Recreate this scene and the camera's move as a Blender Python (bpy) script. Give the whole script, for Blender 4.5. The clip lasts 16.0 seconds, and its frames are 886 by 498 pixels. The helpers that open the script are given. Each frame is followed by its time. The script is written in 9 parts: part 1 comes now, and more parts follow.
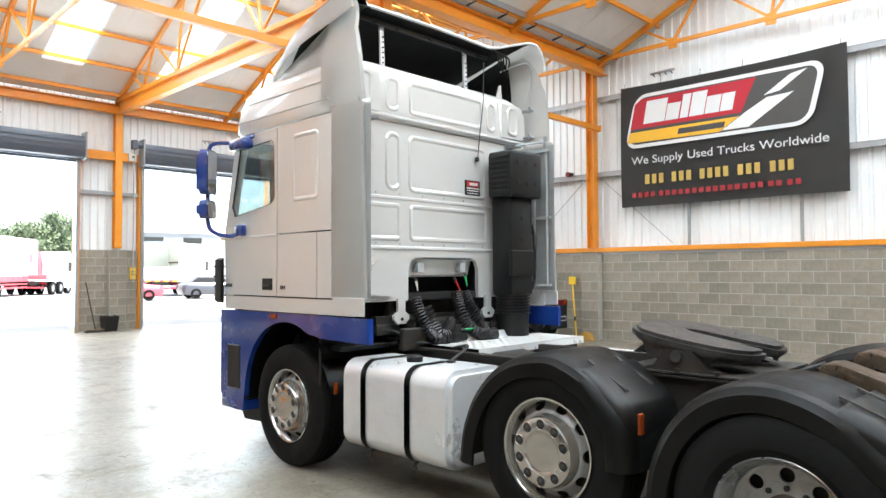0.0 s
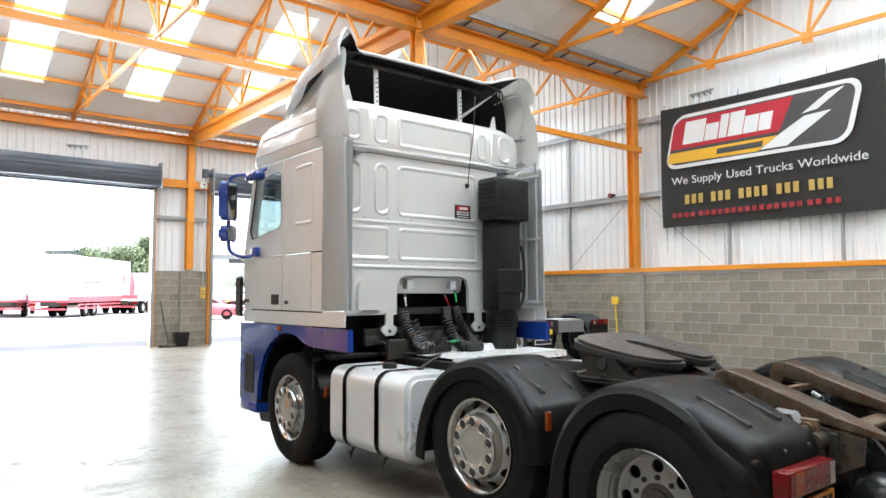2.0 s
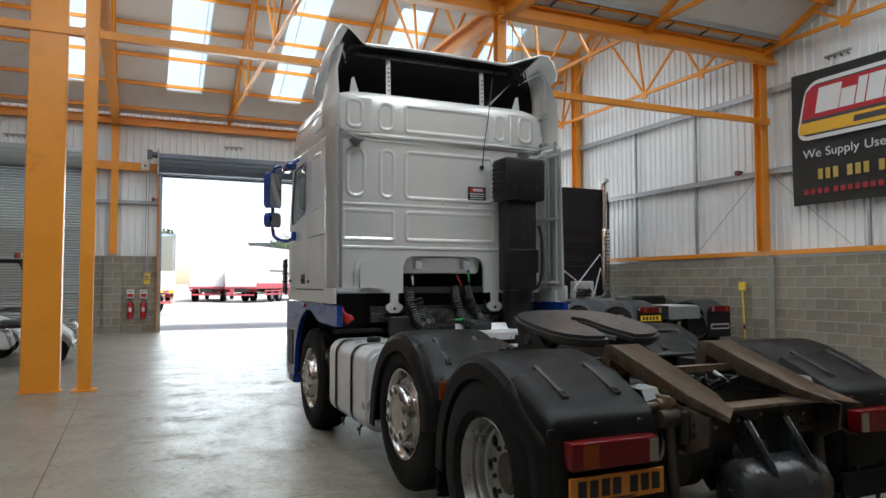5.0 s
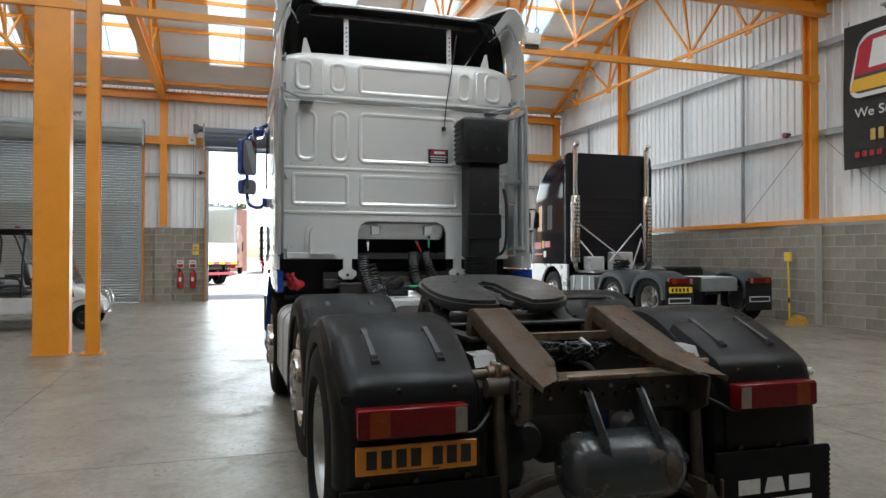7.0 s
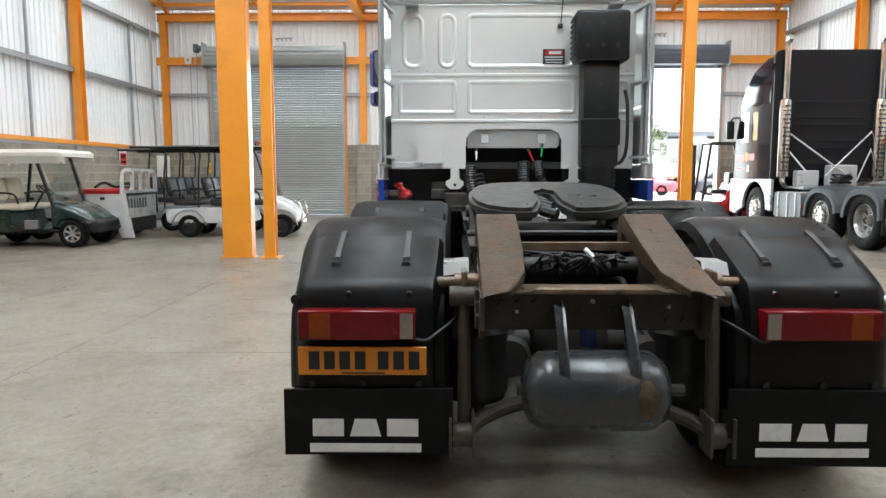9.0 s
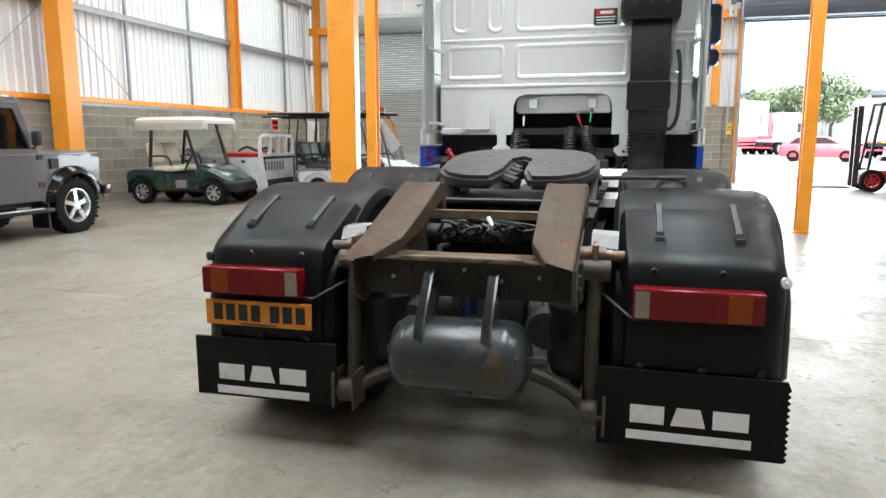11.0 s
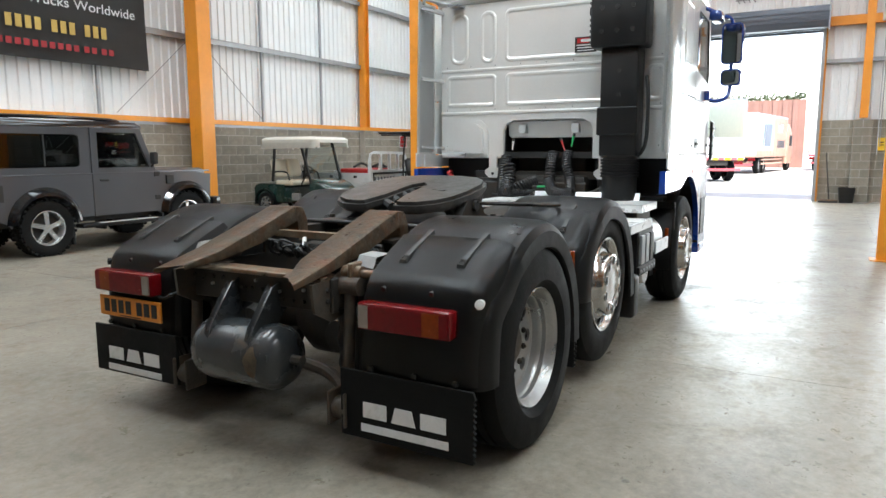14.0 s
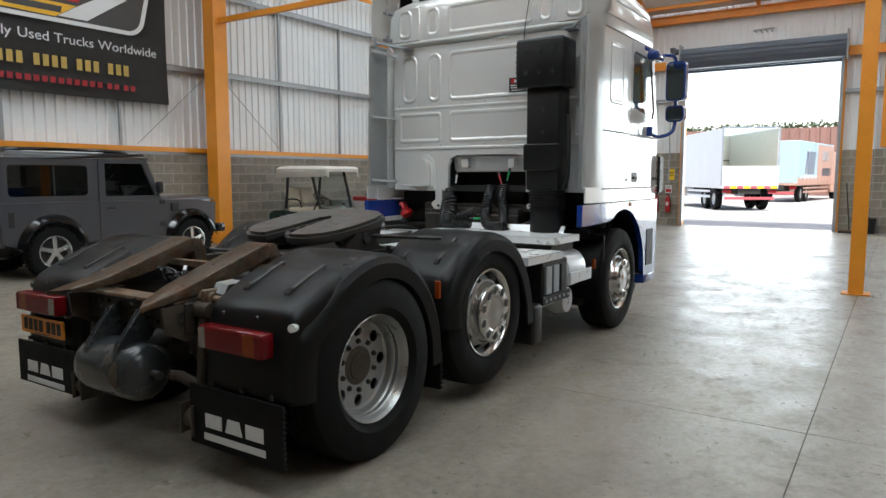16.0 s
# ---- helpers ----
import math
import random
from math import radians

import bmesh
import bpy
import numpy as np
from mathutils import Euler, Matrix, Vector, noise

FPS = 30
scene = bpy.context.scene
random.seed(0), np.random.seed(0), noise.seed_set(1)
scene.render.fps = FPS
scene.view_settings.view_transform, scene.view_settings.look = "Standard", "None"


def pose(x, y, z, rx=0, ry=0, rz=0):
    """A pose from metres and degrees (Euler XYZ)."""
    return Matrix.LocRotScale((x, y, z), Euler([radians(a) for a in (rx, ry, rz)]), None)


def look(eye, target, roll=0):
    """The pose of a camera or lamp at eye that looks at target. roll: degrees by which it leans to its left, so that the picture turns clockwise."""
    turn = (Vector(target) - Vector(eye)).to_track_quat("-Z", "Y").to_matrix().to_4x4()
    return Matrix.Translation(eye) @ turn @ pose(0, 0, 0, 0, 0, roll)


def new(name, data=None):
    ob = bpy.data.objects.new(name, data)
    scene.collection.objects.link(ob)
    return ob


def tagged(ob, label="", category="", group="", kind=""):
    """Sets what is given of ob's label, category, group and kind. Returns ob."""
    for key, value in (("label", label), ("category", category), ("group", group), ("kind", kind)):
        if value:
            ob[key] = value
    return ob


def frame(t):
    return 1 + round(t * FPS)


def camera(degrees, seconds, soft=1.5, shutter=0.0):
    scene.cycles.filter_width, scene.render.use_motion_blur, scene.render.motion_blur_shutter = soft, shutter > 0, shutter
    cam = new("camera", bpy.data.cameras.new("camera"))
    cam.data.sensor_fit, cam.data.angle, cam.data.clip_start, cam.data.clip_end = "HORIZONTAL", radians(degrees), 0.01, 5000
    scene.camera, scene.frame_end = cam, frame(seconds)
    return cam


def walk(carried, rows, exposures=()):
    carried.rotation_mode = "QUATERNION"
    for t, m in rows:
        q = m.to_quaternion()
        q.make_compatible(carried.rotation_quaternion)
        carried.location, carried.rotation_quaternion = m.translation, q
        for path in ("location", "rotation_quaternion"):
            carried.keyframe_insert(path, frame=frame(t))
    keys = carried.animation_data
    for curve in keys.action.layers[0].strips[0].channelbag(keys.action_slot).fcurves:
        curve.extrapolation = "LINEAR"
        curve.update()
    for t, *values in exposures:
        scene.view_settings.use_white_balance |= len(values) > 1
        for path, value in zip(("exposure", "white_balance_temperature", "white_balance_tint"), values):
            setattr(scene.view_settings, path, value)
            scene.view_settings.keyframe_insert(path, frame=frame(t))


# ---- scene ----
cam = camera(65.6, 16.0)
METRES, EYE, TILT, LEAN, TURN = 9.14, 1.6, 0.0, 0.0, 44.4
ROWS = [
    (0.0, 0.0, 0.0, 0.0, 0.01, 1.9, 0.24),
    (0.5, 0.0186, -0.0191, 0.0008, 1.08, 2.5, 0.15),
    (1.0, 0.0448, -0.0326, -0.0031, 2.62, 2.93, 0.19),
    (1.5, 0.0693, -0.0457, -0.0048, 4.38, 3.41, 0.17),
    (2.0, 0.0943, -0.0581, -0.0049, 6.51, 3.7, 0.11),
    (2.5, 0.1242, -0.0584, -0.0086, 9.03, 3.46, 0.14),
    (3.0, 0.1532, -0.06, -0.0092, 11.17, 3.43, 0.13),
    (3.5, 0.1835, -0.0632, -0.0089, 14.1, 3.51, 0.05),
    (4.0, 0.2143, -0.0557, -0.0122, 17.27, 3.34, 0.08),
    (6.5, 0.3623, 0.0177, -0.0179, 25.83, 1.39, -0.07),
    (7.0, 0.3846, 0.0424, -0.0231, 28.04, 0.59, -0.02),
    (7.5, 0.4065, 0.0614, -0.0257, 31.76, -0.68, -0.01),
    (8.0, 0.4304, 0.0784, -0.0269, 36.76, -2.25, 0.03),
    (8.5, 0.4473, 0.1069, -0.031, 41.47, -4.24, 0.03),
    (9.0, 0.4649, 0.1306, -0.0317, 46.46, -6.22, 0.07),
    (11.5, 0.5678, 0.2496, -0.028, 63.02, -9.26, 0.09),
    (12.0, 0.5867, 0.2746, -0.0255, 65.51, -9.33, 0.14),
    (12.5, 0.6111, 0.2966, -0.023, 67.86, -9.24, 0.08),
    (13.0, 0.6294, 0.3211, -0.0222, 69.89, -9.14, 0.07),
    (13.5, 0.6478, 0.3512, -0.0205, 72.43, -8.66, 0.18),
    (14.0, 0.6682, 0.3789, -0.019, 74.9, -8.08, 0.16),
    (14.5, 0.6819, 0.4122, -0.0169, 76.52, -7.6, 0.17),
    (15.0, 0.6947, 0.443, -0.0157, 77.29, -7.14, 0.21),
    (15.5, 0.715, 0.4625, -0.0141, 77.9, -6.49, 0.06),
    (16.0, 0.7312, 0.4823, -0.011, 79.13, -5.95, 0.0),
]
walk(cam, [(t, pose(0, 0, EYE, TILT, LEAN, TURN) @ pose(METRES * x, METRES * y, METRES * z, 90 + pitch, roll, yaw)) for t, x, y, z, yaw, pitch, roll in ROWS],
     exposures=[(0.0, 2.22), (1.5, 2.08), (2.5, 1.97), (4.0, 0.93), (6.5, 0.95), (7.0, 1.12), (7.5, 1.3), (9.0, 2.02), (11.5, 2.3), (12.5, 2.12), (14.5, 1.72), (16.0, 1.12)])

# ---- world and light ----
world = bpy.data.worlds.new("world")
scene.world = world
world.use_nodes = True
wn = world.node_tree.nodes
sky = wn.new("ShaderNodeTexSky")
sky.sky_type = "NISHITA"
sky.sun_disc = False
sky.sun_elevation = radians(59)
sky.sun_rotation = radians(240)
sky.air_density, sky.dust_density, sky.ozone_density = 1.0, 1.5, 1.0
wn["Background"].inputs["Strength"].default_value = 0.15
world.node_tree.links.new(sky.outputs["Color"], wn["Background"].inputs["Color"])

sun = new("sun", bpy.data.lights.new("sun", "SUN"))
sun.data.energy, sun.data.angle, sun.data.color = 5.0, radians(12), (1.0, 0.96, 0.9)
sun.matrix_world = pose(0, 0, 30, 31, 0, 119.5)

# Plan of the hall: valleys of the roof, column lines, walls.
X_FRONT, X_LINE, X_MID, X_BACK = -20.3, -8.6, 3.1, 14.8
Y_S, Y_N = -5.6, 14.3
COL_Y = (-5.4, 0.94, 7.42, 14.12)
EAVES, SLOPE = 6.5, 0.45
BLOCK_TOP = 2.05


def area_lamp(m, sx, sy, watts, color=(1, 1, 1)):
    lamp = new("daylight", bpy.data.lights.new("daylight", "AREA"))
    lamp.data.shape, lamp.data.size, lamp.data.size_y = "RECTANGLE", sx, sy
    lamp.data.energy, lamp.data.color = watts, color
    lamp.matrix_world = m
    return lamp


# ---- materials ----
def pbr(name, base, rough=0.5, metal=0.0, var=0.12, scale=3.0, bump=0.0, bscale=80.0, stain=None, stain_amt=0.0,
        stain_scale=1.5, rand=0.0, coat=0.0, rvar=0.1, spec=0.5, stretch=(1, 1, 1)):
    m = bpy.data.materials.new(name)
    m.use_nodes = True
    nt = m.node_tree
    N, L = nt.nodes, nt.links
    b = N["Principled BSDF"]
    b.inputs["Metallic"].default_value = metal
    b.inputs["Specular IOR Level"].default_value = spec
    if coat:
        b.inputs["Coat Weight"].default_value = coat
        b.inputs["Coat Roughness"].default_value = 0.06
    tc = N.new("ShaderNodeTexCoord")
    mp = N.new("ShaderNodeMapping")
    mp.inputs["Scale"].default_value = stretch
    L.new(tc.outputs["Object"], mp.inputs["Vector"])
    n1 = N.new("ShaderNodeTexNoise")
    n1.inputs["Scale"].default_value, n1.inputs["Detail"].default_value = scale, 6
    n1.inputs["Roughness"].default_value = 0.65
    n2 = N.new("ShaderNodeTexNoise")
    n2.inputs["Scale"].default_value, n2.inputs["Detail"].default_value = bscale, 3
    for n in (n1, n2):
        L.new(mp.outputs["Vector"], n.inputs["Vector"])
    add = N.new("ShaderNodeMath")
    add.operation = "MULTIPLY_ADD"
    L.new(n2.outputs["Fac"], add.inputs[0])
    add.inputs[1].default_value = 0.35
    L.new(n1.outputs["Fac"], add.inputs[2])
    mr = N.new("ShaderNodeMapRange")
    mr.inputs["From Min"].default_value, mr.inputs["From Max"].default_value = 0.4, 0.95
    mr.inputs["To Min"].default_value, mr.inputs["To Max"].default_value = 1 - var, 1 + var
    L.new(add.outputs[0], mr.inputs["Value"])
    val = mr.outputs["Result"]
    if rand:
        oi = N.new("ShaderNodeObjectInfo")
        gi = N.new("ShaderNodeNewGeometry")
        ad = N.new("ShaderNodeMath")
        ad.operation = "ADD"
        L.new(oi.outputs["Random"], ad.inputs[0])
        L.new(gi.outputs["Random Per Island"], ad.inputs[1])
        fr = N.new("ShaderNodeMath")
        fr.operation = "FRACT"
        L.new(ad.outputs[0], fr.inputs[0])
        r2 = N.new("ShaderNodeMapRange")
        r2.inputs["To Min"].default_value, r2.inputs["To Max"].default_value = 1 - rand, 1 + rand
        L.new(fr.outputs[0], r2.inputs["Value"])
        mu = N.new("ShaderNodeMath")
        mu.operation = "MULTIPLY"
        L.new(val, mu.inputs[0])
        L.new(r2.outputs["Result"], mu.inputs[1])
        val = mu.outputs[0]
    sc = N.new("ShaderNodeVectorMath")
    sc.operation = "SCALE"
    sc.inputs[0].default_value = base
    L.new(val, sc.inputs["Scale"])
    col = sc.outputs["Vector"]
    if stain is not None:
        n3 = N.new("ShaderNodeTexNoise")
        n3.inputs["Scale"].default_value, n3.inputs["Detail"].default_value = stain_scale, 8
        n3.inputs["Roughness"].default_value, n3.inputs["Distortion"].default_value = 0.7, 0.6
        L.new(mp.outputs["Vector"], n3.inputs["Vector"])
        r3 = N.new("ShaderNodeMapRange")
        r3.inputs["From Min"].default_value, r3.inputs["From Max"].default_value = 0.62 - stain_amt * 0.4, 0.84 - stain_amt * 0.25
        L.new(n3.outputs["Fac"], r3.inputs["Value"])
        mx = N.new("ShaderNodeMix")
        mx.data_type = "RGBA"
        L.new(r3.outputs["Result"], mx.inputs["Factor"])
        L.new(col, mx.inputs[6])
        mx.inputs[7].default_value = (*stain, 1)
        col = mx.outputs[2]
    L.new(col, b.inputs["Base Color"])
    rr = N.new("ShaderNodeMapRange")
    rr.inputs["From Min"].default_value, rr.inputs["From Max"].default_value = 0.3, 0.7
    rr.inputs["To Min"].default_value, rr.inputs["To Max"].default_value = max(0.02, rough - rvar), min(1, rough + rvar)
    L.new(n1.outputs["Fac"], rr.inputs["Value"])
    L.new(rr.outputs["Result"], b.inputs["Roughness"])
    if bump:
        bp = N.new("ShaderNodeBump")
        bp.inputs["Strength"].default_value, bp.inputs["Distance"].default_value = bump, 0.01
        L.new(add.outputs[0], bp.inputs["Height"])
        L.new(bp.outputs["Normal"], b.inputs["Normal"])
    return m


def glass(name, tint, alpha_mix, rough=0.02):
    """Thin pane: mirror-like gloss over a tinted clear sheet."""
    m = bpy.data.materials.new(name)
    m.use_nodes = True
    N, L = m.node_tree.nodes, m.node_tree.links
    N.remove(N["Principled BSDF"])
    tr = N.new("ShaderNodeBsdfTransparent")
    tr.inputs["Color"].default_value = (*tint, 1)
    gl = N.new("ShaderNodeBsdfGlossy")
    gl.inputs["Roughness"].default_value = rough
    lw = N.new("ShaderNodeLayerWeight")
    fr = N.new("ShaderNodeMath")
    fr.operation = "POWER"
    fr.inputs[1].default_value = 4.0
    L.new(lw.outputs["Facing"], fr.inputs[0])
    ad = N.new("ShaderNodeMath")
    ad.operation = "ADD"
    ad.inputs[1].default_value = alpha_mix
    ad.use_clamp = True
    L.new(fr.outputs[0], ad.inputs[0])
    mx = N.new("ShaderNodeMixShader")
    L.new(ad.outputs[0], mx.inputs["Fac"])
    L.new(tr.outputs[0], mx.inputs[1])
    L.new(gl.outputs[0], mx.inputs[2])
    L.new(mx.outputs[0], N["Material Output"].inputs["Surface"])
    return m


M_ORANGE = pbr("orange_steel_paint", (0.72, 0.265, 0.02), 0.38, var=0.1, scale=2.5, bump=0.05, bscale=40, stain=(0.5, 0.185, 0.02), stain_amt=0.04, stain_scale=3)
M_CLAD = pbr("white_cladding", (0.73, 0.755, 0.765), 0.45, var=0.05, scale=1.2, bump=0.04, bscale=20, stain=(0.66, 0.67, 0.65), stain_amt=0.12)
M_CEIL = pbr("white_roof_lining", (0.70, 0.715, 0.72), 0.6, var=0.07, scale=0.9, stain=(0.6, 0.58, 0.52), stain_amt=0.2, stain_scale=0.8)
M_GALV = pbr("galvanised_steel", (0.33, 0.345, 0.36), 0.45, metal=0.6, var=0.15, scale=6, bump=0.05)


def translucent_sheet(name):
    """Milky plastic rooflight sheet."""
    m = bpy.data.materials.new(name)
    m.use_nodes = True
    N, L = m.node_tree.nodes, m.node_tree.links
    N.remove(N["Principled BSDF"])
    tl = N.new("ShaderNodeBsdfTranslucent")
    tl.inputs["Color"].default_value = (0.47, 0.57, 0.63, 1)
    tr = N.new("ShaderNodeBsdfTransparent")
    mx = N.new("ShaderNodeMixShader")
    mx.inputs["Fac"].default_value = 0.2
    L.new(tl.outputs[0], mx.inputs[1])
    L.new(tr.outputs[0], mx.inputs[2])
    L.new(mx.outputs[0], N["Material Output"].inputs["Surface"])
    return m


M_SKYPANE = translucent_sheet("rooflight_sheet")
M_BLOCK = pbr("concrete_block", (0.245, 0.219, 0.178), 0.9, var=0.26, scale=9, bump=0.6, bscale=120, rand=0.16, rvar=0.05)
M_MORTAR = pbr("mortar", (0.42, 0.4, 0.355), 0.95, var=0.15, scale=8, bump=0.4, bscale=90)
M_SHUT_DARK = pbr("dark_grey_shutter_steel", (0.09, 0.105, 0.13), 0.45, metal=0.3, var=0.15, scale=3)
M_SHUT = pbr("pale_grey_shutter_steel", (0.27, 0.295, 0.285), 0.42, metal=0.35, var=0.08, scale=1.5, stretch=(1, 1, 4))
M_DARKGAP = pbr("joint_filler", (0.06, 0.058, 0.052), 0.9, var=0.2)
M_ASPHALT = pbr("yard_concrete", (0.34, 0.33, 0.31), 0.9, var=0.2, scale=0.6, bump=0.3, stain=(0.2, 0.2, 0.19), stain_amt=0.25, stain_scale=0.3)


def floor_material():
    m = pbr("power_floated_concrete", (0.225, 0.199, 0.16), 0.36, spec=0.36, var=0.26, scale=0.7, bump=0.11, bscale=24, stain=(0.13, 0.11, 0.084), stain_amt=0.34, stain_scale=0.8, rvar=0.2)
    N, L = m.node_tree.nodes, m.node_tree.links
    b = N["Principled BSDF"]
    tc = N.new("ShaderNodeTexCoord")
    # dark scuffs and oil drops, wiped streaks in the gloss
    v = N.new("ShaderNodeTexNoise")
    v.inputs["Scale"].default_value, v.inputs["Detail"].default_value, v.inputs["Roughness"].default_value = 3.4, 10, 0.78
    L.new(tc.outputs["Object"], v.inputs["Vector"])
    r = N.new("ShaderNodeMapRange")
    r.inputs["From Min"].default_value, r.inputs["From Max"].default_value = 0.48, 0.82
    L.new(v.outputs["Fac"], r.inputs["Value"])
    mx = N.new("ShaderNodeMix")
    mx.data_type = "RGBA"
    link = b.inputs["Base Color"].links[0]
    L.new(link.from_socket, mx.inputs[6])
    mx.inputs[7].default_value = (0.09, 0.08, 0.066, 1)
    half = N.new("ShaderNodeMath")
    half.operation = "MULTIPLY"
    half.inputs[1].default_value = 0.6
    L.new(r.outputs["Result"], half.inputs[0])
    L.new(half.outputs[0], mx.inputs["Factor"])
    # fine grit and small dark chips
    gr = N.new("ShaderNodeTexNoise")
    gr.inputs["Scale"].default_value, gr.inputs["Detail"].default_value, gr.inputs["Roughness"].default_value = 16, 8, 0.8
    L.new(tc.outputs["Object"], gr.inputs["Vector"])
    g2 = N.new("ShaderNodeMapRange")
    g2.inputs["From Min"].default_value, g2.inputs["From Max"].default_value = 0.3, 0.72
    g2.inputs["To Min"].default_value, g2.inputs["To Max"].default_value = 1.22, 0.74
    L.new(gr.outputs["Fac"], g2.inputs["Value"])
    sv = N.new("ShaderNodeVectorMath")
    sv.operation = "SCALE"
    L.new(mx.outputs[2], sv.inputs[0])
    L.new(g2.outputs["Result"], sv.inputs["Scale"])
    vo = N.new("ShaderNodeTexVoronoi")
    vo.inputs["Scale"].default_value = 5.5
    L.new(tc.outputs["Object"], vo.inputs["Vector"])
    sz = N.new("ShaderNodeSeparateColor")
    L.new(vo.outputs["Color"], sz.inputs["Color"])
    th = N.new("ShaderNodeMapRange")
    th.inputs["From Min"].default_value, th.inputs["From Max"].default_value = 0.6, 1.0
    th.inputs["To Min"].default_value, th.inputs["To Max"].default_value = 0.0, 0.1
    L.new(sz.outputs[0], th.inputs["Value"])
    lt = N.new("ShaderNodeMath")
    lt.operation = "LESS_THAN"
    L.new(vo.outputs["Distance"], lt.inputs[0])
    L.new(th.outputs["Result"], lt.inputs[1])
    m3 = N.new("ShaderNodeMix")
    m3.data_type = "RGBA"
    ha = N.new("ShaderNodeMath")
    ha.operation = "MULTIPLY"
    ha.inputs[1].default_value = 0.6
    L.new(lt.outputs[0], ha.inputs[0])
    L.new(ha.outputs[0], m3.inputs["Factor"])
    L.new(sv.outputs["Vector"], m3.inputs[6])
    m3.inputs[7].default_value = (0.05, 0.046, 0.04, 1)
    L.new(m3.outputs[2], b.inputs["Base Color"])
    # worn and polished patches
    ro = N.new("ShaderNodeMapRange")
    ro.inputs["From Min"].default_value, ro.inputs["From Max"].default_value = 0.42, 0.59
    ro.inputs["To Min"].default_value, ro.inputs["To Max"].default_value = 0.25, 0.54
    rn2 = N.new("ShaderNodeTexNoise")
    rn2.inputs["Scale"].default_value, rn2.inputs["Detail"].default_value, rn2.inputs["Roughness"].default_value = 17.0, 9, 0.8
    L.new(tc.outputs["Object"], rn2.inputs["Vector"])
    rn3 = N.new("ShaderNodeTexNoise")
    rn3.inputs["Scale"].default_value, rn3.inputs["Detail"].default_value, rn3.inputs["Roughness"].default_value = 2.4, 10, 0.78
    rn3.inputs["Distortion"].default_value = 0.6
    L.new(tc.outputs["Object"], rn3.inputs["Vector"])
    rmix = N.new("ShaderNodeMix")
    rmix.inputs[0].default_value = 0.4
    L.new(rn2.outputs["Fac"], rmix.inputs[2])
    L.new(rn3.outputs["Fac"], rmix.inputs[3])
    L.new(rmix.outputs[0], ro.inputs["Value"])
    # a dull film of dirt, wiped off in patches
    di = N.new("ShaderNodeTexNoise")
    di.inputs["Scale"].default_value, di.inputs["Detail"].default_value, di.inputs["Roughness"].default_value = 2.1, 14, 0.84
    di.inputs["Distortion"].default_value = 0.4
    L.new(tc.outputs["Object"], di.inputs["Vector"])
    dr = N.new("ShaderNodeMapRange")
    dr.inputs["From Min"].default_value, dr.inputs["From Max"].default_value = 0.44, 0.6
    dr.inputs["To Min"].default_value, dr.inputs["To Max"].default_value = 0.46, 0.17
    L.new(di.outputs["Fac"], dr.inputs["Value"])
    L.new(dr.outputs["Result"], b.inputs["Specular IOR Level"])
    dull = N.new("ShaderNodeMapRange")
    dull.inputs["From Min"].default_value, dull.inputs["From Max"].default_value = 0.47, 0.6
    dull.inputs["To Min"].default_value, dull.inputs["To Max"].default_value = 0.2, 0.56
    L.new(di.outputs["Fac"], dull.inputs["Value"])
    most = N.new("ShaderNodeMath")
    most.operation = "MAXIMUM"
    L.new(ro.outputs["Result"], most.inputs[0])
    L.new(dull.outputs["Result"], most.inputs[1])
    L.new(most.outputs[0], b.inputs["Roughness"])
    return m


M_FLOOR = floor_material()


# ---- mesh helpers ----
def smooth(me, deg=35):
    me.polygons.foreach_set("use_smooth", [True] * len(me.polygons))
    me.set_sharp_from_angle(angle=radians(deg))


def part(name, bm, material, parent=None, label="", m=None, deg=35):
    me = bpy.data.meshes.new(name)
    bm.normal_update()
    bm.to_mesh(me)
    bm.free()
    mats = material if isinstance(material, (list, tuple)) else [material]
    for k in mats:
        me.materials.append(k)
    smooth(me, deg)
    ob = new(name, me)
    if parent is not None:
        ob.parent = parent
    if m is not None:
        ob.matrix_basis = m
    if label:
        ob["label"] = label
    return ob


def thing(name, m, label, category, group="", kind=""):
    ob = new(name)
    ob.matrix_basis = m
    ob.empty_display_size = 0.2
    return tagged(ob, label, category, group, kind)


def B():
    return bmesh.new()


def box(bm, x0, x1, y0, y1, z0, z1, bev=0.0, seg=1):
    r = bmesh.ops.create_cube(bm, size=1)
    vs = r["verts"]
    for v in vs:
        v.co = Vector(((x0 + x1) / 2 + v.co.x * (x1 - x0), (y0 + y1) / 2 + v.co.y * (y1 - y0), (z0 + z1) / 2 + v.co.z * (z1 - z0)))
    if bev:
        es = list({e for v in vs for e in v.link_edges})
        bmesh.ops.bevel(bm, geom=es, offset=bev, segments=seg, affect="EDGES", profile=0.5)
    return vs


def beam(bm, p, q, w, h, up=(0, 0, 1)):
    """A rectangular bar from p to q."""
    p, q = Vector(p), Vector(q)
    d = (q - p).normalized()
    s = d.cross(Vector(up))
    if s.length < 1e-4:
        s = d.cross(Vector((1, 0, 0)))
    s.normalize()
    u = s.cross(d)
    vs = [bm.verts.new(e + s * a * w / 2 + u * b * h / 2) for e in (p, q) for a, b in ((-1, -1), (1, -1), (1, 1), (-1, 1))]
    for f in ((3, 2, 1, 0), (4, 5, 6, 7), (0, 1, 5, 4), (1, 2, 6, 5), (2, 3, 7, 6), (3, 0, 4, 7)):
        bm.faces.new([vs[i] for i in f])


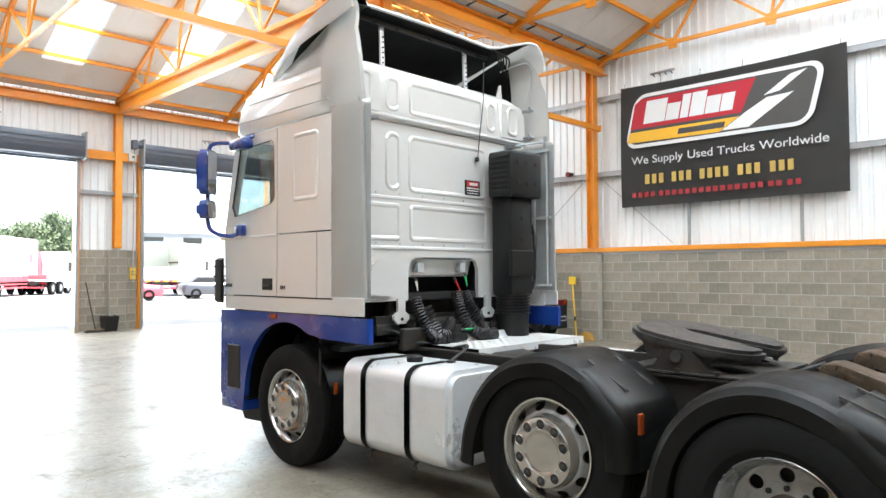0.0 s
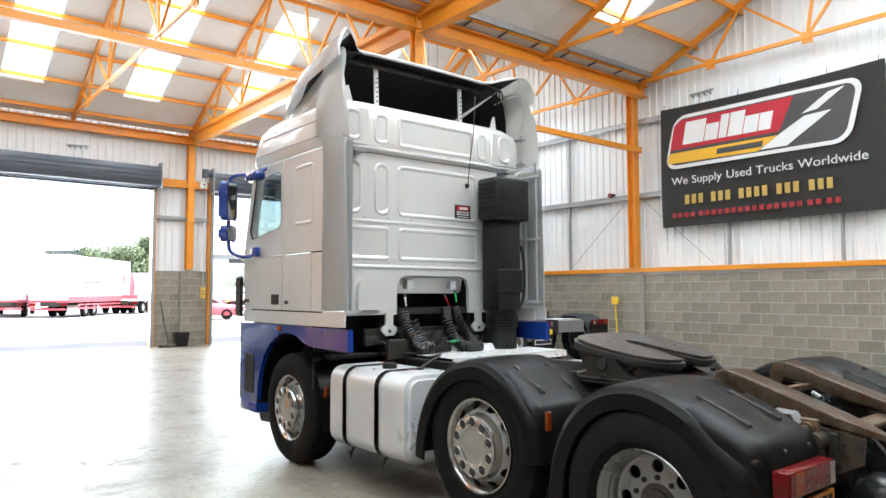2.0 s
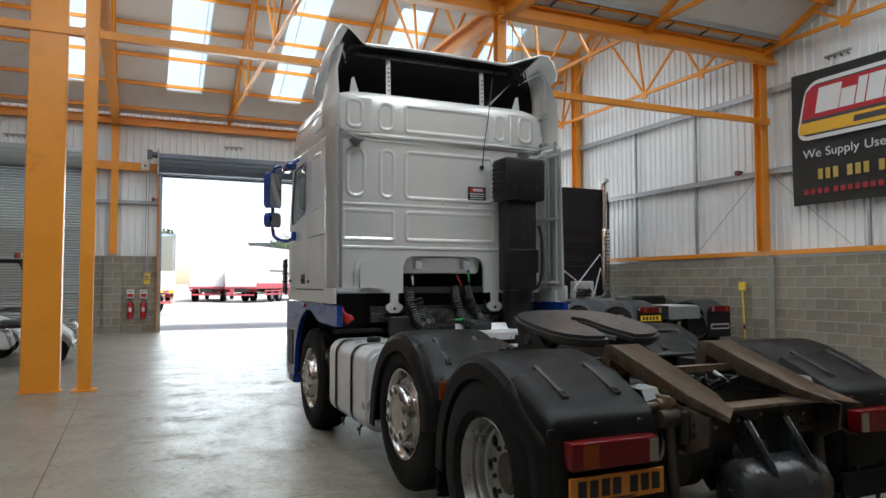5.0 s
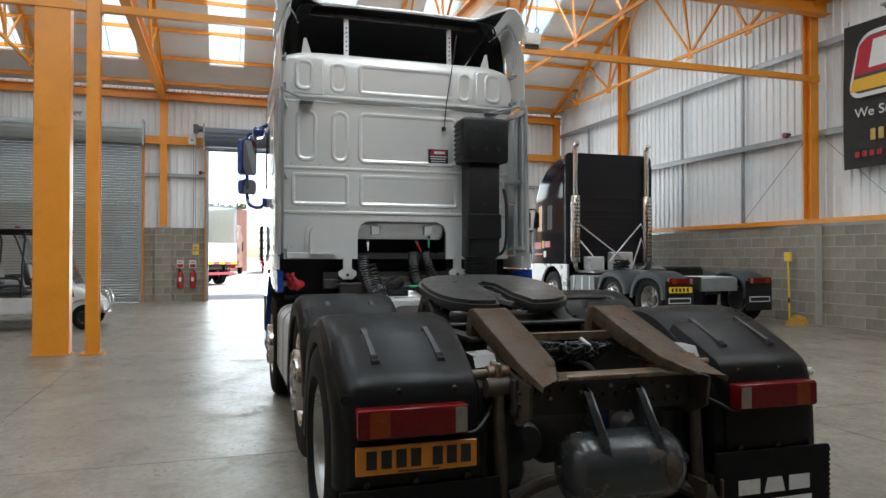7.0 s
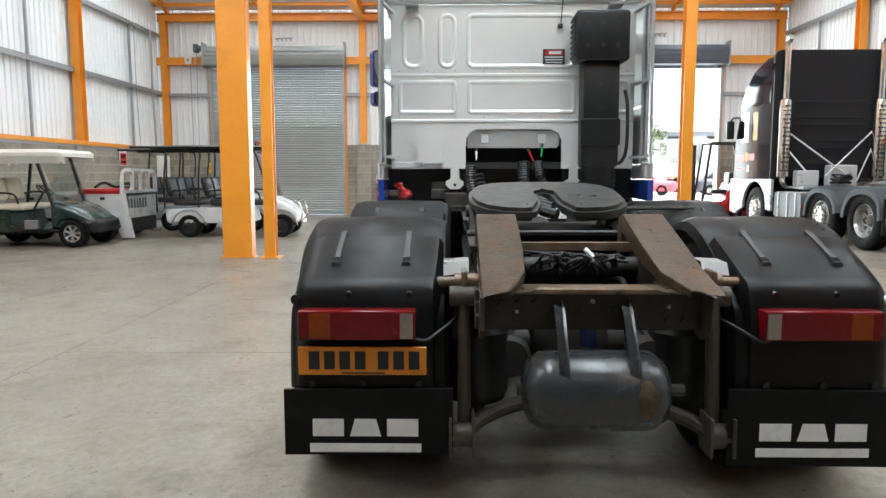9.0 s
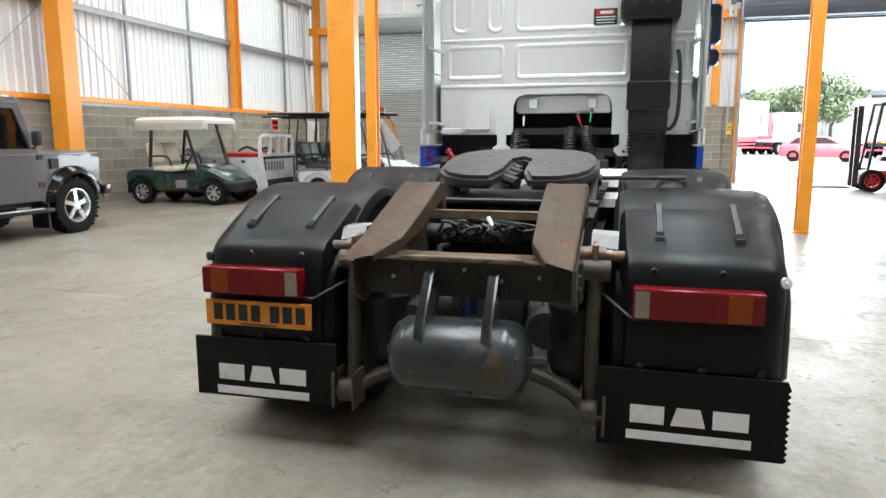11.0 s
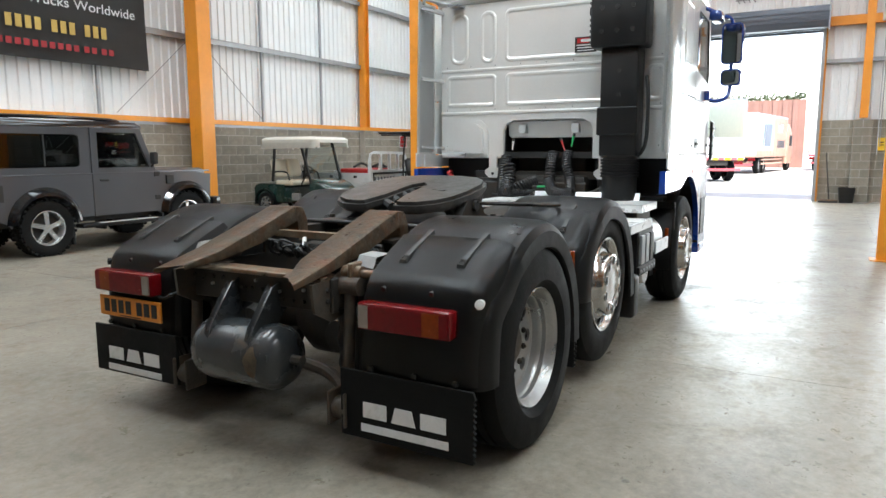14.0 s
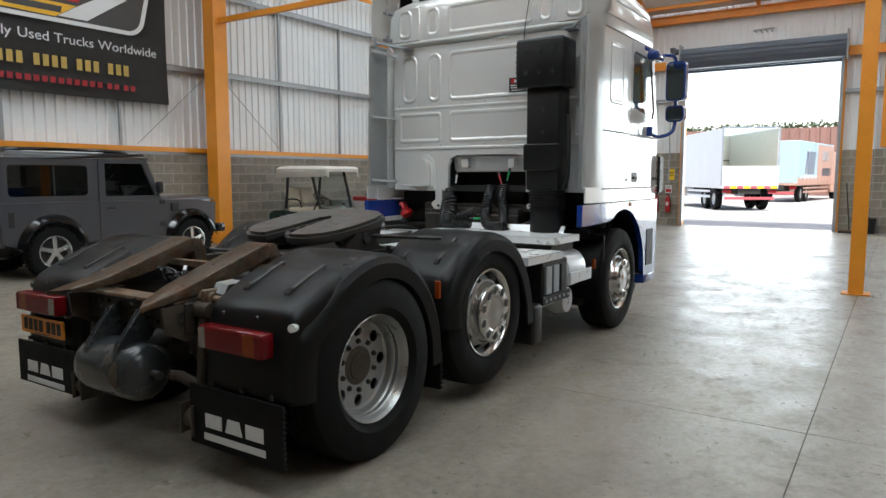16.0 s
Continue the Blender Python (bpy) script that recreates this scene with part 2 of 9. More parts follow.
def ibeam(bm, p, q, w, h, tf=0.02, tw=0.012, up=(0, 0, 1)):
    p, q = Vector(p), Vector(q)
    d = (q - p).normalized()
    s = d.cross(Vector(up))
    if s.length < 1e-4:
        s = d.cross(Vector((1, 0, 0)))
    s.normalize()
    u = s.cross(d)
    beam(bm, p + u * (h - tf) / 2, q + u * (h - tf) / 2, w, tf, up)
    beam(bm, p - u * (h - tf) / 2, q - u * (h - tf) / 2, w, tf, up)
    beam(bm, p, q, tw, h - 2 * tf, up)


def cyl(bm, p, q, r, seg=16, r2=None, caps=True):
    p, q = Vector(p), Vector(q)
    d = (q - p).normalized()
    a = d.orthogonal().normalized()
    b = d.cross(a)
    r2 = r if r2 is None else r2
    ra = [bm.verts.new(p + (a * math.cos(t) + b * math.sin(t)) * r) for t in (2 * math.pi * i / seg for i in range(seg))]
    rb = [bm.verts.new(q + (a * math.cos(t) + b * math.sin(t)) * r2) for t in (2 * math.pi * i / seg for i in range(seg))]
    for i in range(seg):
        j = (i + 1) % seg
        bm.faces.new((ra[i], ra[j], rb[j], rb[i]))
    if caps:
        bm.faces.new(ra[::-1])
        bm.faces.new(rb)


def tube(bm, pts, r, seg=8):
    pts = [Vector(p) for p in pts]
    rings, a = [], None
    for i, p in enumerate(pts):
        d = (pts[min(i + 1, len(pts) - 1)] - pts[max(i - 1, 0)]).normalized()
        a = d.orthogonal().normalized() if a is None else (a - d * a.dot(d)).normalized()
        b = d.cross(a)
        rings.append([bm.verts.new(p + (a * math.cos(t) + b * math.sin(t)) * r) for t in (2 * math.pi * k / seg for k in range(seg))])
    for u, v in zip(rings, rings[1:]):
        for k in range(seg):
            j = (k + 1) % seg
            bm.faces.new((u[k], u[j], v[j], v[k]))
    bm.faces.new(rings[0][::-1])
    bm.faces.new(rings[-1])


def curve(pts, n=6):
    """Catmull-Rom through the points."""
    P = [Vector(p) for p in pts]
    P = [P[0] * 2 - P[1]] + P + [P[-1] * 2 - P[-2]]
    out = []
    for i in range(1, len(P) - 2):
        for k in range(n):
            t = k / n
            a, b, c, d = P[i - 1:i + 3]
            out.append(0.5 * ((2 * b) + (c - a) * t + (2 * a - 5 * b + 4 * c - d) * t * t + (3 * b - a - 3 * c + d) * t ** 3))
    return out + [P[-2]]


def prism(bm, prof, axis, a, b):
    """A closed outline (pairs) pushed from a to b along an axis; pairs are the two other axes in order."""
    def at(u, v, w):
        return Vector((w, u, v)) if axis == "x" else Vector((u, w, v)) if axis == "y" else Vector((u, v, w))
    A = [bm.verts.new(at(u, v, a)) for u, v in prof]
    C = [bm.verts.new(at(u, v, b)) for u, v in prof]
    n = len(prof)
    fs = [bm.faces.new((A[i], A[(i + 1) % n], C[(i + 1) % n], C[i])) for i in range(n)]
    fs += [bm.faces.new(A[::-1]), bm.faces.new(C)]
    bmesh.ops.recalc_face_normals(bm, faces=fs)
    return A + C


def lathe(bm, prof, center, axis="y", seg=40, close=False):
    """Turns pairs (radius, height along the axis) round the axis."""
    c = Vector(center)
    def at(r, h, t):
        u, v = r * math.cos(t), r * math.sin(t)
        return c + (Vector((u, h, v)) if axis == "y" else Vector((h, u, v)) if axis == "x" else Vector((u, v, h)))
    rings = []
    for r, h in prof:
        rings.append([bm.verts.new(at(max(r, 1e-4), h, 2 * math.pi * k / seg)) for k in range(seg)])
    fs = []
    pairs = list(zip(rings, rings[1:])) + ([(rings[-1], rings[0])] if close else [])
    for u, v in pairs:
        for k in range(seg):
            j = (k + 1) % seg
            fs.append(bm.faces.new((u[k], u[j], v[j], v[k])))
    bmesh.ops.recalc_face_normals(bm, faces=fs)


def loft(bm, sections, cap=True):
    """Skins rings of equally many points."""
    R = [[bm.verts.new(p) for p in s] for s in sections]
    n = len(R[0])
    fs = []
    for u, v in zip(R, R[1:]):
        for k in range(n):
            j = (k + 1) % n
            fs.append(bm.faces.new((u[k], u[j], v[j], v[k])))
    if cap:
        fs.append(bm.faces.new(R[0][::-1]))
        fs.append(bm.faces.new(R[-1]))
    bmesh.ops.recalc_face_normals(bm, faces=fs)
    return R


def sheet(bm, rows, thick):
    """A curved sheet through rows of points, with thickness."""
    R = [[bm.verts.new(p) for p in s] for s in rows]
    fs = []
    for u, v in zip(R, R[1:]):
        for k in range(len(u) - 1):
            fs.append(bm.faces.new((u[k], u[k + 1], v[k + 1], v[k])))
    bmesh.ops.solidify(bm, geom=fs, thickness=thick)


def rrect(u0, u1, v0, v1, r, n=4):
    """Outline of a rectangle with rounded corners, counter-clockwise."""
    out = []
    for cu, cv, a in ((u1 - r, v1 - r, 0), (u0 + r, v1 - r, 90), (u0 + r, v0 + r, 180), (u1 - r, v0 + r, 270)):
        for k in range(n + 1):
            t = radians(a + 90 * k / n)
            out.append((cu + r * math.cos(t), cv + r * math.sin(t)))
    return out


def text_mesh(body, size, font_shear=0.0, depth=0.002):
    cu = bpy.data.curves.new("writing", "FONT")
    cu.body, cu.size, cu.extrude, cu.shear = body, size, depth, font_shear
    cu.align_x, cu.align_y = "LEFT", "BOTTOM_BASELINE"
    tmp = new("writing", cu)
    bpy.context.view_layer.update()
    me = bpy.data.meshes.new_from_object(tmp.evaluated_get(bpy.context.evaluated_depsgraph_get()))
    bpy.data.objects.remove(tmp)
    bpy.data.curves.remove(cu)
    return me


def roof_z(x):
    """Height of the lining over a place in the plan."""
    for a, b in ((X_FRONT, X_LINE), (X_LINE, X_MID), (X_MID, X_BACK)):
        if a <= x <= b:
            return EAVES + SLOPE * min(x - a, b - x)
    return EAVES


# ---- setting: ground, floor, walls ----
g = B()
ys = [-400, -60, Y_S - 3, Y_S - 0.3, Y_N + 0.3, Y_N + 3, 60, 400]
xs = [-600, -90, -40, X_FRONT - 0.25, X_BACK + 0.3, 60, 400]
grid = [[g.verts.new((x, y, -0.012)) for y in ys] for x in xs]
for i in range(len(xs) - 1):
    for j in range(len(ys) - 1):
        g.faces.new((grid[i][j], grid[i + 1][j], grid[i + 1][j + 1], grid[i][j + 1]))
tagged(part("ground", g, M_ASPHALT), "pale worn concrete yard in front of the hall", "ground", kind="structure")

JX = (X_FRONT - 0.25, -14.5, -8.6, -2.75, 3.1, 9.0, X_BACK + 0.25)
JY = (Y_S - 0.25, 0.94, 7.45, Y_N + 0.25)
sub = B()
box(sub, JX[0], JX[-1], JY[0], JY[-1], -0.2, -0.008)
floor = tagged(part("floor", sub, M_DARKGAP), "grey power-floated concrete floor with stains, scuffs and saw-cut joints", "floor", kind="structure")
for a, b in zip(JX, JX[1:]):
    for c, d in zip(JY, JY[1:]):
        s = B()
        box(s, a + 0.003, b - 0.003, c + 0.003, d - 0.003, -0.006, 0.0)
        part("slab", s, M_FLOOR, floor)

RIB = ((0.0, 0.0), (0.115, 0.0), (0.135, 0.028), (0.175, 0.028), (0.195, 0.0))


def cladding(name, axis, at, a, b, z0, z1, face, label, parent=None, pitch=0.2, mat=None):
    """Ribbed sheeting along x or y; z0 and z1 are heights or functions of the place; face: +1 or -1, the side that the ribs stand on."""
    bm = B()
    pts = []
    n = math.ceil((b - a) / pitch)
    for i in range(n):
        for u, d in RIB:
            p = a + i * pitch + u
            if p < b:
                pts.append((p, d))
    pts.append((b, 0.0))
    lo = z0 if callable(z0) else (lambda p: z0)
    hi = z1 if callable(z1) else (lambda p: z1)
    for off, flip in ((0.0, False), (-0.06, True)):
        prev = None
        for p, d in pts:
            w = at + face * ((d if not flip else 0) + off)
            v = [bm.verts.new((p, w, h) if axis == "x" else (w, p, h)) for h in (lo(p), hi(p))]
            if prev:
                bm.faces.new((prev[0], v[0], v[1], prev[1]))
            prev = v
    ob = part(name, bm, mat or M_CLAD, parent, deg=20)
    return tagged(ob, label, "wall", kind="structure") if parent is None else ob


LBL_CLAD = "white ribbed metal wall cladding on galvanised rails"
wall_north = cladding("wall_north", "x", Y_N + 0.08, X_FRONT, X_BACK, BLOCK_TOP, lambda x: roof_z(x) + 0.3, -1, LBL_CLAD)
wall_south = cladding("wall_south", "x", Y_S - 0.08, X_FRONT, X_BACK, BLOCK_TOP, lambda x: roof_z(x) + 0.3, 1, LBL_CLAD)
# end wall is out of view; its dark colour cuts light bouncing back
wall_back = cladding("wall_back", "y", X_BACK, Y_S - 0.1, Y_N + 0.1, 0, EAVES + 0.3, -1, "unseen ribbed end wall, darkened to cut light from behind", mat=M_SHUT_DARK)
DOORS = ((-3.95, 0.3), (2.2, 6.35), (8.1, 12.3))
DOOR_H = 4.8
wall_front = cladding("wall_front", "y", X_FRONT - 0.06, Y_S - 0.1, Y_N + 0.1, DOOR_H, EAVES + 0.3, 1, LBL_CLAD)
PIERS = ((Y_S - 0.1, DOORS[0][0] - 0.08), (DOORS[0][1] + 0.08, DOORS[1][0] - 0.08), (DOORS[1][1] + 0.08, DOORS[2][0] - 0.08), (DOORS[2][1] + 0.08, Y_N + 0.1))
for a, b in PIERS:
    cladding("cladding_panel", "y", X_FRONT - 0.06, a, b, 2.2, DOOR_H, 1, "", wall_front)

# ceiling: white lining with gaps for the rooflights
TRUSS_Y = (-5.3, -2.25, 0.94, 4.15, 7.42, 10.75, 14.0)
LIGHT_Y = (-3.04, -0.14, 2.76, 5.66, 8.52, 11.42)
LW, L0, L1 = 0.49, 0.195, 0.9
ceil = B()
pane_specs = []
for a, b in ((X_FRONT, X_LINE), (X_LINE, X_MID), (X_MID, X_BACK)):
    mid = (a + b) / 2
    for e in (a, b):
        # the rearmost slope, out of view, stays solid to keep that bay dim
        lit = b < X_BACK or e < X_BACK
        cuts = [Y_S - 0.2]
        for y in LIGHT_Y:
            cuts += [y - LW, y + LW]
        cuts.append(Y_N + 0.2)
        def at(s, y, dz=0.0):
            x = e + (mid - e) * s
            return Vector((x, y, EAVES + SLOPE * abs(x - e) + dz))
        for i, (c, d) in enumerate(zip(cuts, cuts[1:])):
            spans = [(0, 1)] if i % 2 == 0 or not lit else [(0, L0), (L1, 1)]
            if i % 2 and lit:
                pane_specs.append((at(L0, c), at(L1, c), at(L1, d), at(L0, d)))
            for s0, s1 in spans:
                q = [at(s0, c), at(s1, c), at(s1, d), at(s0, d)]
                lo = [ceil.verts.new(p) for p in q]
                hi = [ceil.verts.new(p + Vector((0, 0, 0.12))) for p in q]
                ceil.faces.new(lo)
                ceil.faces.new(hi[::-1])
                for k in range(4):
                    j = (k + 1) % 4
                    ceil.faces.new((lo[k], hi[k], hi[j], lo[j]))
for a, b in ((X_FRONT, X_LINE), (X_LINE, X_MID)):
    for e, w in ((a, 1), (b, -1)):
        for k in range(18):
            y = Y_S + 0.6 + 1.16 * k
            beam(ceil, (e + w * 0.4, y, EAVES + SLOPE * 0.4 - 0.002), (e + w * 5.8, y, EAVES + SLOPE * 5.8 - 0.002), 0.022, 0.008)
bmesh.ops.recalc_face_normals(ceil, faces=ceil.faces)
tagged(part("ceiling", ceil, M_CEIL), "white lined pitched roof with strip rooflights", "ceiling", kind="structure")
SKY_WATTS = 25
# panes beyond X_MID are unseen, added to light the truck from behind
for q in pane_specs:
    bm = B()
    vs = [bm.verts.new(p + Vector((0, 0, 0.05))) for p in q]
    fs = [bm.faces.new(vs)]
    bmesh.ops.solidify(bm, geom=fs, thickness=0.006)
    ob = tagged(part("window_rooflight", bm, M_SKYPANE), "white translucent strip rooflight in the roof slope", "rooflight", kind="structure")
    c = sum(q, Vector()) / 4 - Vector((0, 0, 0.02))
    u = (q[1] - q[0])
    v = (q[2] - q[1])
    nrm = u.cross(v).normalized()
    if nrm.z > 0:
        nrm = -nrm
    zax = -nrm
    yax = u.normalized()
    xax = yax.cross(zax)
    m = Matrix((xax, yax, zax)).transposed().to_4x4()
    m.translation = c
    # watts set per slope; 2.6 lifts the light on the cab's rear wall
    area_lamp(m, 2 * LW, u.length, SKY_WATTS * (1.1 if c.x < X_LINE else 1.0 if c.x < -2.75 else 2.6 if c.x < X_MID else 0.12), (0.845, 0.95, 0.99))

DOOR_WATTS = 150
for a, b in DOORS[1:]:
    area_lamp(look((X_FRONT - 0.6, (a + b) / 2, 2.4), (0, (a + b) / 2, 2.0)), b - a, 4.6, DOOR_WATTS, (0.86, 0.95, 0.96))

# ---- steel frame ----
def steel(name, bm, label, category="steelwork"):
    return tagged(part(name, bm, M_ORANGE), label, category, kind="structure")


for x in (X_LINE, X_MID):
    for y in COL_Y:
        wall = y in (COL_Y[0], COL_Y[-1])
        bm = B()
        z0 = BLOCK_TOP + 0.1 if y == COL_Y[-1] else 0.0
        w = 0.2 if wall else 0.17
        ibeam(bm, (x - (0.25 if wall else 0), y, z0), (x - (0.25 if wall else 0), y, EAVES - 0.05), w, w, 0.014, 0.01, up=(1, 0, 0))
        if not wall:
            box(bm, x - 0.16, x + 0.16, y - 0.16, y + 0.16, 0, 0.014)
        steel("column", bm, "orange painted steel column under the roof valley")
    # valley beam, its gutter edge, and the brace below it
    bm = B()
    ibeam(bm, (x, Y_S + 0.02, EAVES - 0.135), (x, Y_N - 0.02, EAVES - 0.135), 0.24, 0.27, 0.02, 0.012)
    steel("valley_beam", bm, "deep orange steel beam under the roof valley")
    bm = B()
    for s in (-1, 1):
        beam(bm, (x + s * 0.42, Y_S, EAVES + 0.17), (x + s * 0.42, Y_N, EAVES + 0.17), 0.03, 0.18)
    gutter = tagged(part("gutter_lining", bm, M_GALV), "grey folded metal valley gutter edge", "gutter", kind="structure")
    for k in range(22):
        bm = B()
        for s in (-1, 1):
            beam(bm, (x + s * 0.14, Y_S + 0.5 + 0.9 * k, EAVES + 0.02), (x + s * 0.36, Y_S + 0.5 + 0.9 * k, EAVES + 0.05), 0.03, 0.03)
            beam(bm, (x + s * 0.36, Y_S + 0.5 + 0.9 * k, EAVES + 0.04), (x + s * 0.405, Y_S + 0.5 + 0.9 * k, EAVES + 0.24), 0.03, 0.03)
        part("gutter_bracket", bm, M_SHUT_DARK, gutter)
    for a, b in zip(COL_Y, COL_Y[1:]):
        bm = B()
        beam(bm, (x, a + 0.1, 4.935), (x, b - 0.1, 4.935), 0.1, 0.11)
        for y, s in ((a, 1), (b, -1)):
            box(bm, x - 0.07, x + 0.07, y + s * 0.105 - 0.01, y + s * 0.105 + 0.01, 4.86, 5.01)
        steel("brace_beam", bm, "horizontal orange steel brace between columns")

bm = B()
box(bm, -8.8, -8.57, 0.18, 0.64, 0, EAVES - 0.27, 0.012)
box(bm, -8.83, -8.54, 0.15, 0.67, 0, 0.012)
steel("box_column", bm, "thick orange boxed steel column beside a slim one")
bm = B()
box(bm, -8.8, -8.43, -5.28, -4.92, 0, EAVES - 0.27, 0.01)
steel("box_column", bm, "thick orange boxed steel column by the block wall")

for y in COL_Y:
    bm = B()
    z0 = 2.3 if y in COL_Y[1:3] else 2.1
    ibeam(bm, (X_FRONT + 0.13, y, z0), (X_FRONT + 0.13, y, EAVES - 0.2), 0.2, 0.2, 0.014, 0.01, up=(1, 0, 0))
    steel("column", bm, "orange painted steel column on the front wall")
bm = B()
ibeam(bm, (X_FRONT + 0.12, Y_S, EAVES - 0.25), (X_FRONT + 0.12, Y_N, EAVES - 0.25), 0.22, 0.24, 0.018, 0.01)
steel("eaves_beam", bm, "deep orange eaves beam along the front wall")
for a, b in ((X_FRONT, X_LINE), (X_LINE, X_MID), (X_MID, X_BACK)):
    for y in COL_Y[1:3]:
        bm = B()
        ibeam(bm, (a + 0.15, y, EAVES - 0.22), (b - 0.15, y, EAVES - 0.22), 0.2, 0.34, 0.018, 0.01)
        steel("tie_beam", bm, "long orange steel beam across the bay at eaves height")
    # light trusses
    for y in TRUSS_Y:
        bm = B()
        mid, zr = (a + b) / 2, EAVES + SLOPE * (b - a) / 2 - 0.06
        zb = EAVES + 0.04
        def rz(s):
            x = a + (b - a) * s
            return Vector((x, y, EAVES - 0.06 + SLOPE * min(x - a, b - x)))
        def bz(s):
            return Vector((a + (b - a) * s, y, zb))
        beam(bm, rz(0.0), rz(0.5), 0.09, 0.13)
        beam(bm, rz(1.0), rz(0.5), 0.09, 0.13)
        beam(bm, bz(0.02), bz(0.98), 0.06, 0.08)
        nodes = (0.16, 0.333, 0.667, 0.84)
        for s in nodes:
            box(bm, a + (b - a) * s - 0.1, a + (b - a) * s + 0.1, y - 0.012, y + 0.012, zb - 0.13, zb + 0.1)
        for p, q in ((bz(0.16), rz(0.1)), (bz(0.16), rz(0.22)), (bz(0.333), rz(0.22)), (bz(0.333), rz(0.36)), (bz(0.333), rz(0.5)),
                     (bz(0.84), rz(0.9)), (bz(0.84), rz(0.78)), (bz(0.667), rz(0.78)), (bz(0.667), rz(0.64)), (bz(0.667), rz(0.5))):
            beam(bm, p, q, 0.05, 0.05)
        steel("roof_truss", bm, "light orange steel roof truss with gusset plates", "truss")
    for e, s in ((a, 1), (b, -1)):
        for k in range(6):
            d = 0.35 + k * 1.06
            bm = B()
            beam(bm, (e + s * d, Y_S, EAVES + SLOPE * d - 0.055), (e + s * d, Y_N, EAVES + SLOPE * d - 0.055), 0.05, 0.1)
            steel("purlin", bm, "orange steel purlin under the roof lining", "purlin")

# wall rails
for wallname, y, s in (("north", Y_N, -1), ("south", Y_S, 1)):
    bm = B()
    beam(bm, (X_FRONT, y + s * 0.05, 2.1), (X_BACK, y + s * 0.05, 2.1), 0.18, 0.1)
    steel("wall_rail", bm, "orange steel rail on top of the block wall", "rail")
    bm = B()
    beam(bm, (X_FRONT, y + s * 0.035, 2.02), (X_BACK, y + s * 0.035, 2.02), 0.12, 0.06)
    tagged(part("trim_flashing", bm, M_GALV), "pale grey metal flashing over the blockwork", "flashing", kind="structure")
    for z in (3.93, 5.72):
        bm = B()
        beam(bm, (X_FRONT, y + s * 0.02, z), (X_BACK, y + s * 0.02, z), 0.14, 0.02)
        beam(bm, (X_FRONT, y + s * 0.08, z - 0.055), (X_BACK, y + s * 0.08, z - 0.055), 0.02, 0.11)
        tagged(part("sheeting_rail", bm, M_GALV), "grey galvanised horizontal sheeting rail", "rail", kind="structure")
    xs_v = (-18.1, -13.2, -10.95, -6.55, -4.3, -1.9, 0.6)
    for x in xs_v:
        bm = B()
        beam(bm, (x, y - s * 0.0 + s * 0.03, 2.16), (x, y + s * 0.03, 5.68), 0.06, 0.05)
        tagged(part("sheeting_post", bm, M_GALV), "slim grey galvanised post on the wall", "post", kind="structure")
    for x in (-15.1 if wallname == "south" else -15.9,):
        bm = B()
        ibeam(bm, (x, y + s * 0.12, 2.15), (x, y + s * 0.12, roof_z(x)), 0.2, 0.24, 0.014, 0.01, up=(1, 0, 0))
        steel("column", bm, "orange painted steel gable column on the block wall")
    for x, s2 in ((-8.9, -1), (-8.9, 1)):
        bm = B()
        cyl(bm, (x + s2 * 0.15, y + s * 0.06, 3.85), (x + s2 * 2.0, y + s * 0.06, 2.2), 0.008, 6)
        tagged(part("tie_rod", bm, M_GALV), "thin steel bracing rod across the wall", "rod", kind="structure")

# front wall: rails, jambs, lintels
for a, b in PIERS:
    bm = B()
    beam(bm, (X_FRONT + 0.03, a, 3.85), (X_FRONT + 0.03, b, 3.85), 0.12, 0.1)
    tagged(part("sheeting_rail", bm, M_GALV), "grey galvanised horizontal sheeting rail", "rail", kind="structure")
    bm = B()
    beam(bm, (X_FRONT + 0.1, a, 4.9), (X_FRONT + 0.1, b, 4.9), 0.16, 0.24)
    steel("lintel_beam", bm, "orange steel beam beside the door opening", "beam")
for (a, b) in DOORS:
    for y, s in ((a, -1), (b, 1)):
        bm = B()
        box(bm, X_FRONT - 0.18, X_FRONT + 0.16, y + s * 0.005 if s > 0 else y - 0.085, y + 0.085 if s > 0 else y - 0.005, 0, DOOR_H + 0.05)
        steel("door_jamb", bm, "orange steel door jamb", "door frame")
        bm = B()
        box(bm, X_FRONT + 0.165, X_FRONT + 0.23, y - 0.04, y + 0.04, 0, DOOR_H)
        tagged(part("door_guide", bm, M_GALV), "grey steel guide channel of a roller door", "door frame", kind="structure")

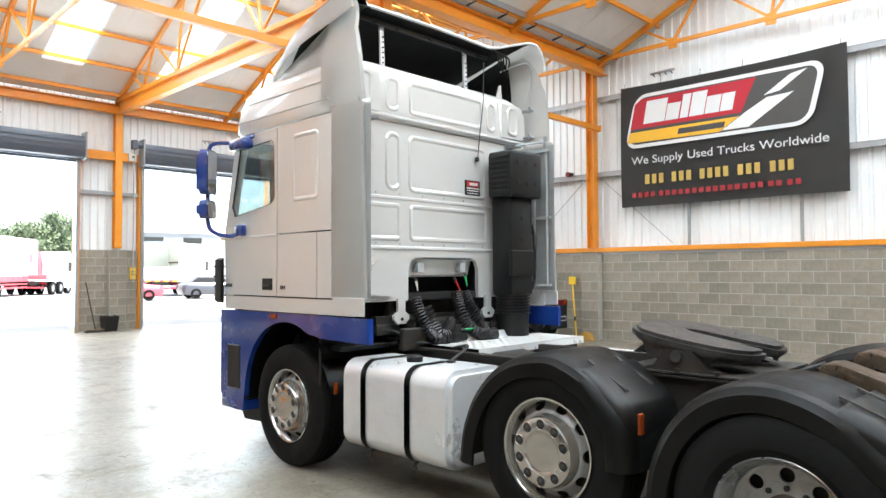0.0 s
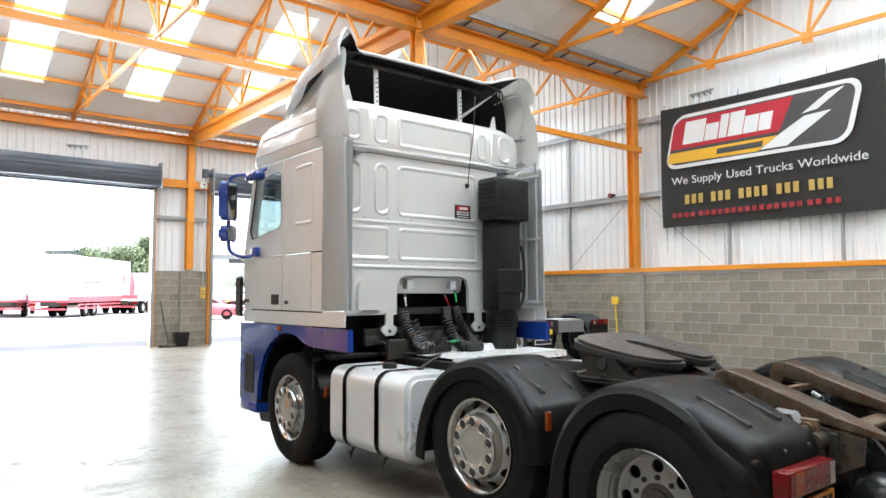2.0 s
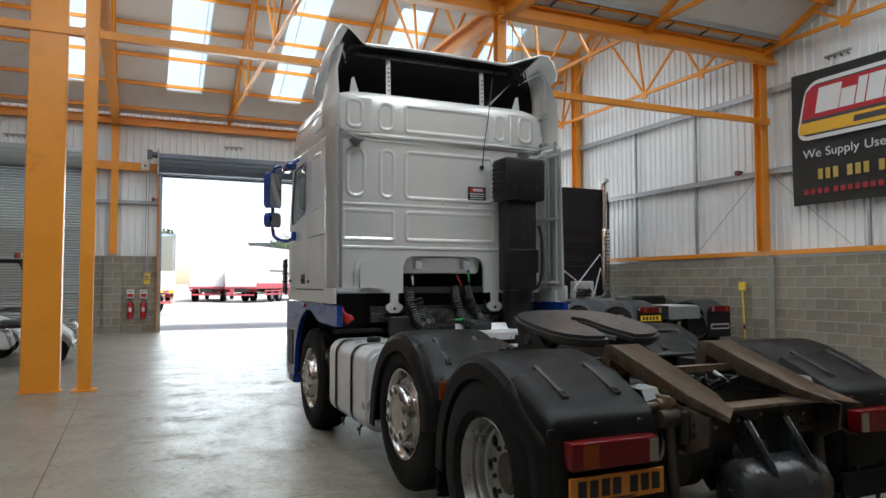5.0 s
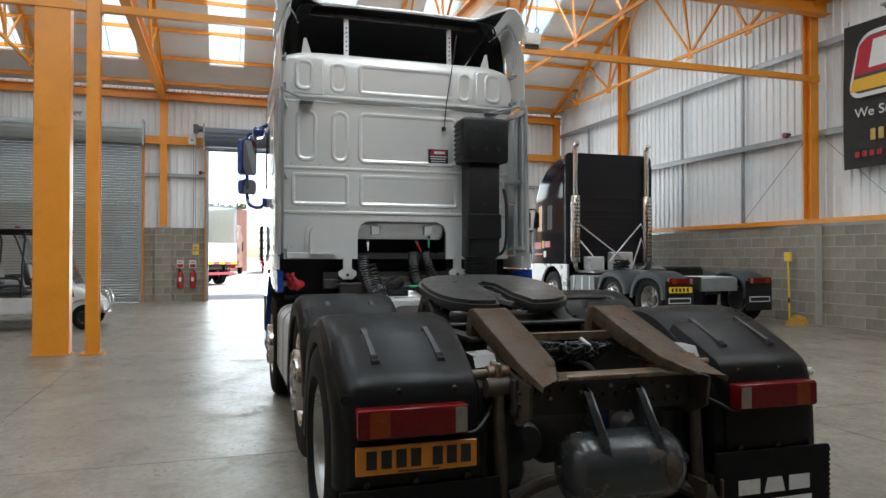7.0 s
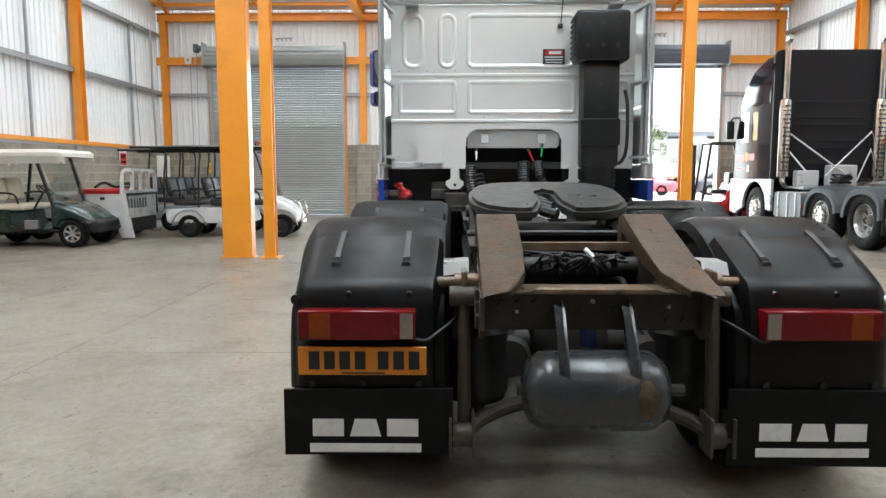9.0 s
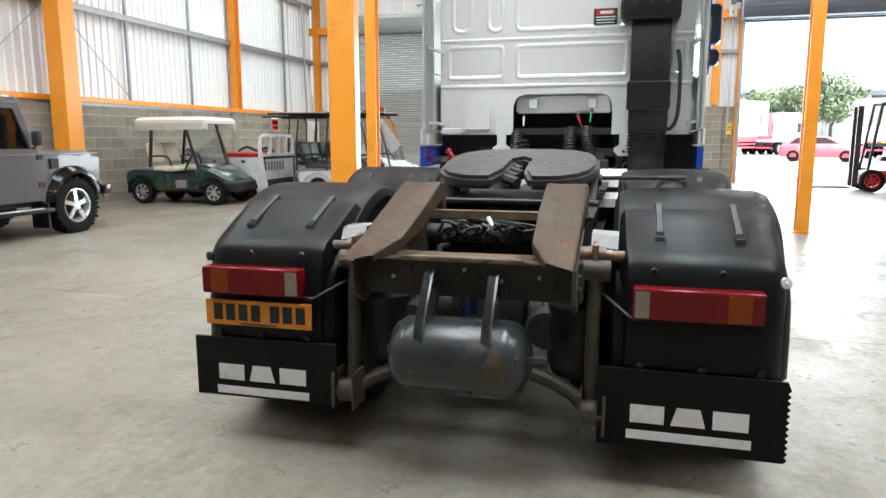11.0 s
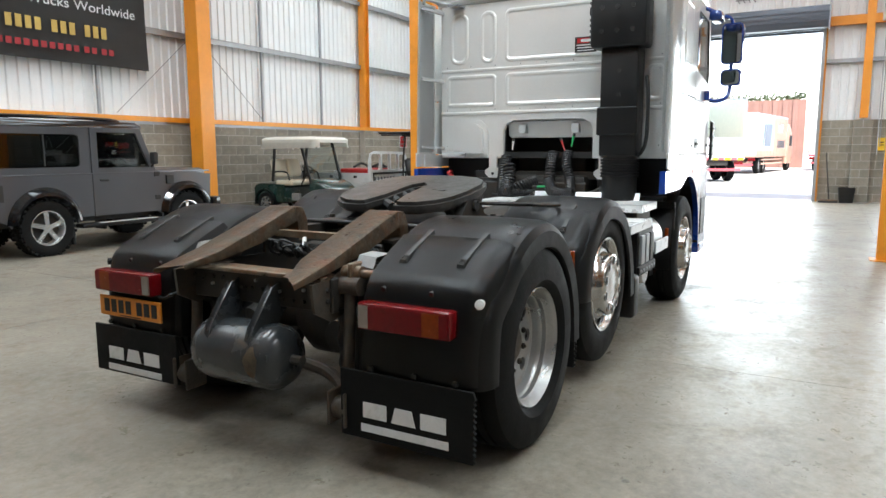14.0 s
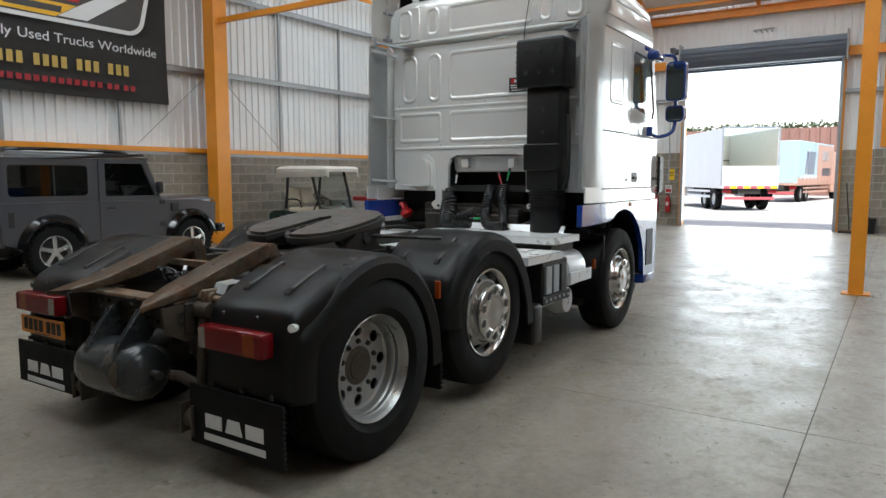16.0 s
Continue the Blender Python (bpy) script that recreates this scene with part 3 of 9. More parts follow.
# roller doors
def roller_door(name, a, b, closed):
    d = thing(name, pose(X_FRONT + 0.2, (a + b) / 2, 0), "closed pale grey steel roller shutter door" if closed else "raised dark grey steel roller shutter door", "roller door", "roller doors", "structure")
    h = (b - a) / 2 + 0.1
    bm = B()
    prism(bm, [(-0.02, 4.72), (0.3, 4.72), (0.34, 4.79), (0.34, 5.2), (0.28, 5.3), (-0.02, 5.3)], "y", -h, h)
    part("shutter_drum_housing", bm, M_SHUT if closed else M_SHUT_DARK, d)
    for k in range(3):
        bm = B()
        beam(bm, (0.355, -h, 4.9 + 0.12 * k), (0.355, h, 4.9 + 0.12 * k), 0.02, 0.018)
        part("rib", bm, M_SHUT if closed else M_SHUT_DARK, d)
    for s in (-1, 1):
        bm = B()
        box(bm, -0.02, 0.36, s * h - 0.02, s * h + 0.02, 4.66, 5.42)
        part("end_plate", bm, M_GALV, d)
    bm = B()
    cyl(bm, (0.2, -h - 0.02, 5.25), (0.2, -h - 0.22, 5.25), 0.09, 14)
    box(bm, 0.12, 0.3, -h - 0.3, -h - 0.16, 5.12, 5.38, 0.01)
    part("motor", bm, M_SHUT_DARK, d, "black drive motor at the drum's end")
    bm = B()
    tube(bm, [(0.2, -h - 0.22, 5.2), (0.22, -h - 0.24, 3.5), (0.2, -h - 0.23, 1.3)], 0.012, 5)
    part("hand_chain", bm, M_GALV, d, "hanging steel hand chain")
    z0 = 0.02 if closed else 4.62
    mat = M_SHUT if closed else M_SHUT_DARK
    n = int((4.84 - z0) / 0.075)
    bm = B()
    prism(bm, [(-0.005, 0.0), (0.012, 0.008), (0.024, 0.03), (0.02, 0.06), (0.0, 0.072), (-0.012, 0.06)], "y", -h + 0.08, h - 0.08)
    first = part("slat", bm, mat, d)
    first.location = (-0.02, 0, z0)
    for k in range(1, n):
        o = new("slat", first.data)
        o.parent = d
        o.location = (-0.02, 0, z0 + 0.075 * k)
    return d


roller_door("door_1", *DOORS[0], True)
roller_door("door_2", *DOORS[1], False)
roller_door("door_3", *DOORS[2], False)

# ---- vehicle materials ----
M_SILVER = pbr("silver_grey_paint", (0.69, 0.688, 0.67), 0.31, metal=0.28, var=0.05, scale=1.2, coat=0.8, rvar=0.02)
M_SILVER_IN = pbr("dull_grey_moulding", (0.48, 0.49, 0.49), 0.55, var=0.1, scale=3)
M_BLUE = pbr("deep_blue_paint", (0.011, 0.042, 0.23), 0.24, var=0.1, scale=3, coat=1.0)
M_BLACKPL = pbr("black_plastic", (0.008, 0.008, 0.0085), 0.42, var=0.25, scale=6, bump=0.15, bscale=150, spec=0.35)
M_GUARD = pbr("worn_black_mudguard", (0.006, 0.006, 0.0064), 0.38, var=0.3, scale=5, bump=0.12, bscale=40, stain=(0.017, 0.016, 0.014), stain_amt=0.2, stain_scale=3.5, rvar=0.12, spec=0.5)
M_COVER = pbr("smooth_black_guard_cover", (0.008, 0.008, 0.0083), 0.33, var=0.3, scale=9, bump=0.06, bscale=50, rvar=0.04)
M_TYRE = pbr("tyre_rubber", (0.006, 0.006, 0.006), 0.7, var=0.3, scale=8, bump=0.25, bscale=60, stain=(0.016, 0.015, 0.013), stain_amt=0.12, spec=0.16)
M_RIM = pbr("grey_steel_rim", (0.34, 0.34, 0.33), 0.32, metal=0.75, var=0.12, scale=6, stain=(0.26, 0.25, 0.23), stain_amt=0.03, stain_scale=7)
# darker than the rim, so the dish's shade is in the colour
M_DISC = pbr("silver_painted_wheel_disc", (0.3, 0.3, 0.295), 0.38, metal=0.4, var=0.15, scale=8, stain=(0.12, 0.1, 0.08), stain_amt=0.2, stain_scale=9)
M_TRIM = pbr("polished_wheel_trim", (0.5, 0.49, 0.47), 0.14, metal=0.9, var=0.06, scale=10, rvar=0.06)
M_CHROME = pbr("chrome_trim", (0.72, 0.71, 0.68), 0.12, metal=1.0, var=0.05, scale=10, rvar=0.06)
M_CHASSIS = pbr("grimy_chassis_steel", (0.024, 0.021, 0.018), 0.58, metal=0.1, var=0.4, scale=7, bump=0.3, bscale=60, stain=(0.045, 0.028, 0.016), stain_amt=0.26, stain_scale=6)
M_RUST = pbr("rusty_ramp_steel", (0.15, 0.116, 0.08), 0.36, metal=0.3, var=0.65, scale=14, bump=0.7, bscale=60, stain=(0.21, 0.082, 0.03), stain_amt=0.42, stain_scale=9)
M_RUSTDARK = pbr("brown_grimy_steel", (0.055, 0.044, 0.034), 0.55, metal=0.1, var=0.5, scale=12, bump=0.5, bscale=50, stain=(0.085, 0.045, 0.022), stain_amt=0.25, stain_scale=8)
M_GREASE = pbr("greased_steel_plate", (0.07, 0.067, 0.064), 0.34, metal=0.5, var=0.45, scale=8, bump=0.3, bscale=30, stain=(0.022, 0.02, 0.018), stain_amt=0.28, stain_scale=6)
M_TANKGREY = pbr("grey_painted_tank", (0.031, 0.034, 0.036), 0.24, var=0.25, scale=5, bump=0.04, stain=(0.13, 0.085, 0.045), stain_amt=0.12, stain_scale=5)
M_ALU = pbr("brushed_aluminium", (0.72, 0.735, 0.75), 0.34, metal=0.45, var=0.08, scale=5, bump=0.05, bscale=60)
M_CHEQ = pbr("bright_chequer_plate", (0.74, 0.745, 0.74), 0.33, metal=0.35, var=0.1, scale=6)
M_RED = pbr("red_lens", (0.125, 0.004, 0.006), 0.18, var=0.25, scale=25, spec=0.3)
M_AMBER = pbr("amber_lens", (0.2, 0.032, 0.004), 0.2, var=0.2, scale=25, spec=0.3)
M_CLEARLENS = pbr("clear_lens", (0.2, 0.165, 0.14), 0.16, var=0.15, scale=25, coat=0.6)
M_PLATE = pbr("yellow_plate", (0.62, 0.21, 0.012), 0.35, var=0.08, scale=10)
M_PLATE_Y = pbr("bright_yellow", (0.8, 0.52, 0.02), 0.4, var=0.06)
M_BLACK = pbr("matt_black", (0.012, 0.012, 0.012), 0.6, var=0.2)
M_WHITE = pbr("white_print", (0.66, 0.66, 0.65), 0.45, var=0.1, scale=14, stain=(0.45, 0.44, 0.4), stain_amt=0.18, stain_scale=10)
M_REDPL = pbr("red_plastic", (0.40, 0.012, 0.014), 0.35, var=0.08)
M_GREENPL = pbr("green_plastic", (0.01, 0.32, 0.09), 0.35, var=0.08)
M_GLASS = glass("window_glass", (0.74, 0.78, 0.77), 0.05)
# face toned down so its colour stands in for a dark reflection
M_MIRROR = pbr("mirror_face", (0.4, 0.42, 0.45), 0.03, metal=1.0, var=0.01, rvar=0.01)
M_RUBBER = pbr("black_hose_rubber", (0.016, 0.016, 0.017), 0.36, var=0.2, scale=20)
M_STRAP = pbr("dull_strap_steel", (0.055, 0.055, 0.054), 0.5, metal=0.5, var=0.3, scale=20)
M_TRIM_IN = pbr("dark_cab_lining", (0.06, 0.062, 0.065), 0.8, var=0.15)


def plate(bm, outer, holes, axis, at, thick):
    """A flat plate with openings, standing across an axis, from at to at + thick."""
    def place(u, v):
        return Vector((at, u, v)) if axis == "x" else Vector((u, at, v)) if axis == "y" else Vector((u, v, at))
    edges = []
    for loop in (outer, *holes):
        vs = [bm.verts.new(place(u, v)) for u, v in loop]
        edges += [bm.edges.new((vs[i], vs[(i + 1) % len(vs)])) for i in range(len(vs))]
    r = bmesh.ops.triangle_fill(bm, use_beauty=True, use_dissolve=False, edges=edges)
    fs = [f for f in r["geom"] if isinstance(f, bmesh.types.BMFace)]
    e = bmesh.ops.extrude_face_region(bm, geom=fs)
    d = Vector([thick if axis == k else 0 for k in "xyz"])
    for v in e["geom"]:
        if isinstance(v, bmesh.types.BMVert):
            v.co += d
    bmesh.ops.recalc_face_normals(bm, faces=bm.faces)


def circle(cu, cv, r, n=16):
    return [(cu + r * math.cos(2 * math.pi * k / n), cv + r * math.sin(2 * math.pi * k / n)) for k in range(n)]


def pressed(bm, axis, at, u0, u1, v0, v1, r, out, depth=0.02, ins=0.034):
    """A pressed panel: a raised bead with a field a little lower; out: +1 or -1 along the axis."""
    def place(u, v, d):
        w = at + out * d
        return Vector((w, u, v)) if axis == "x" else Vector((u, w, v))
    rings = []
    for k, d in ((0.0, 0.0), (ins * 0.45, depth), (ins, depth), (ins * 1.5, depth * 0.35)):
        rings.append([place(u, v, d) for u, v in rrect(u0 + k, u1 - k, v0 + k, v1 - k, max(0.012, r - k))])
    R = [[bm.verts.new(p) for p in s] for s in rings]
    fs = []
    n = len(R[0])
    for a, b in zip(R, R[1:]):
        for i in range(n):
            j = (i + 1) % n
            fs.append(bm.faces.new((a[i], a[j], b[j], b[i])))
    fs.append(bm.faces.new(R[-1]))
    bmesh.ops.recalc_face_normals(bm, faces=fs)


# ---- wheels ----
def tyre_profile(r, w, rim):
    h = w / 2
    return [(rim, -h * 0.72), (rim + 0.03, -h * 0.92), (r - 0.16, -h), (r - 0.05, -h * 0.96), (r - 0.012, -h * 0.82),
            (r, -h * 0.62), (r, -h * 0.40), (r - 0.014, -h * 0.385), (r - 0.014, -h * 0.31), (r, -h * 0.30),
            (r, -h * 0.05), (r - 0.014, -h * 0.04), (r - 0.014, h * 0.04), (r, h * 0.05),
            (r, h * 0.30), (r - 0.014, h * 0.31), (r - 0.014, h * 0.385), (r, h * 0.40), (r, h * 0.62),
            (r - 0.012, h * 0.82), (r - 0.05, h * 0.96), (r - 0.16, h), (rim + 0.03, h * 0.92), (rim, h * 0.72)]


def truck_wheel(parent, x, y, s, kind, r=0.5, w=0.3, lift=0.0):
    """A wheel under parent: s is +1 on the left, -1 on the right; kind: 'trim', 'dish' or 'plain'."""
    bm = B()
    lathe(bm, tyre_profile(r, w, 0.283 if kind == "dish" else 0.285), (0, 0, 0), "y", 56)
    wheel = part("wheel", B(), M_TYRE, parent)
    wheel.matrix_basis = pose(x, y, r + lift, 0, 0, 0 if s > 0 else 180)
    part("tyre", bm, M_TYRE, wheel)
    h = w / 2
    bm = B()
    mat = M_RIM
    if kind == "dish":
        lathe(bm, [(0.285, -h * 0.7), (0.272, -h * 0.5), (0.264, 0.0), (0.270, h * 0.5), (0.280, h * 0.66), (0.288, h * 0.72), (0.292, h * 0.8), (0.286, h * 0.83), (0.278, h * 0.74), (0.27, h * 0.68), (0.266, h * 0.56), (0.258, h * 0.5), (0.256, h * 0.36), (0.248, h * 0.3), (0.246, 0.03), (0.241, 0.008), (0.23, 0.001)], (0, 0, 0), "y", 56)
        part("rim", bm, mat, wheel)
        bm = B()
        plate(bm, circle(0, 0, 0.236, 40), [circle(0.192 * math.cos(a), 0.192 * math.sin(a), 0.034, 16) for a in (2 * math.pi * k / 8 for k in range(8))], "y", -0.014, 0.014)
        part("wheel_disc", bm, M_DISC, wheel)
        bm = B()
        cyl(bm, (0, -0.12, 0), (0, -0.07, 0), 0.225, 30)
        part("brake_drum", bm, M_BLACK, wheel)
        bm = B()
        lathe(bm, [(0.108, -0.02), (0.105, 0.002), (0.095, 0.007), (0.08, 0.01), (0.074, 0.02), (0.05, 0.025), (0.0, 0.026)], (0, 0, 0), "y", 28)
        part("hub", bm, M_RUSTDARK, wheel, "rusty dark drive hub")
        for k in range(10):
            a = 2 * math.pi * (k + 0.5) / 10
            bm = B()
            c = Vector((0.134 * math.cos(a), 0, 0.134 * math.sin(a)))
            cyl(bm, c + Vector((0, -0.006, 0)), c + Vector((0, 0.012, 0)), 0.0145, 6)
            cyl(bm, c + Vector((0, 0.012, 0)), c + Vector((0, 0.02, 0)), 0.008, 8)
            part("wheel_nut", bm, M_CHASSIS, wheel)
    else:
        lathe(bm, [(0.286, -h * 0.7), (0.27, 0.0), (0.278, h * 0.6), (0.296, h * 0.80), (0.303, h * 0.9), (0.3, h * 0.95), (0.288, h * 0.93), (0.272, h * 0.80), (0.262, h * 0.6), (0.262, 0.02)], (0, 0, 0), "y", 48)
        part("rim", bm, M_TRIM if kind == "trim" else mat, wheel)
        bm = B()
        face_y = h * 0.42
        n_h = 10
        plate(bm, circle(0, 0, 0.272, 40), [[(0.243 * math.cos(a) + 0.02 * math.cos(b) * math.cos(a) - 0.036 * math.sin(b) * math.sin(a), 0.243 * math.sin(a) + 0.02 * math.cos(b) * math.sin(a) + 0.036 * math.sin(b) * math.cos(a)) for b in (2 * math.pi * j / 14 for j in range(14))] for a in (2 * math.pi * k / n_h for k in range(n_h))], "y", face_y - 0.02, 0.008)
        for v in bm.verts:
            v.co.y += (0.272 - math.hypot(v.co.x, v.co.z)) * 1.3
        part("wheel_disc", bm, M_DISC, wheel, "silver-grey conical wheel disc")
        bm = B()
        cyl(bm, (0, face_y - 0.1, 0), (0, face_y - 0.02, 0), 0.26, 30)
        part("brake_drum", bm, M_BLACK, wheel)
        bm = B()
        lathe(bm, [(0.222, face_y + 0.02), (0.208, face_y + 0.06), (0.2, face_y + 0.075), (0.199, face_y + 0.1), (0.193, face_y + 0.116), (0.182, face_y + 0.122), (0.122, face_y + 0.123), (0.112, face_y + 0.116), (0.1, face_y + 0.114), (0.06, face_y + 0.119), (0.0, face_y + 0.121)], (0, 0, 0), "y", 36)
        part("wheel_trim", bm, M_TRIM, wheel, "domed chrome wheel trim")
        for k in range(10):
            a = 2 * math.pi * (k + 0.5) / 10
            c = Vector((0.157 * math.cos(a), 0, 0.157 * math.sin(a)))
            bm = B()
            lathe(bm, [(0.031, face_y + 0.11), (0.0305, face_y + 0.1245), (0.0285, face_y + 0.1265), (0.0265, face_y + 0.1245)], c, "y", 16)
            part("nut_ring", bm, M_TRIM, wheel)
            bm = B()
            lathe(bm, [(0.027, face_y + 0.12), (0.027, face_y + 0.1250), (0.0, face_y + 0.1252)], c, "y", 14)
            part("nut_recess", bm, M_BLACK, wheel)
            bm = B()
            lathe(bm, [(0.0135, face_y + 0.11), (0.0135, face_y + 0.127), (0.009, face_y + 0.13), (0.0, face_y + 0.131)], c, "y", 6)
            part("nut_cap", bm, M_STRAP, wheel)
    return wheel


def guard_rows(profile, y0, y1, s, chamfer=0.085, fade=None):
    """Rows of a mudguard: profile of (x, z), walked so that the outside lies on the left hand; y0 inner, y1 outer.
    The outer edge is a flat chamfer with a short lip, which fades to a round edge behind fade."""
    rows = []
    n = len(profile)
    for i, (x, z) in enumerate(profile):
        a, b = profile[max(i - 1, 0)], profile[min(i + 1, n - 1)]
        d = Vector((b[0] - a[0], b[1] - a[1])).normalized()
        nx, nz = d.y, -d.x
        c = chamfer if fade is None or x > fade else chamfer * max(0.45, 1 - (fade - x) * 3)
        f = 0.0 if fade is None or x > fade else min(1.0, (fade - x) * 6)
        row = []
        for (y, k), (yr, kr) in zip(((0.016, c + 0.05), (0.001, c + 0.045), (0.0, c * 0.6), (0.008, c * 0.48), (0.022, c * 0.2), (0.045, 0.006), (0.075, 0.0)),
                                    ((0.016, 0.16), (0.001, 0.15), (0.0, 0.1), (0.008, 0.065), (0.03, 0.032), (0.06, 0.012), (0.1, 0.004))):
            d = k + (kr - k) * f
            row.append(Vector((x - nx * d, s * (y1 - y - (yr - y) * f), z - nz * d)))
        for y, k in (((y0 + y1) / 2, -0.006), (y0 + 0.07, 0.0), (y0 + 0.02, 0.02), (y0, 0.06)):
            row.append(Vector((x - nx * k, s * y, z - nz * k)))
        rows.append(row)
    return rows


def mudguard(parent, profile, y0, y1, s, straps=(), mat=None, panel=None):
    """A moulded guard; panel: profile of the flat cover clipped over its rear slope; straps: places across it."""
    bm = B()
    P = [(v.x, v.z) for v in curve([(x, 0, z) for x, z in profile], 4)]
    sheet(bm, guard_rows(P, y0, y1, s, fade=panel[0][0] if panel else None), 0.012)
    g = part("mudguard", bm, mat or M_GUARD, parent, deg=30)
    if panel:
        bm = B()
        rows = []
        for k, (x, z) in enumerate(panel):
            a, b = panel[max(k - 1, 0)], panel[min(k + 1, len(panel) - 1)]
            d = Vector((b[0] - a[0], b[1] - a[1])).normalized()
            nx, nz = -d.y, d.x
            if nx > 0:
                nx, nz = -nx, -nz
            w = min(1.0, k / 3)
            ya, yb = y0 + 0.045 + 0.02 * w, y1 - 0.075 - 0.012 * w
            rows.append([Vector((x - nx * h, s * y, z - nz * h)) for y, h in ((ya - 0.03, 0.06), (ya, 0.004), (ya + 0.02, 0.0), ((ya + yb) / 2, -0.003), (yb - 0.03, 0.0), (yb, 0.005), (yb + 0.022, 0.014), (yb + 0.044, 0.034), (yb + 0.056, 0.06), (yb + 0.06, 0.1))])
        sheet(bm, rows, 0.008 if s < 0 else -0.008)
        part("guard_cover", bm, mat or M_COVER, g, "black moulded cover over the rear of the guard", deg=45)
    for (xa, za, xb, zb, y) in straps:
        bm = B()
        loft(bm, [[Vector((xa + (xb - xa) * t, s * (y + v * w), za + (zb - za) * t + u)) for v, u in ((-1, -0.006), (1, -0.006), (0.8, 0.012), (-0.8, 0.012))] for t, w in ((0.0, 0.017), (0.25, 0.0125), (0.75, 0.0135), (1.0, 0.02))])
        for k in range(6):
            t = 0.86 + 0.022 * k
            c = Vector((xa + (xb - xa) * t, s * y, za + (zb - za) * t + 0.0105))
            box(bm, c.x - 0.0015, c.x + 0.0015, c.y - 0.0155, c.y + 0.0155, c.z - 0.006, c.z + 0.003)
        part("strap", bm, M_STRAP, g, "ribbed rubber holding strap")
    return g


def brand_bars(parent, w, h, m, mat, slots=3):
    """A row of plain slanted blocks over a bar."""
    g = w / slots
    for k in range(slots):
        bm = B()
        a = -w / 2 + k * g + 0.012
        b = a + g - 0.024
        sh = (0.0, 0.02, 0.0)[k % 3]
        prism(bm, [(a, 0.33 * h + h * 0.15), (b, 0.33 * h + h * 0.15), (b - sh, h), (a + sh, h)], "x", -0.001, 0.001)
        part("block_mark", bm, mat, parent, m=m)
    bm = B()
    prism(bm, [(-w / 2, 0), (w / 2, 0), (w / 2, h * 0.26), (-w / 2, h * 0.26)], "x", -0.001, 0.001)
    part("bar_mark", bm, mat, parent, m=m)


def lamp_cluster(parent, s, x, z0, z1, ya, yb):
    """Rear lamp from ya (inner) to yb (outer)."""
    lamp = part("rear_lamp", B(), M_BLACKPL, parent)
    bm = B()
    box(bm, x - 0.045, x + 0.03, min(s * ya, s * yb), max(s * ya, s * yb), z0, z1, 0.008, 2)
    part("housing", bm, M_RED, lamp)
    L = yb - ya
    for name, u, v, mat in (("reversing_lens", 0.02, 0.13, M_CLEARLENS), ("brake_lens", 0.131, 0.44, M_RED), ("tail_lens", 0.441, 0.72, M_RED), ("indicator_lens", 0.721, 0.9, M_AMBER), ("side_lens", 0.901, 0.985, M_RED)):
        bm = B()
        a, b = s * (ya + u * L), s * (ya + v * L)
        box(bm, x - 0.052, x - 0.04, min(a, b), max(a, b), z0 + 0.009, z1 - 0.009)
        part(name, bm, mat, lamp)
    return lamp


# ---- the silver tractor unit ----
truck = thing("tractor_truck", pose(-0.44, 4.37, 0, 0, 0, 180), "silver and blue three-axle truck tractor unit with a high-roof sleeper cab", "truck")
T = truck

# chassis
for s in (-1, 1):
    bm = B()
    prism(bm, [(s * 0.40, 0.72), (s * 0.47, 0.72), (s * 0.47, 0.735), (s * 0.415, 0.735), (s * 0.415, 0.965), (s * 0.47, 0.965), (s * 0.47, 0.98), (s * 0.40, 0.98)], "x", 0.5, 5.2)
    part("chassis_rail", bm, M_CHASSIS, T)
    bm = B()
    prism(bm, [(s * 0.40, 0.70), (s * 0.46, 0.70), (s * 0.46, 0.712), (s * 0.412, 0.712), (s * 0.412, 0.86), (s * 0.40, 0.86)], "x", 0.07, 0.5)
    part("rail_end", bm, M_CHASSIS, T)
for x, z0, z1 in ((0.9, 0.74, 0.93), (1.3, 0.76, 0.9), (2.3, 0.74, 0.95), (3.2, 0.72, 0.95)):
    bm = B()
    cyl(bm, (x, -0.41, (z0 + z1) / 2), (x, 0.41, (z0 + z1) / 2), 0.05, 12)
    part("cross_tube", bm, M_CHASSIS, T)
bm = B()
box(bm, 0.02, 0.07, -0.46, 0.46, 0.70, 0.86, 0.006)
rc = part("rear_crossmember", bm, M_CHASSIS, T, "rust-stained rear cross member with bolt heads")
bm = B()
box(bm, -0.025, 0.1, -0.43, 0.43, 0.85, 0.87, 0.006, 2)
part("top_flange", bm, M_RUST, rc, "worn rusty upper flange")
for s in (-1, 1):
    bm = B()
    sheet(bm, [[Vector((-0.07, s * 0.25, 0.868)), Vector((-0.075, s * 0.36, 0.86)), Vector((-0.06, s * 0.44, 0.85))], [Vector((0.05, s * 0.2, 0.874)), Vector((0.05, s * 0.34, 0.874)), Vector((0.05, s * 0.45, 0.868))]], 0.008)
    part("corner_plate", bm, M_RUST, rc)
for k in range(11):
    bm = B()
    y = -0.37 + 0.074 * k
    cyl(bm, (0.008, y, 0.795 + 0.02 * ((k * 7) % 3 - 1)), (0.022, y, 0.795 + 0.02 * ((k * 7) % 3 - 1)), 0.0085, 8)
    part("hole_plug", bm, M_GALV if k % 2 else M_BLACK, rc)
for k in range(14):
    bm = B()
    y = -0.42 + 0.84 * ((k * 5) % 14) / 13
    z = 0.74 + 0.035 * (k % 3)
    cyl(bm, (0.005, y, z), (0.025, y, z), 0.011, 6)
    part("bolt", bm, M_CHASSIS, T)
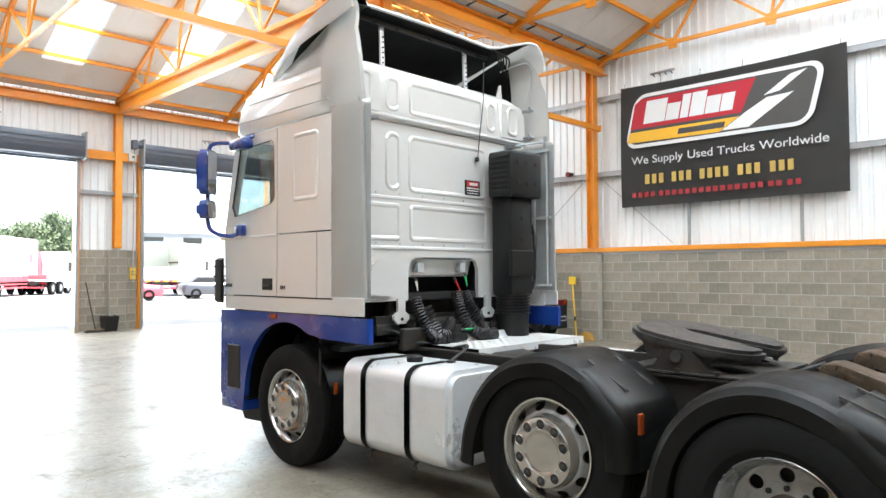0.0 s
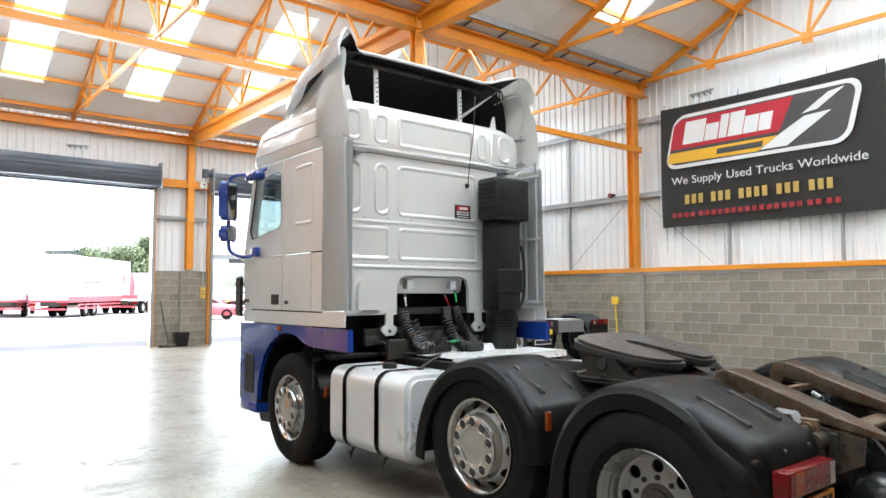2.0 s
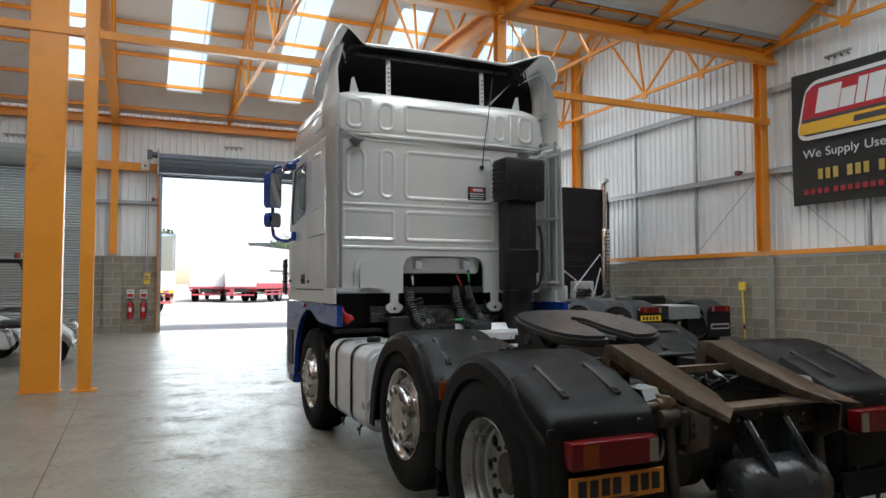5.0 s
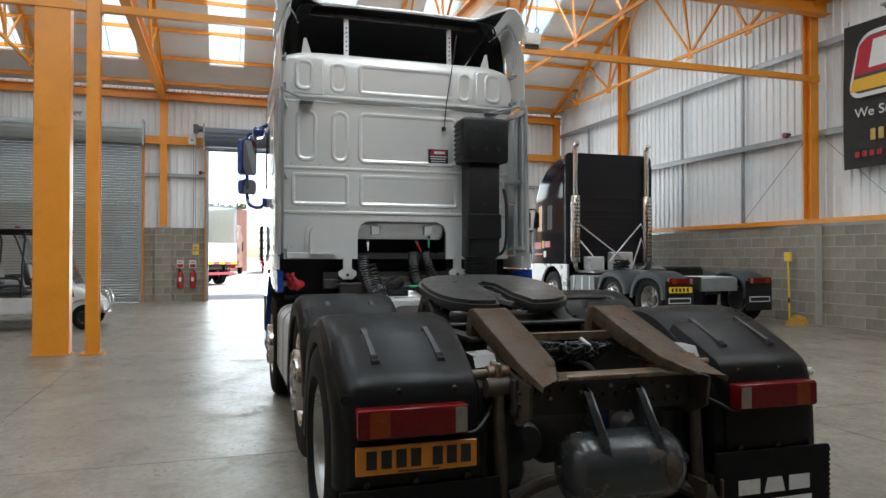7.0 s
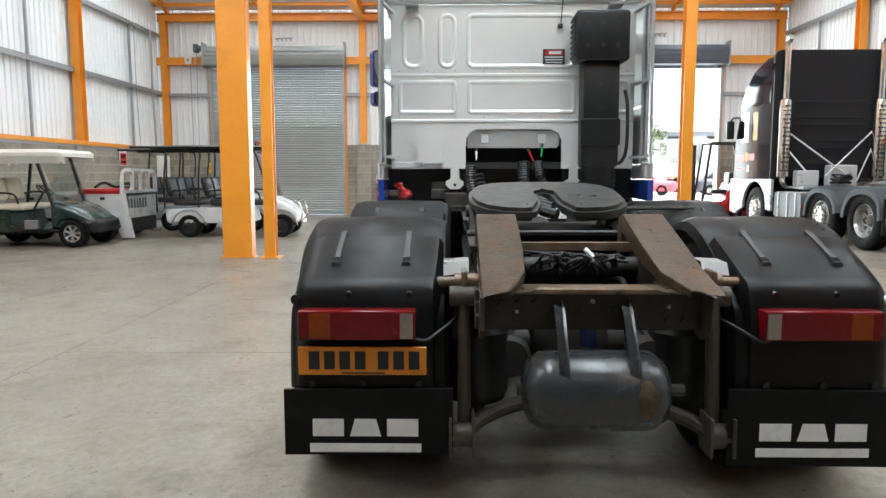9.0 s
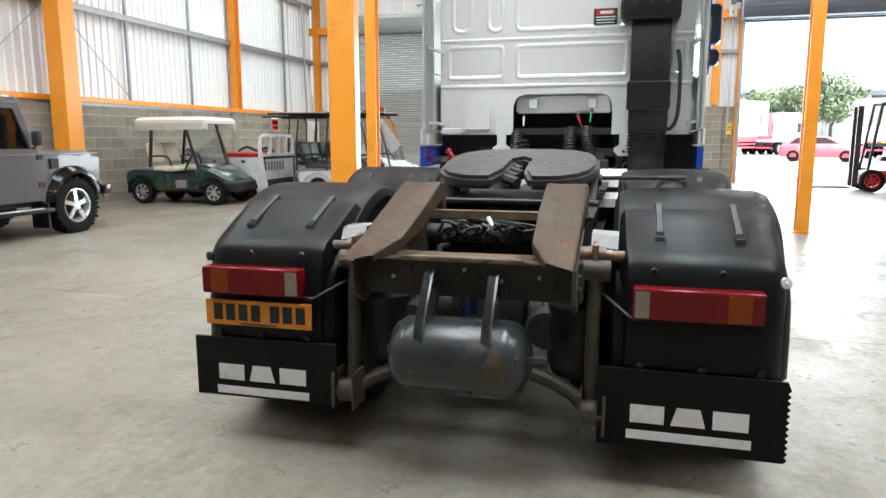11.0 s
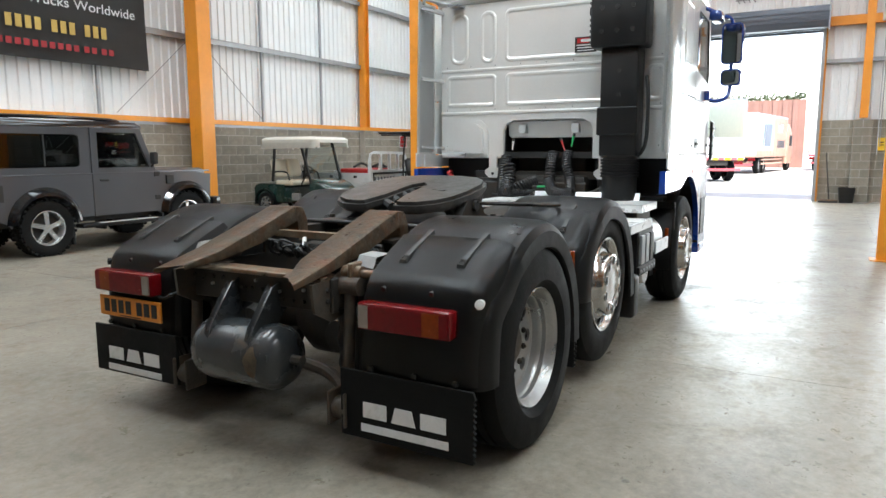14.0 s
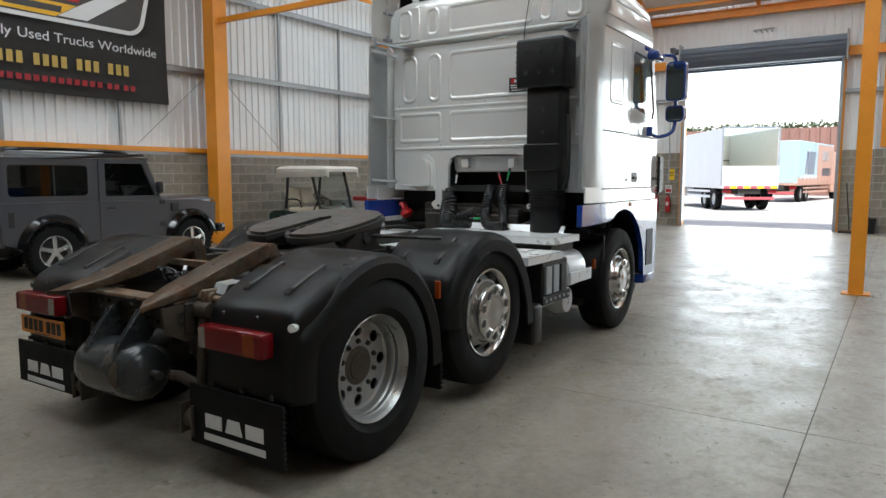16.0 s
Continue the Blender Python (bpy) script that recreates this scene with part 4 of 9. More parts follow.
# ramps
for s in (-1, 1):
    bm = B()
    top = [(-0.13, 0.885), (0.03, 0.935), (0.3, 1.026), (0.585, 1.12), (0.6, 1.123), (0.655, 1.115), (0.668, 1.108), (0.7, 1.04), (0.705, 0.93)]
    rows = []
    for i, (x, z) in enumerate(top):
        a, b = top[max(i - 1, 0)], top[min(i + 1, len(top) - 1)]
        d = Vector((b[0] - a[0], 0, b[1] - a[1])).normalized()
        nrm = Vector((-d.z, 0, d.x))
        ya, yb = (0.33, 0.44) if i == 0 else (0.262, 0.44) if i == 1 else (0.25, 0.44)
        deep = 0.028 if i == 0 else 0.05 if i == 1 else 0.085
        c = Vector((x, 0, z))
        rows.append([c + Vector((0, s * y, 0)) - nrm * k for y, k in ((ya + 0.002, deep), (ya, 0.012), (ya + 0.003, 0.004), (ya + 0.011, 0.0), ((ya + yb) / 2, 0.002), (yb - 0.011, 0.0), (yb - 0.003, 0.004), (yb, 0.012), (yb - 0.002, deep))])
    rows[0] = [v - Vector((0.09 * (abs(v.y) - 0.33) / 0.11, 0, 0.012 * (abs(v.y) - 0.33) / 0.11)) for v in rows[0]]
    sheet(bm, rows, 0.009 if s < 0 else -0.009)
    ramp = part("guide_ramp", bm, M_RUST, T, "rusty sloping trailer guide ramp pressed from steel", deg=28)
    bm = B()
    prism(bm, [(0.05, 0.72), (0.2, 0.72), (0.4, 0.94), (0.2, 0.9), (0.05, 0.84)], "y", s * 0.43 - 0.01, s * 0.43 + 0.01)
    part("gusset", bm, M_RUSTDARK, ramp)
    bm = B()
    prism(bm, [(-0.10, 0.85), (-0.085, 0.72), (0.03, 0.66), (0.2, 0.7), (0.3, 0.92), (0.02, 0.86)], "y", s * 0.435 - 0.008, s * 0.435 + 0.008)
    part("side_cheek", bm, M_RUSTDARK, ramp)
    bm = B()
    box(bm, -0.02, 0.14, min(s * 0.27, s * 0.36), max(s * 0.27, s * 0.36), 0.868, 0.876, 0.002)
    part("foot_plate", bm, M_RUSTDARK, ramp)
    for bx, bz in ((0.0, 0.76), (0.06, 0.72), (0.1, 0.82), (0.0, 0.81)):
        bm = B()
        cyl(bm, (bx, s * 0.442, bz), (bx, s * 0.456, bz), 0.012, 6)
        part("bolt", bm, M_CHASSIS, ramp)
    # side stay tube and bracket
    bm = B()
    cyl(bm, (0.14, s * 0.44, 0.872), (0.14, s * 0.645, 0.872), 0.022, 14)
    cyl(bm, (0.14, s * 0.44, 0.872), (0.14, s * 0.54, 0.872), 0.036, 14)
    box(bm, 0.09, 0.19, s * 0.5 - 0.012, s * 0.5 + 0.012, 0.82, 0.925, 0.006)
    part("guard_stay", bm, M_RUST, T)
    bm = B()
    sheet(bm, [[Vector((0.17, s * 0.48, 0.905)), Vector((0.2, s * 0.48, 0.95)), Vector((0.3, s * 0.48, 0.955))], [Vector((0.16, s * 0.585, 0.895)), Vector((0.19, s * 0.585, 0.945)), Vector((0.3, s * 0.585, 0.95))]], 0.005)
    part("stop_plate", bm, M_CHEQ, T, "folded metal stop plate")
    # roll-bar link
    bm = B()
    cyl(bm, (0.06, s * 0.5, 0.30), (0.1, s * 0.5, 0.80), 0.028, 12)
    cyl(bm, (0.02, s * 0.46, 0.27), (0.02, s * 0.56, 0.27), 0.05, 16)
    cyl(bm, (0.1, s * 0.45, 0.82), (0.1, s * 0.56, 0.82), 0.042, 16)
    part("roll_bar_link", bm, M_RUSTDARK, T)
    bm = B()
    for d in (-0.045, 0.045):
        box(bm, -0.045, 0.09, s * 0.51 + d - 0.006, s * 0.51 + d + 0.006, 0.2, 0.36, 0.004)
    part("link_fork", bm, M_RUSTDARK, T)
    bm = B()
    tube(bm, curve([(0.03, s * 0.5, 0.27), (0.14, s * 0.42, 0.30), (0.24, s * 0.25, 0.33), (0.3, 0, 0.34)], 5), 0.033, 10)
    part("roll_bar", bm, M_RUSTDARK, T)
    # air spring and axle end
    bm = B()
    lathe(bm, [(0.0, 0.34), (0.12, 0.34), (0.14, 0.40), (0.13, 0.46), (0.145, 0.52), (0.13, 0.58), (0.14, 0.64), (0.11, 0.7), (0.0, 0.7)], (0.3, s * 0.44, 0), "z", 24)
    part("air_spring", bm, M_BLACKPL, T)
    # cable to the lamp
    bm = B()
    tube(bm, curve([(0.02, s * 0.74, 0.68), (0.0, s * 0.66, 0.66), (0.03, s * 0.6, 0.69), (0.12, s * 0.52, 0.74), (0.2, s * 0.46, 0.8)], 5), 0.008, 6)
    part("lamp_cable", bm, M_BLACK, T)
bm = B()
cyl(bm, (0.6, -1.0, 0.5), (0.6, 1.0, 0.5), 0.075, 16)
lathe(bm, [(0.0, -0.2), (0.14, -0.17), (0.21, -0.06), (0.21, 0.06), (0.14, 0.17), (0.0, 0.2)], (0.62, 0.0, 0.52), "y", 28)
part("drive_axle", bm, M_CHASSIS, T)
bm = B()
cyl(bm, (1.88, -1.0, 0.55), (1.88, 1.0, 0.55), 0.06, 12)
part("lift_axle", bm, M_CHASSIS, T)
bm = B()
cyl(bm, (4.49, -1.0, 0.45), (4.49, 1.0, 0.45), 0.06, 12)
part("front_axle", bm, M_CHASSIS, T)
# loose black wiring between the rails
for k in range(7):
    rn = random.Random(40 + k)
    pts = [(0.75 + 0.05 * math.cos(j * 1.1 + k) + 0.05 * j, -0.25 + 0.09 * j + 0.08 * math.sin(j * 1.7 + k), 0.86 + 0.05 * rn.random()) for j in range(7)]
    bm = B()
    tube(bm, curve(pts, 5), 0.008, 6)
    part("wiring", bm, M_BLACK, T)
for k, (x, z) in enumerate(((1.05, 0.93), (1.18, 0.95), (1.32, 0.965))):
    bm = B()
    cyl(bm, (x, -0.4, z), (x, 0.4, z), 0.014 + 0.004 * k, 8)
    part("pipe", bm, M_RUST if k == 1 else M_CHASSIS, T)

bm = B()
beam(bm, (0.47, -0.27, 0.985), (0.47, 0.27, 0.985), 0.05, 0.035)
part("cross_bar", bm, M_RUST, T, "flat rusty cross bar between the ramps")
bm = B()
cyl(bm, (0.9, -0.46, 1.01), (0.9, 0.46, 1.01), 0.011, 10)
part("steel_rod", bm, M_STRAP, T)
for k in range(14):
    rn = random.Random(140 + k)
    c0 = (0.34 + 0.05 * rn.random(), 0.16 - 0.025 * k, 0.9)
    pts = [(c0[0] - 0.09 * math.sin(j * 0.62 + 0.3 * rn.random()), c0[1] + 0.07 * (rn.random() - 0.5) + 0.03 * math.cos(j + k), 0.88 + 0.09 * math.sin(j * 0.55) * (0.6 + 0.5 * rn.random())) for j in range(7)]
    bm = B()
    tube(bm, curve(pts, 4), 0.007, 5)
    part("wiring", bm, M_BLACK if k % 4 else M_STRAP, T)
bm = B()
cyl(bm, (0.3, -0.06, 0.95), (0.34, -0.03, 0.985), 0.011, 8)
part("cable_plug", bm, M_WHITE, T)
# air reservoir on its brackets
bm = B()
lathe(bm, [(0.0, -0.285), (0.06, -0.28), (0.12, -0.255), (0.15, -0.215), (0.154, -0.17), (0.154, 0.17), (0.147, 0.215), (0.12, 0.255), (0.06, 0.28), (0.0, 0.285)], (-0.06, 0.0, 0.484), "y", 40)
res = part("air_reservoir", bm, M_TANKGREY, T, "grey rounded air tank with a rust patch")
for y in (0.12, -0.14):
    bm = B()
    prism(bm, [(0.07, 0.86), (0.045, 0.83), (-0.03, 0.80), (-0.17, 0.62), (-0.2, 0.54), (-0.19, 0.5), (-0.16, 0.52), (-0.1, 0.6), (0.0, 0.62), (0.07, 0.7)], "y", y - 0.005, y + 0.005)
    sheet(bm, [[Vector((a, y, b)), Vector((a + 0.006, y + 0.035, b + 0.006))] for a, b in ((-0.03, 0.80), (-0.17, 0.62), (-0.2, 0.54))], 0.006)
    part("tank_bracket", bm, M_TANKGREY, T)
for y in (-0.31, 0.27):
    bm = B()
    cyl(bm, (-0.06, y - 0.03, 0.484), (-0.06, y + 0.03, 0.484), 0.024, 8)
    part("tank_fitting", bm, M_CHASSIS, res)
rn = random.Random(9)
bm = B()
rows = []
for k in range(9):
    a = math.radians(150 + 7 * k)
    w = 0.042 * math.sin(math.pi * (k + 0.6) / 9.2) * rn.uniform(0.9, 1.1)
    m = -0.165 + rn.uniform(-0.003, 0.003)
    rows.append([Vector((-0.06 + 0.1552 * math.cos(a), m + w * u, 0.484 + 0.1552 * math.sin(a))) for u in (-1, -0.4, 0.4, 1)])
sheet(bm, rows, 0.001)
part("rust_patch", bm, M_RUST, res, "flaking brown rust patch")
bm = B()
box(bm, -0.19, -0.178, -0.245, -0.2, 0.50, 0.53, 0.002)
part("tank_label", bm, M_STRAP, res)
bm = B()
cyl(bm, (0.09, 0.0, 0.62), (0.09, 0.0, 0.72), 0.035, 12)
part("blue_valve", bm, M_BLUE, T)

# fifth wheel, tipped back on its pivot
TIP = pose(1.45, 0, 1.195, 0, -9.5, 0)
bm = B()
half = [(-0.40, 0.10), (-0.415, 0.16), (-0.40, 0.27), (-0.33, 0.37), (-0.22, 0.43), (-0.06, 0.455), (0.14, 0.45), (0.28, 0.40), (0.37, 0.30), (0.41, 0.15), (0.415, 0.0)]
outer = half + [(x, -y) for x, y in half[-2::-1]] + [(-0.2, -0.05), (0.08, -0.04), (0.125, 0.0), (0.08, 0.04), (-0.2, 0.05)]
plate(bm, outer, [], "z", -0.075, 0.075)
bmesh.ops.bevel(bm, geom=[e for e in bm.edges if e.calc_face_angle(0) > 0.9 and abs(e.verts[0].co.z - e.verts[1].co.z) < 1e-4], offset=0.022, segments=4, affect="EDGES")
fifth = part("fifth_wheel_plate", bm, M_GREASE, T, "greasy worn coupling plate with a tapered slot", m=TIP)
for s in (-1, 1):
    bm = B()
    prism(bm, [(-0.22, -0.07), (0.25, -0.07), (0.2, -0.16), (-0.14, -0.16)], "y", s * 0.36 - 0.03, s * 0.36 + 0.03)
    part("skirt", bm, M_GREASE, fifth)
    bm = B()
    prism(bm, [(1.14, 0.985), (1.74, 0.985), (1.6, 1.03), (1.53, 1.13), (1.36, 1.13), (1.28, 1.03)], "y", s * 0.40 - 0.05, s * 0.40 + 0.05)
    part("pedestal", bm, M_CHASSIS, T)
    bm = B()
    cyl(bm, (1.45, s * 0.3, 1.09), (1.45, s * 0.47, 1.09), 0.035, 12)
    part("pivot_pin", bm, M_GREASE, T)
    for k in range(3):
        bm = B()
        cyl(bm, (1.2 + 0.24 * k, s * 0.47, 1.0), (1.2 + 0.24 * k, s * 0.47, 1.022), 0.018, 6)
        part("bolt", bm, M_CHASSIS, T)
bm = B()
box(bm, 1.0, 1.85, -0.47, 0.47, 0.985, 1.0, 0.003)
part("mounting_plate", bm, M_CHASSIS, T)
bm = B()
tube(bm, curve([(1.5, -0.3, 1.1), (1.55, -0.5, 1.1), (1.6, -0.78, 1.1)], 4), 0.012, 8)
tube(bm, curve([(1.6, -0.78, 1.1), (1.57, -0.86, 1.1), (1.63, -0.94, 1.1), (1.68, -0.86, 1.1), (1.62, -0.78, 1.1)], 4), 0.01, 8)
part("release_handle", bm, M_CHASSIS, T)
for k in range(4):
    bm = B()
    cyl(bm, (-0.3 + 0.1 * k, -0.03 + 0.02 * (k % 2), -0.06), (-0.24 + 0.1 * k, 0.05, -0.05), 0.03, 8)
    part("jaw_block", bm, M_BLACK, fifth)

# running gear between the rails, with bulk added to block light underneath
for x0, x1, z0, z1, w in ((0.95, 1.12, 0.5, 0.86, 0.38), (2.1, 2.3, 0.5, 0.9, 0.38)):
    bm = B()
    box(bm, x0, x1, -w, w, z0, z1, 0.03, 2)
    part("underbody_blocker", bm, M_CHASSIS, T)
for x, z, r in ((1.36, 0.6, 0.13), (2.7, 0.56, 0.14)):
    bm = B()
    lathe(bm, [(0.0, -0.4), (r * 0.8, -0.38), (r, -0.3), (r, 0.3), (r * 0.8, 0.38), (0.0, 0.4)], (x, 0, z), "y", 22)
    part("air_reservoir", bm, M_CHASSIS, T)
for s in (-1, 1):
    bm = B()
    lathe(bm, [(0.0, 0.0), (0.08, 0.01), (0.095, 0.05), (0.095, 0.1), (0.08, 0.16), (0.03, 0.2), (0.0, 0.2)], (0.24, s * 0.3, 0.52), "x", 18)
    part("brake_chamber", bm, M_CHASSIS, T)
    bm = B()
    tube(bm, curve([(0.3, s * 0.3, 0.6), (0.5, s * 0.25, 0.72), (0.8, s * 0.3, 0.78), (1.1, s * 0.2, 0.7)], 5), 0.016, 6)
    part("air_hose", bm, M_BLACK, T)
    bm = B()
    box(bm, 0.16, 0.46, min(s * 0.46, s * 0.56), max(s * 0.46, s * 0.56), 0.62, 0.8, 0.02)
    part("damper_bracket", bm, M_CHASSIS, T)
# wheels and mudguards
for s in (-1, 1):
    truck_wheel(T, 4.49, s * 1.04, s, "trim")
    truck_wheel(T, 1.89, s * 1.03, s, "trim", lift=0.085)
    truck_wheel(T, 0.64, s * 1.068, s, "dish", r=0.49, w=0.31)
    truck_wheel(T, 0.64, s * 0.72, s, "dish", r=0.49, w=0.31)
    mudguard(T, [(2.56, 0.42), (2.53, 0.62), (2.44, 0.83), (2.29, 1.0), (2.1, 1.1), (1.88, 1.135), (1.74, 1.105), (1.62, 1.045), (1.5, 0.96), (1.4, 0.86), (1.345, 0.72), (1.335, 0.56)], 0.56, 1.2, s,
             ((1.69, 1.09, 1.46, 0.95, 0.74), (1.69, 1.09, 1.46, 0.95, 1.02)),
             panel=((1.64, 1.078), (1.53, 1.0), (1.42, 0.915), (1.38, 0.88), (1.355, 0.8), (1.345, 0.7), (1.34, 0.6)))
    mudguard(T, [(1.285, 0.4), (1.26, 0.62), (1.17, 0.83), (1.03, 0.985), (0.86, 1.075), (0.68, 1.1), (0.52, 1.07), (0.375, 1.005), (0.25, 0.925), (0.13, 0.845), (0.06, 0.76), (0.03, 0.62), (0.022, 0.45)], 0.56, 1.215, s,
             ((0.43, 1.046, 0.17, 0.938, 0.74), (0.43, 1.046, 0.17, 0.938, 1.03)),
             panel=((0.39, 1.036), (0.24, 0.968), (0.12, 0.908), (0.08, 0.884), (0.05, 0.845), (0.024, 0.74), (0.012, 0.6), (0.006, 0.47)))
    bm = B()
    cyl(bm, (0.09, s * 1.165, 0.81), (0.056, s * 1.177, 0.812), 0.02, 14)
    cyl(bm, (0.058, s * 1.176, 0.812), (0.052, s * 1.179, 0.813), 0.008, 8)
    part("side_reflector", bm, M_WHITE if s < 0 else M_BLACKPL, T)
    bm = B()
    box(bm, 1.31, 1.332, s * 1.13 - 0.018, s * 1.13 + 0.018, 0.76, 0.87, 0.004)
    part("side_marker", bm, M_AMBER, T)
    # short flap with a toothed edge in front of the drive wheel
    bm = B()
    box(bm, 1.29, 1.3, min(s * 0.8, s * 1.17), max(s * 0.8, s * 1.17), 0.2, 0.46, 0.002)
    for k in range(9):
        box(bm, 1.291, 1.299, min(s * 1.168, s * 1.18), max(s * 1.168, s * 1.18), 0.21 + 0.027 * k, 0.223 + 0.027 * k)
    part("wheel_flap", bm, M_GUARD, T, "short black rubber flap with a toothed edge")
    # back panel of the guard with lamp and flap
    for y in (0.68, 0.9, 1.1):
        bm = B()
        cyl(bm, (-0.012, s * y, 0.485), (0.0, s * y, 0.485), 0.014, 8)
        part("bolt", bm, M_GUARD, T)
    for y in (0.72, 0.96):
        bm = B()
        cyl(bm, (0.04, s * y, 0.835), (0.055, s * y, 0.84), 0.012, 8)
        part("bolt", bm, M_GUARD, T)
    lamp_cluster(T, s, -0.005, 0.672, 0.788, 0.69 if s > 0 else 0.645, 1.145 if s > 0 else 1.095)
    bm = B()
    zb = 0.205 if s > 0 else 0.165
    a, b = (0.545, 1.21) if s > 0 else (0.53, 1.19)
    outl = [(s * a, zb + 0.005), (s * b, zb), (s * b, 0.47), (s * a, 0.475)]
    if s < 0:
        edge = [(s * (b + (0.012 if k % 2 else 0.0)), zb + 0.012 * k) for k in range(24)]
        outl = [(s * a, zb + 0.005)] + edge + [(s * b, 0.47), (s * a, 0.475)]
    prism(bm, outl, "x", -0.028, -0.012)
    flap = part("mudflap", bm, M_TYRE, T, "black rubber mudflap with white blocks printed on it")
    brand_bars(flap, 0.44, 0.135, pose(-0.03, s * 0.89 if s > 0 else -0.86, 0.218 if s > 0 else 0.205), M_WHITE)

# number plate with bars for its characters
bm = B()
box(bm, -0.03, -0.018, 0.648, 1.15, 0.53, 0.642, 0.003)
plate_o = part("number_plate", bm, M_PLATE, T, "orange-yellow rear number plate")
for k in range(7):
    bm = B()
    y = 1.108 - 0.06 * k - (0.03 if k > 3 else 0)
    box(bm, -0.0325, -0.0295, y - 0.042, y, 0.553, 0.625)
    part("character_bar", bm, M_BLACK, plate_o)
bm = B()
box(bm, -0.0322, -0.0296, 0.81, 0.98, 0.537, 0.542)
part("maker_bar", bm, M_BLACK, plate_o)

# fuel tank on the left
bm = B()
prism(bm, rrect(0.58, 1.18, 0.30, 0.95, 0.12, 6), "x", 2.64, 3.77)
bmesh.ops.bevel(bm, geom=[e for e in bm.edges if abs(e.verts[0].co.x - e.verts[1].co.x) < 1e-6], offset=0.035, segments=4, affect="EDGES")
ft = part("fuel_tank", bm, M_ALU, T, "large brushed aluminium fuel tank")
for x in (3.03, 3.5):
    bm = B()
    pr = [(y, z) for y, z in rrect(0.575, 1.187, 0.293, 0.957, 0.125, 8)]
    rows = [[Vector((x + d, y, z)) for y, z in pr + pr[:1]] for d in (-0.028, 0.028)]
    sheet(bm, rows, 0.008)
    part("tank_strap", bm, M_BLACKPL, ft, "dark grey tank strap")
    bm = B()
    cyl(bm, (x, 1.08, 0.30), (x, 1.13, 0.25), 0.009, 8)
    cyl(bm, (x - 0.02, 1.12, 0.262), (x + 0.02, 1.12, 0.262), 0.012, 6)
    tube(bm, [(x + 0.01, 1.1, 0.29), (x + 0.012, 1.11, 0.23), (x + 0.016, 1.105, 0.205)], 0.006, 6)
    part("strap_bracket", bm, M_CHASSIS, ft)
bm = B()
lathe(bm, [(0.055, 0.93), (0.06, 0.965), (0.06, 0.985), (0.045, 0.998), (0.0, 1.0)], (3.22, 0.93, 0), "z", 20)
part("filler_cap", bm, M_BLACKPL, ft)
bm = B()
for k in range(3):
    box(bm, 3.115 + 0.04 * k, 3.145 + 0.04 * k, 1.179, 1.184, 0.60, 0.63)
part("stamped_mark", bm, M_ALU, ft)
bm = B()
lathe(bm, [(0.03, 0.94), (0.035, 0.965), (0.0, 0.97)], (2.98, 0.8, 0), "z", 14)
tube(bm, curve([(2.98, 0.8, 0.965), (3.0, 0.65, 1.02), (3.1, 0.5, 1.04), (3.3, 0.45, 1.0)], 5), 0.012, 6)
part("sender_unit", bm, M_BLACK, ft)

# right side: battery carrier, reservoirs, step box
bm = B()
box(bm, 2.72, 3.2, -1.17, -0.55, 0.5, 0.84, 0.01)
carrier = part("battery_carrier", bm, M_BLACKPL, T)
for k in range(3):
    bm = B()
    box(bm, 2.76 + 0.14 * k, 2.86 + 0.14 * k, -1.19, -1.168, 0.58, 0.8, 0.004)
    part("vertical_rib", bm, M_GALV if k < 2 else M_BLACKPL, carrier)
bm = B()
box(bm, 2.7, 3.22, -1.19, -1.165, 0.5, 0.57, 0.004)
part("lower_rail", bm, M_BLACKPL, carrier)
for k in range(6):
    bm = B()
    cyl(bm, (2.75 + 0.085 * k, -1.185, 0.535), (2.75 + 0.085 * k, -1.197, 0.535), 0.014, 6)
    part("bolt", bm, M_GALV, carrier)
bm = B()
box(bm, 2.52, 2.68, -1.2, -0.9, 0.22, 0.53, 0.03, 3)
part("wheel_chock_box", bm, M_BLACKPL, T)
bm = B()
lathe(bm, [(0.0, 3.26), (0.13, 3.27), (0.17, 3.3), (0.175, 3.34), (0.175, 3.62), (0.17, 3.66), (0.13, 3.69), (0.0, 3.7)], (0, -0.98, 0.7), "x", 28)
part("silencer_tank", bm, M_ALU, T, "shiny metal reservoir behind the front wheel")
bm = B()
box(bm, 3.24, 3.7, -1.19, -1.172, 0.6, 0.7, 0.004)
part("guard_bar", bm, M_ALU, T)
bm = B()
lathe(bm, [(0.0, -0.12), (0.11, -0.1), (0.13, 0.0), (0.11, 0.1), (0.0, 0.12)], (3.5, -0.95, 0.42), "y", 22)
cyl(bm, (3.05, -0.95, 0.42), (3.5, -0.95, 0.42), 0.03, 10)
part("brake_chamber", bm, M_ALU, T)

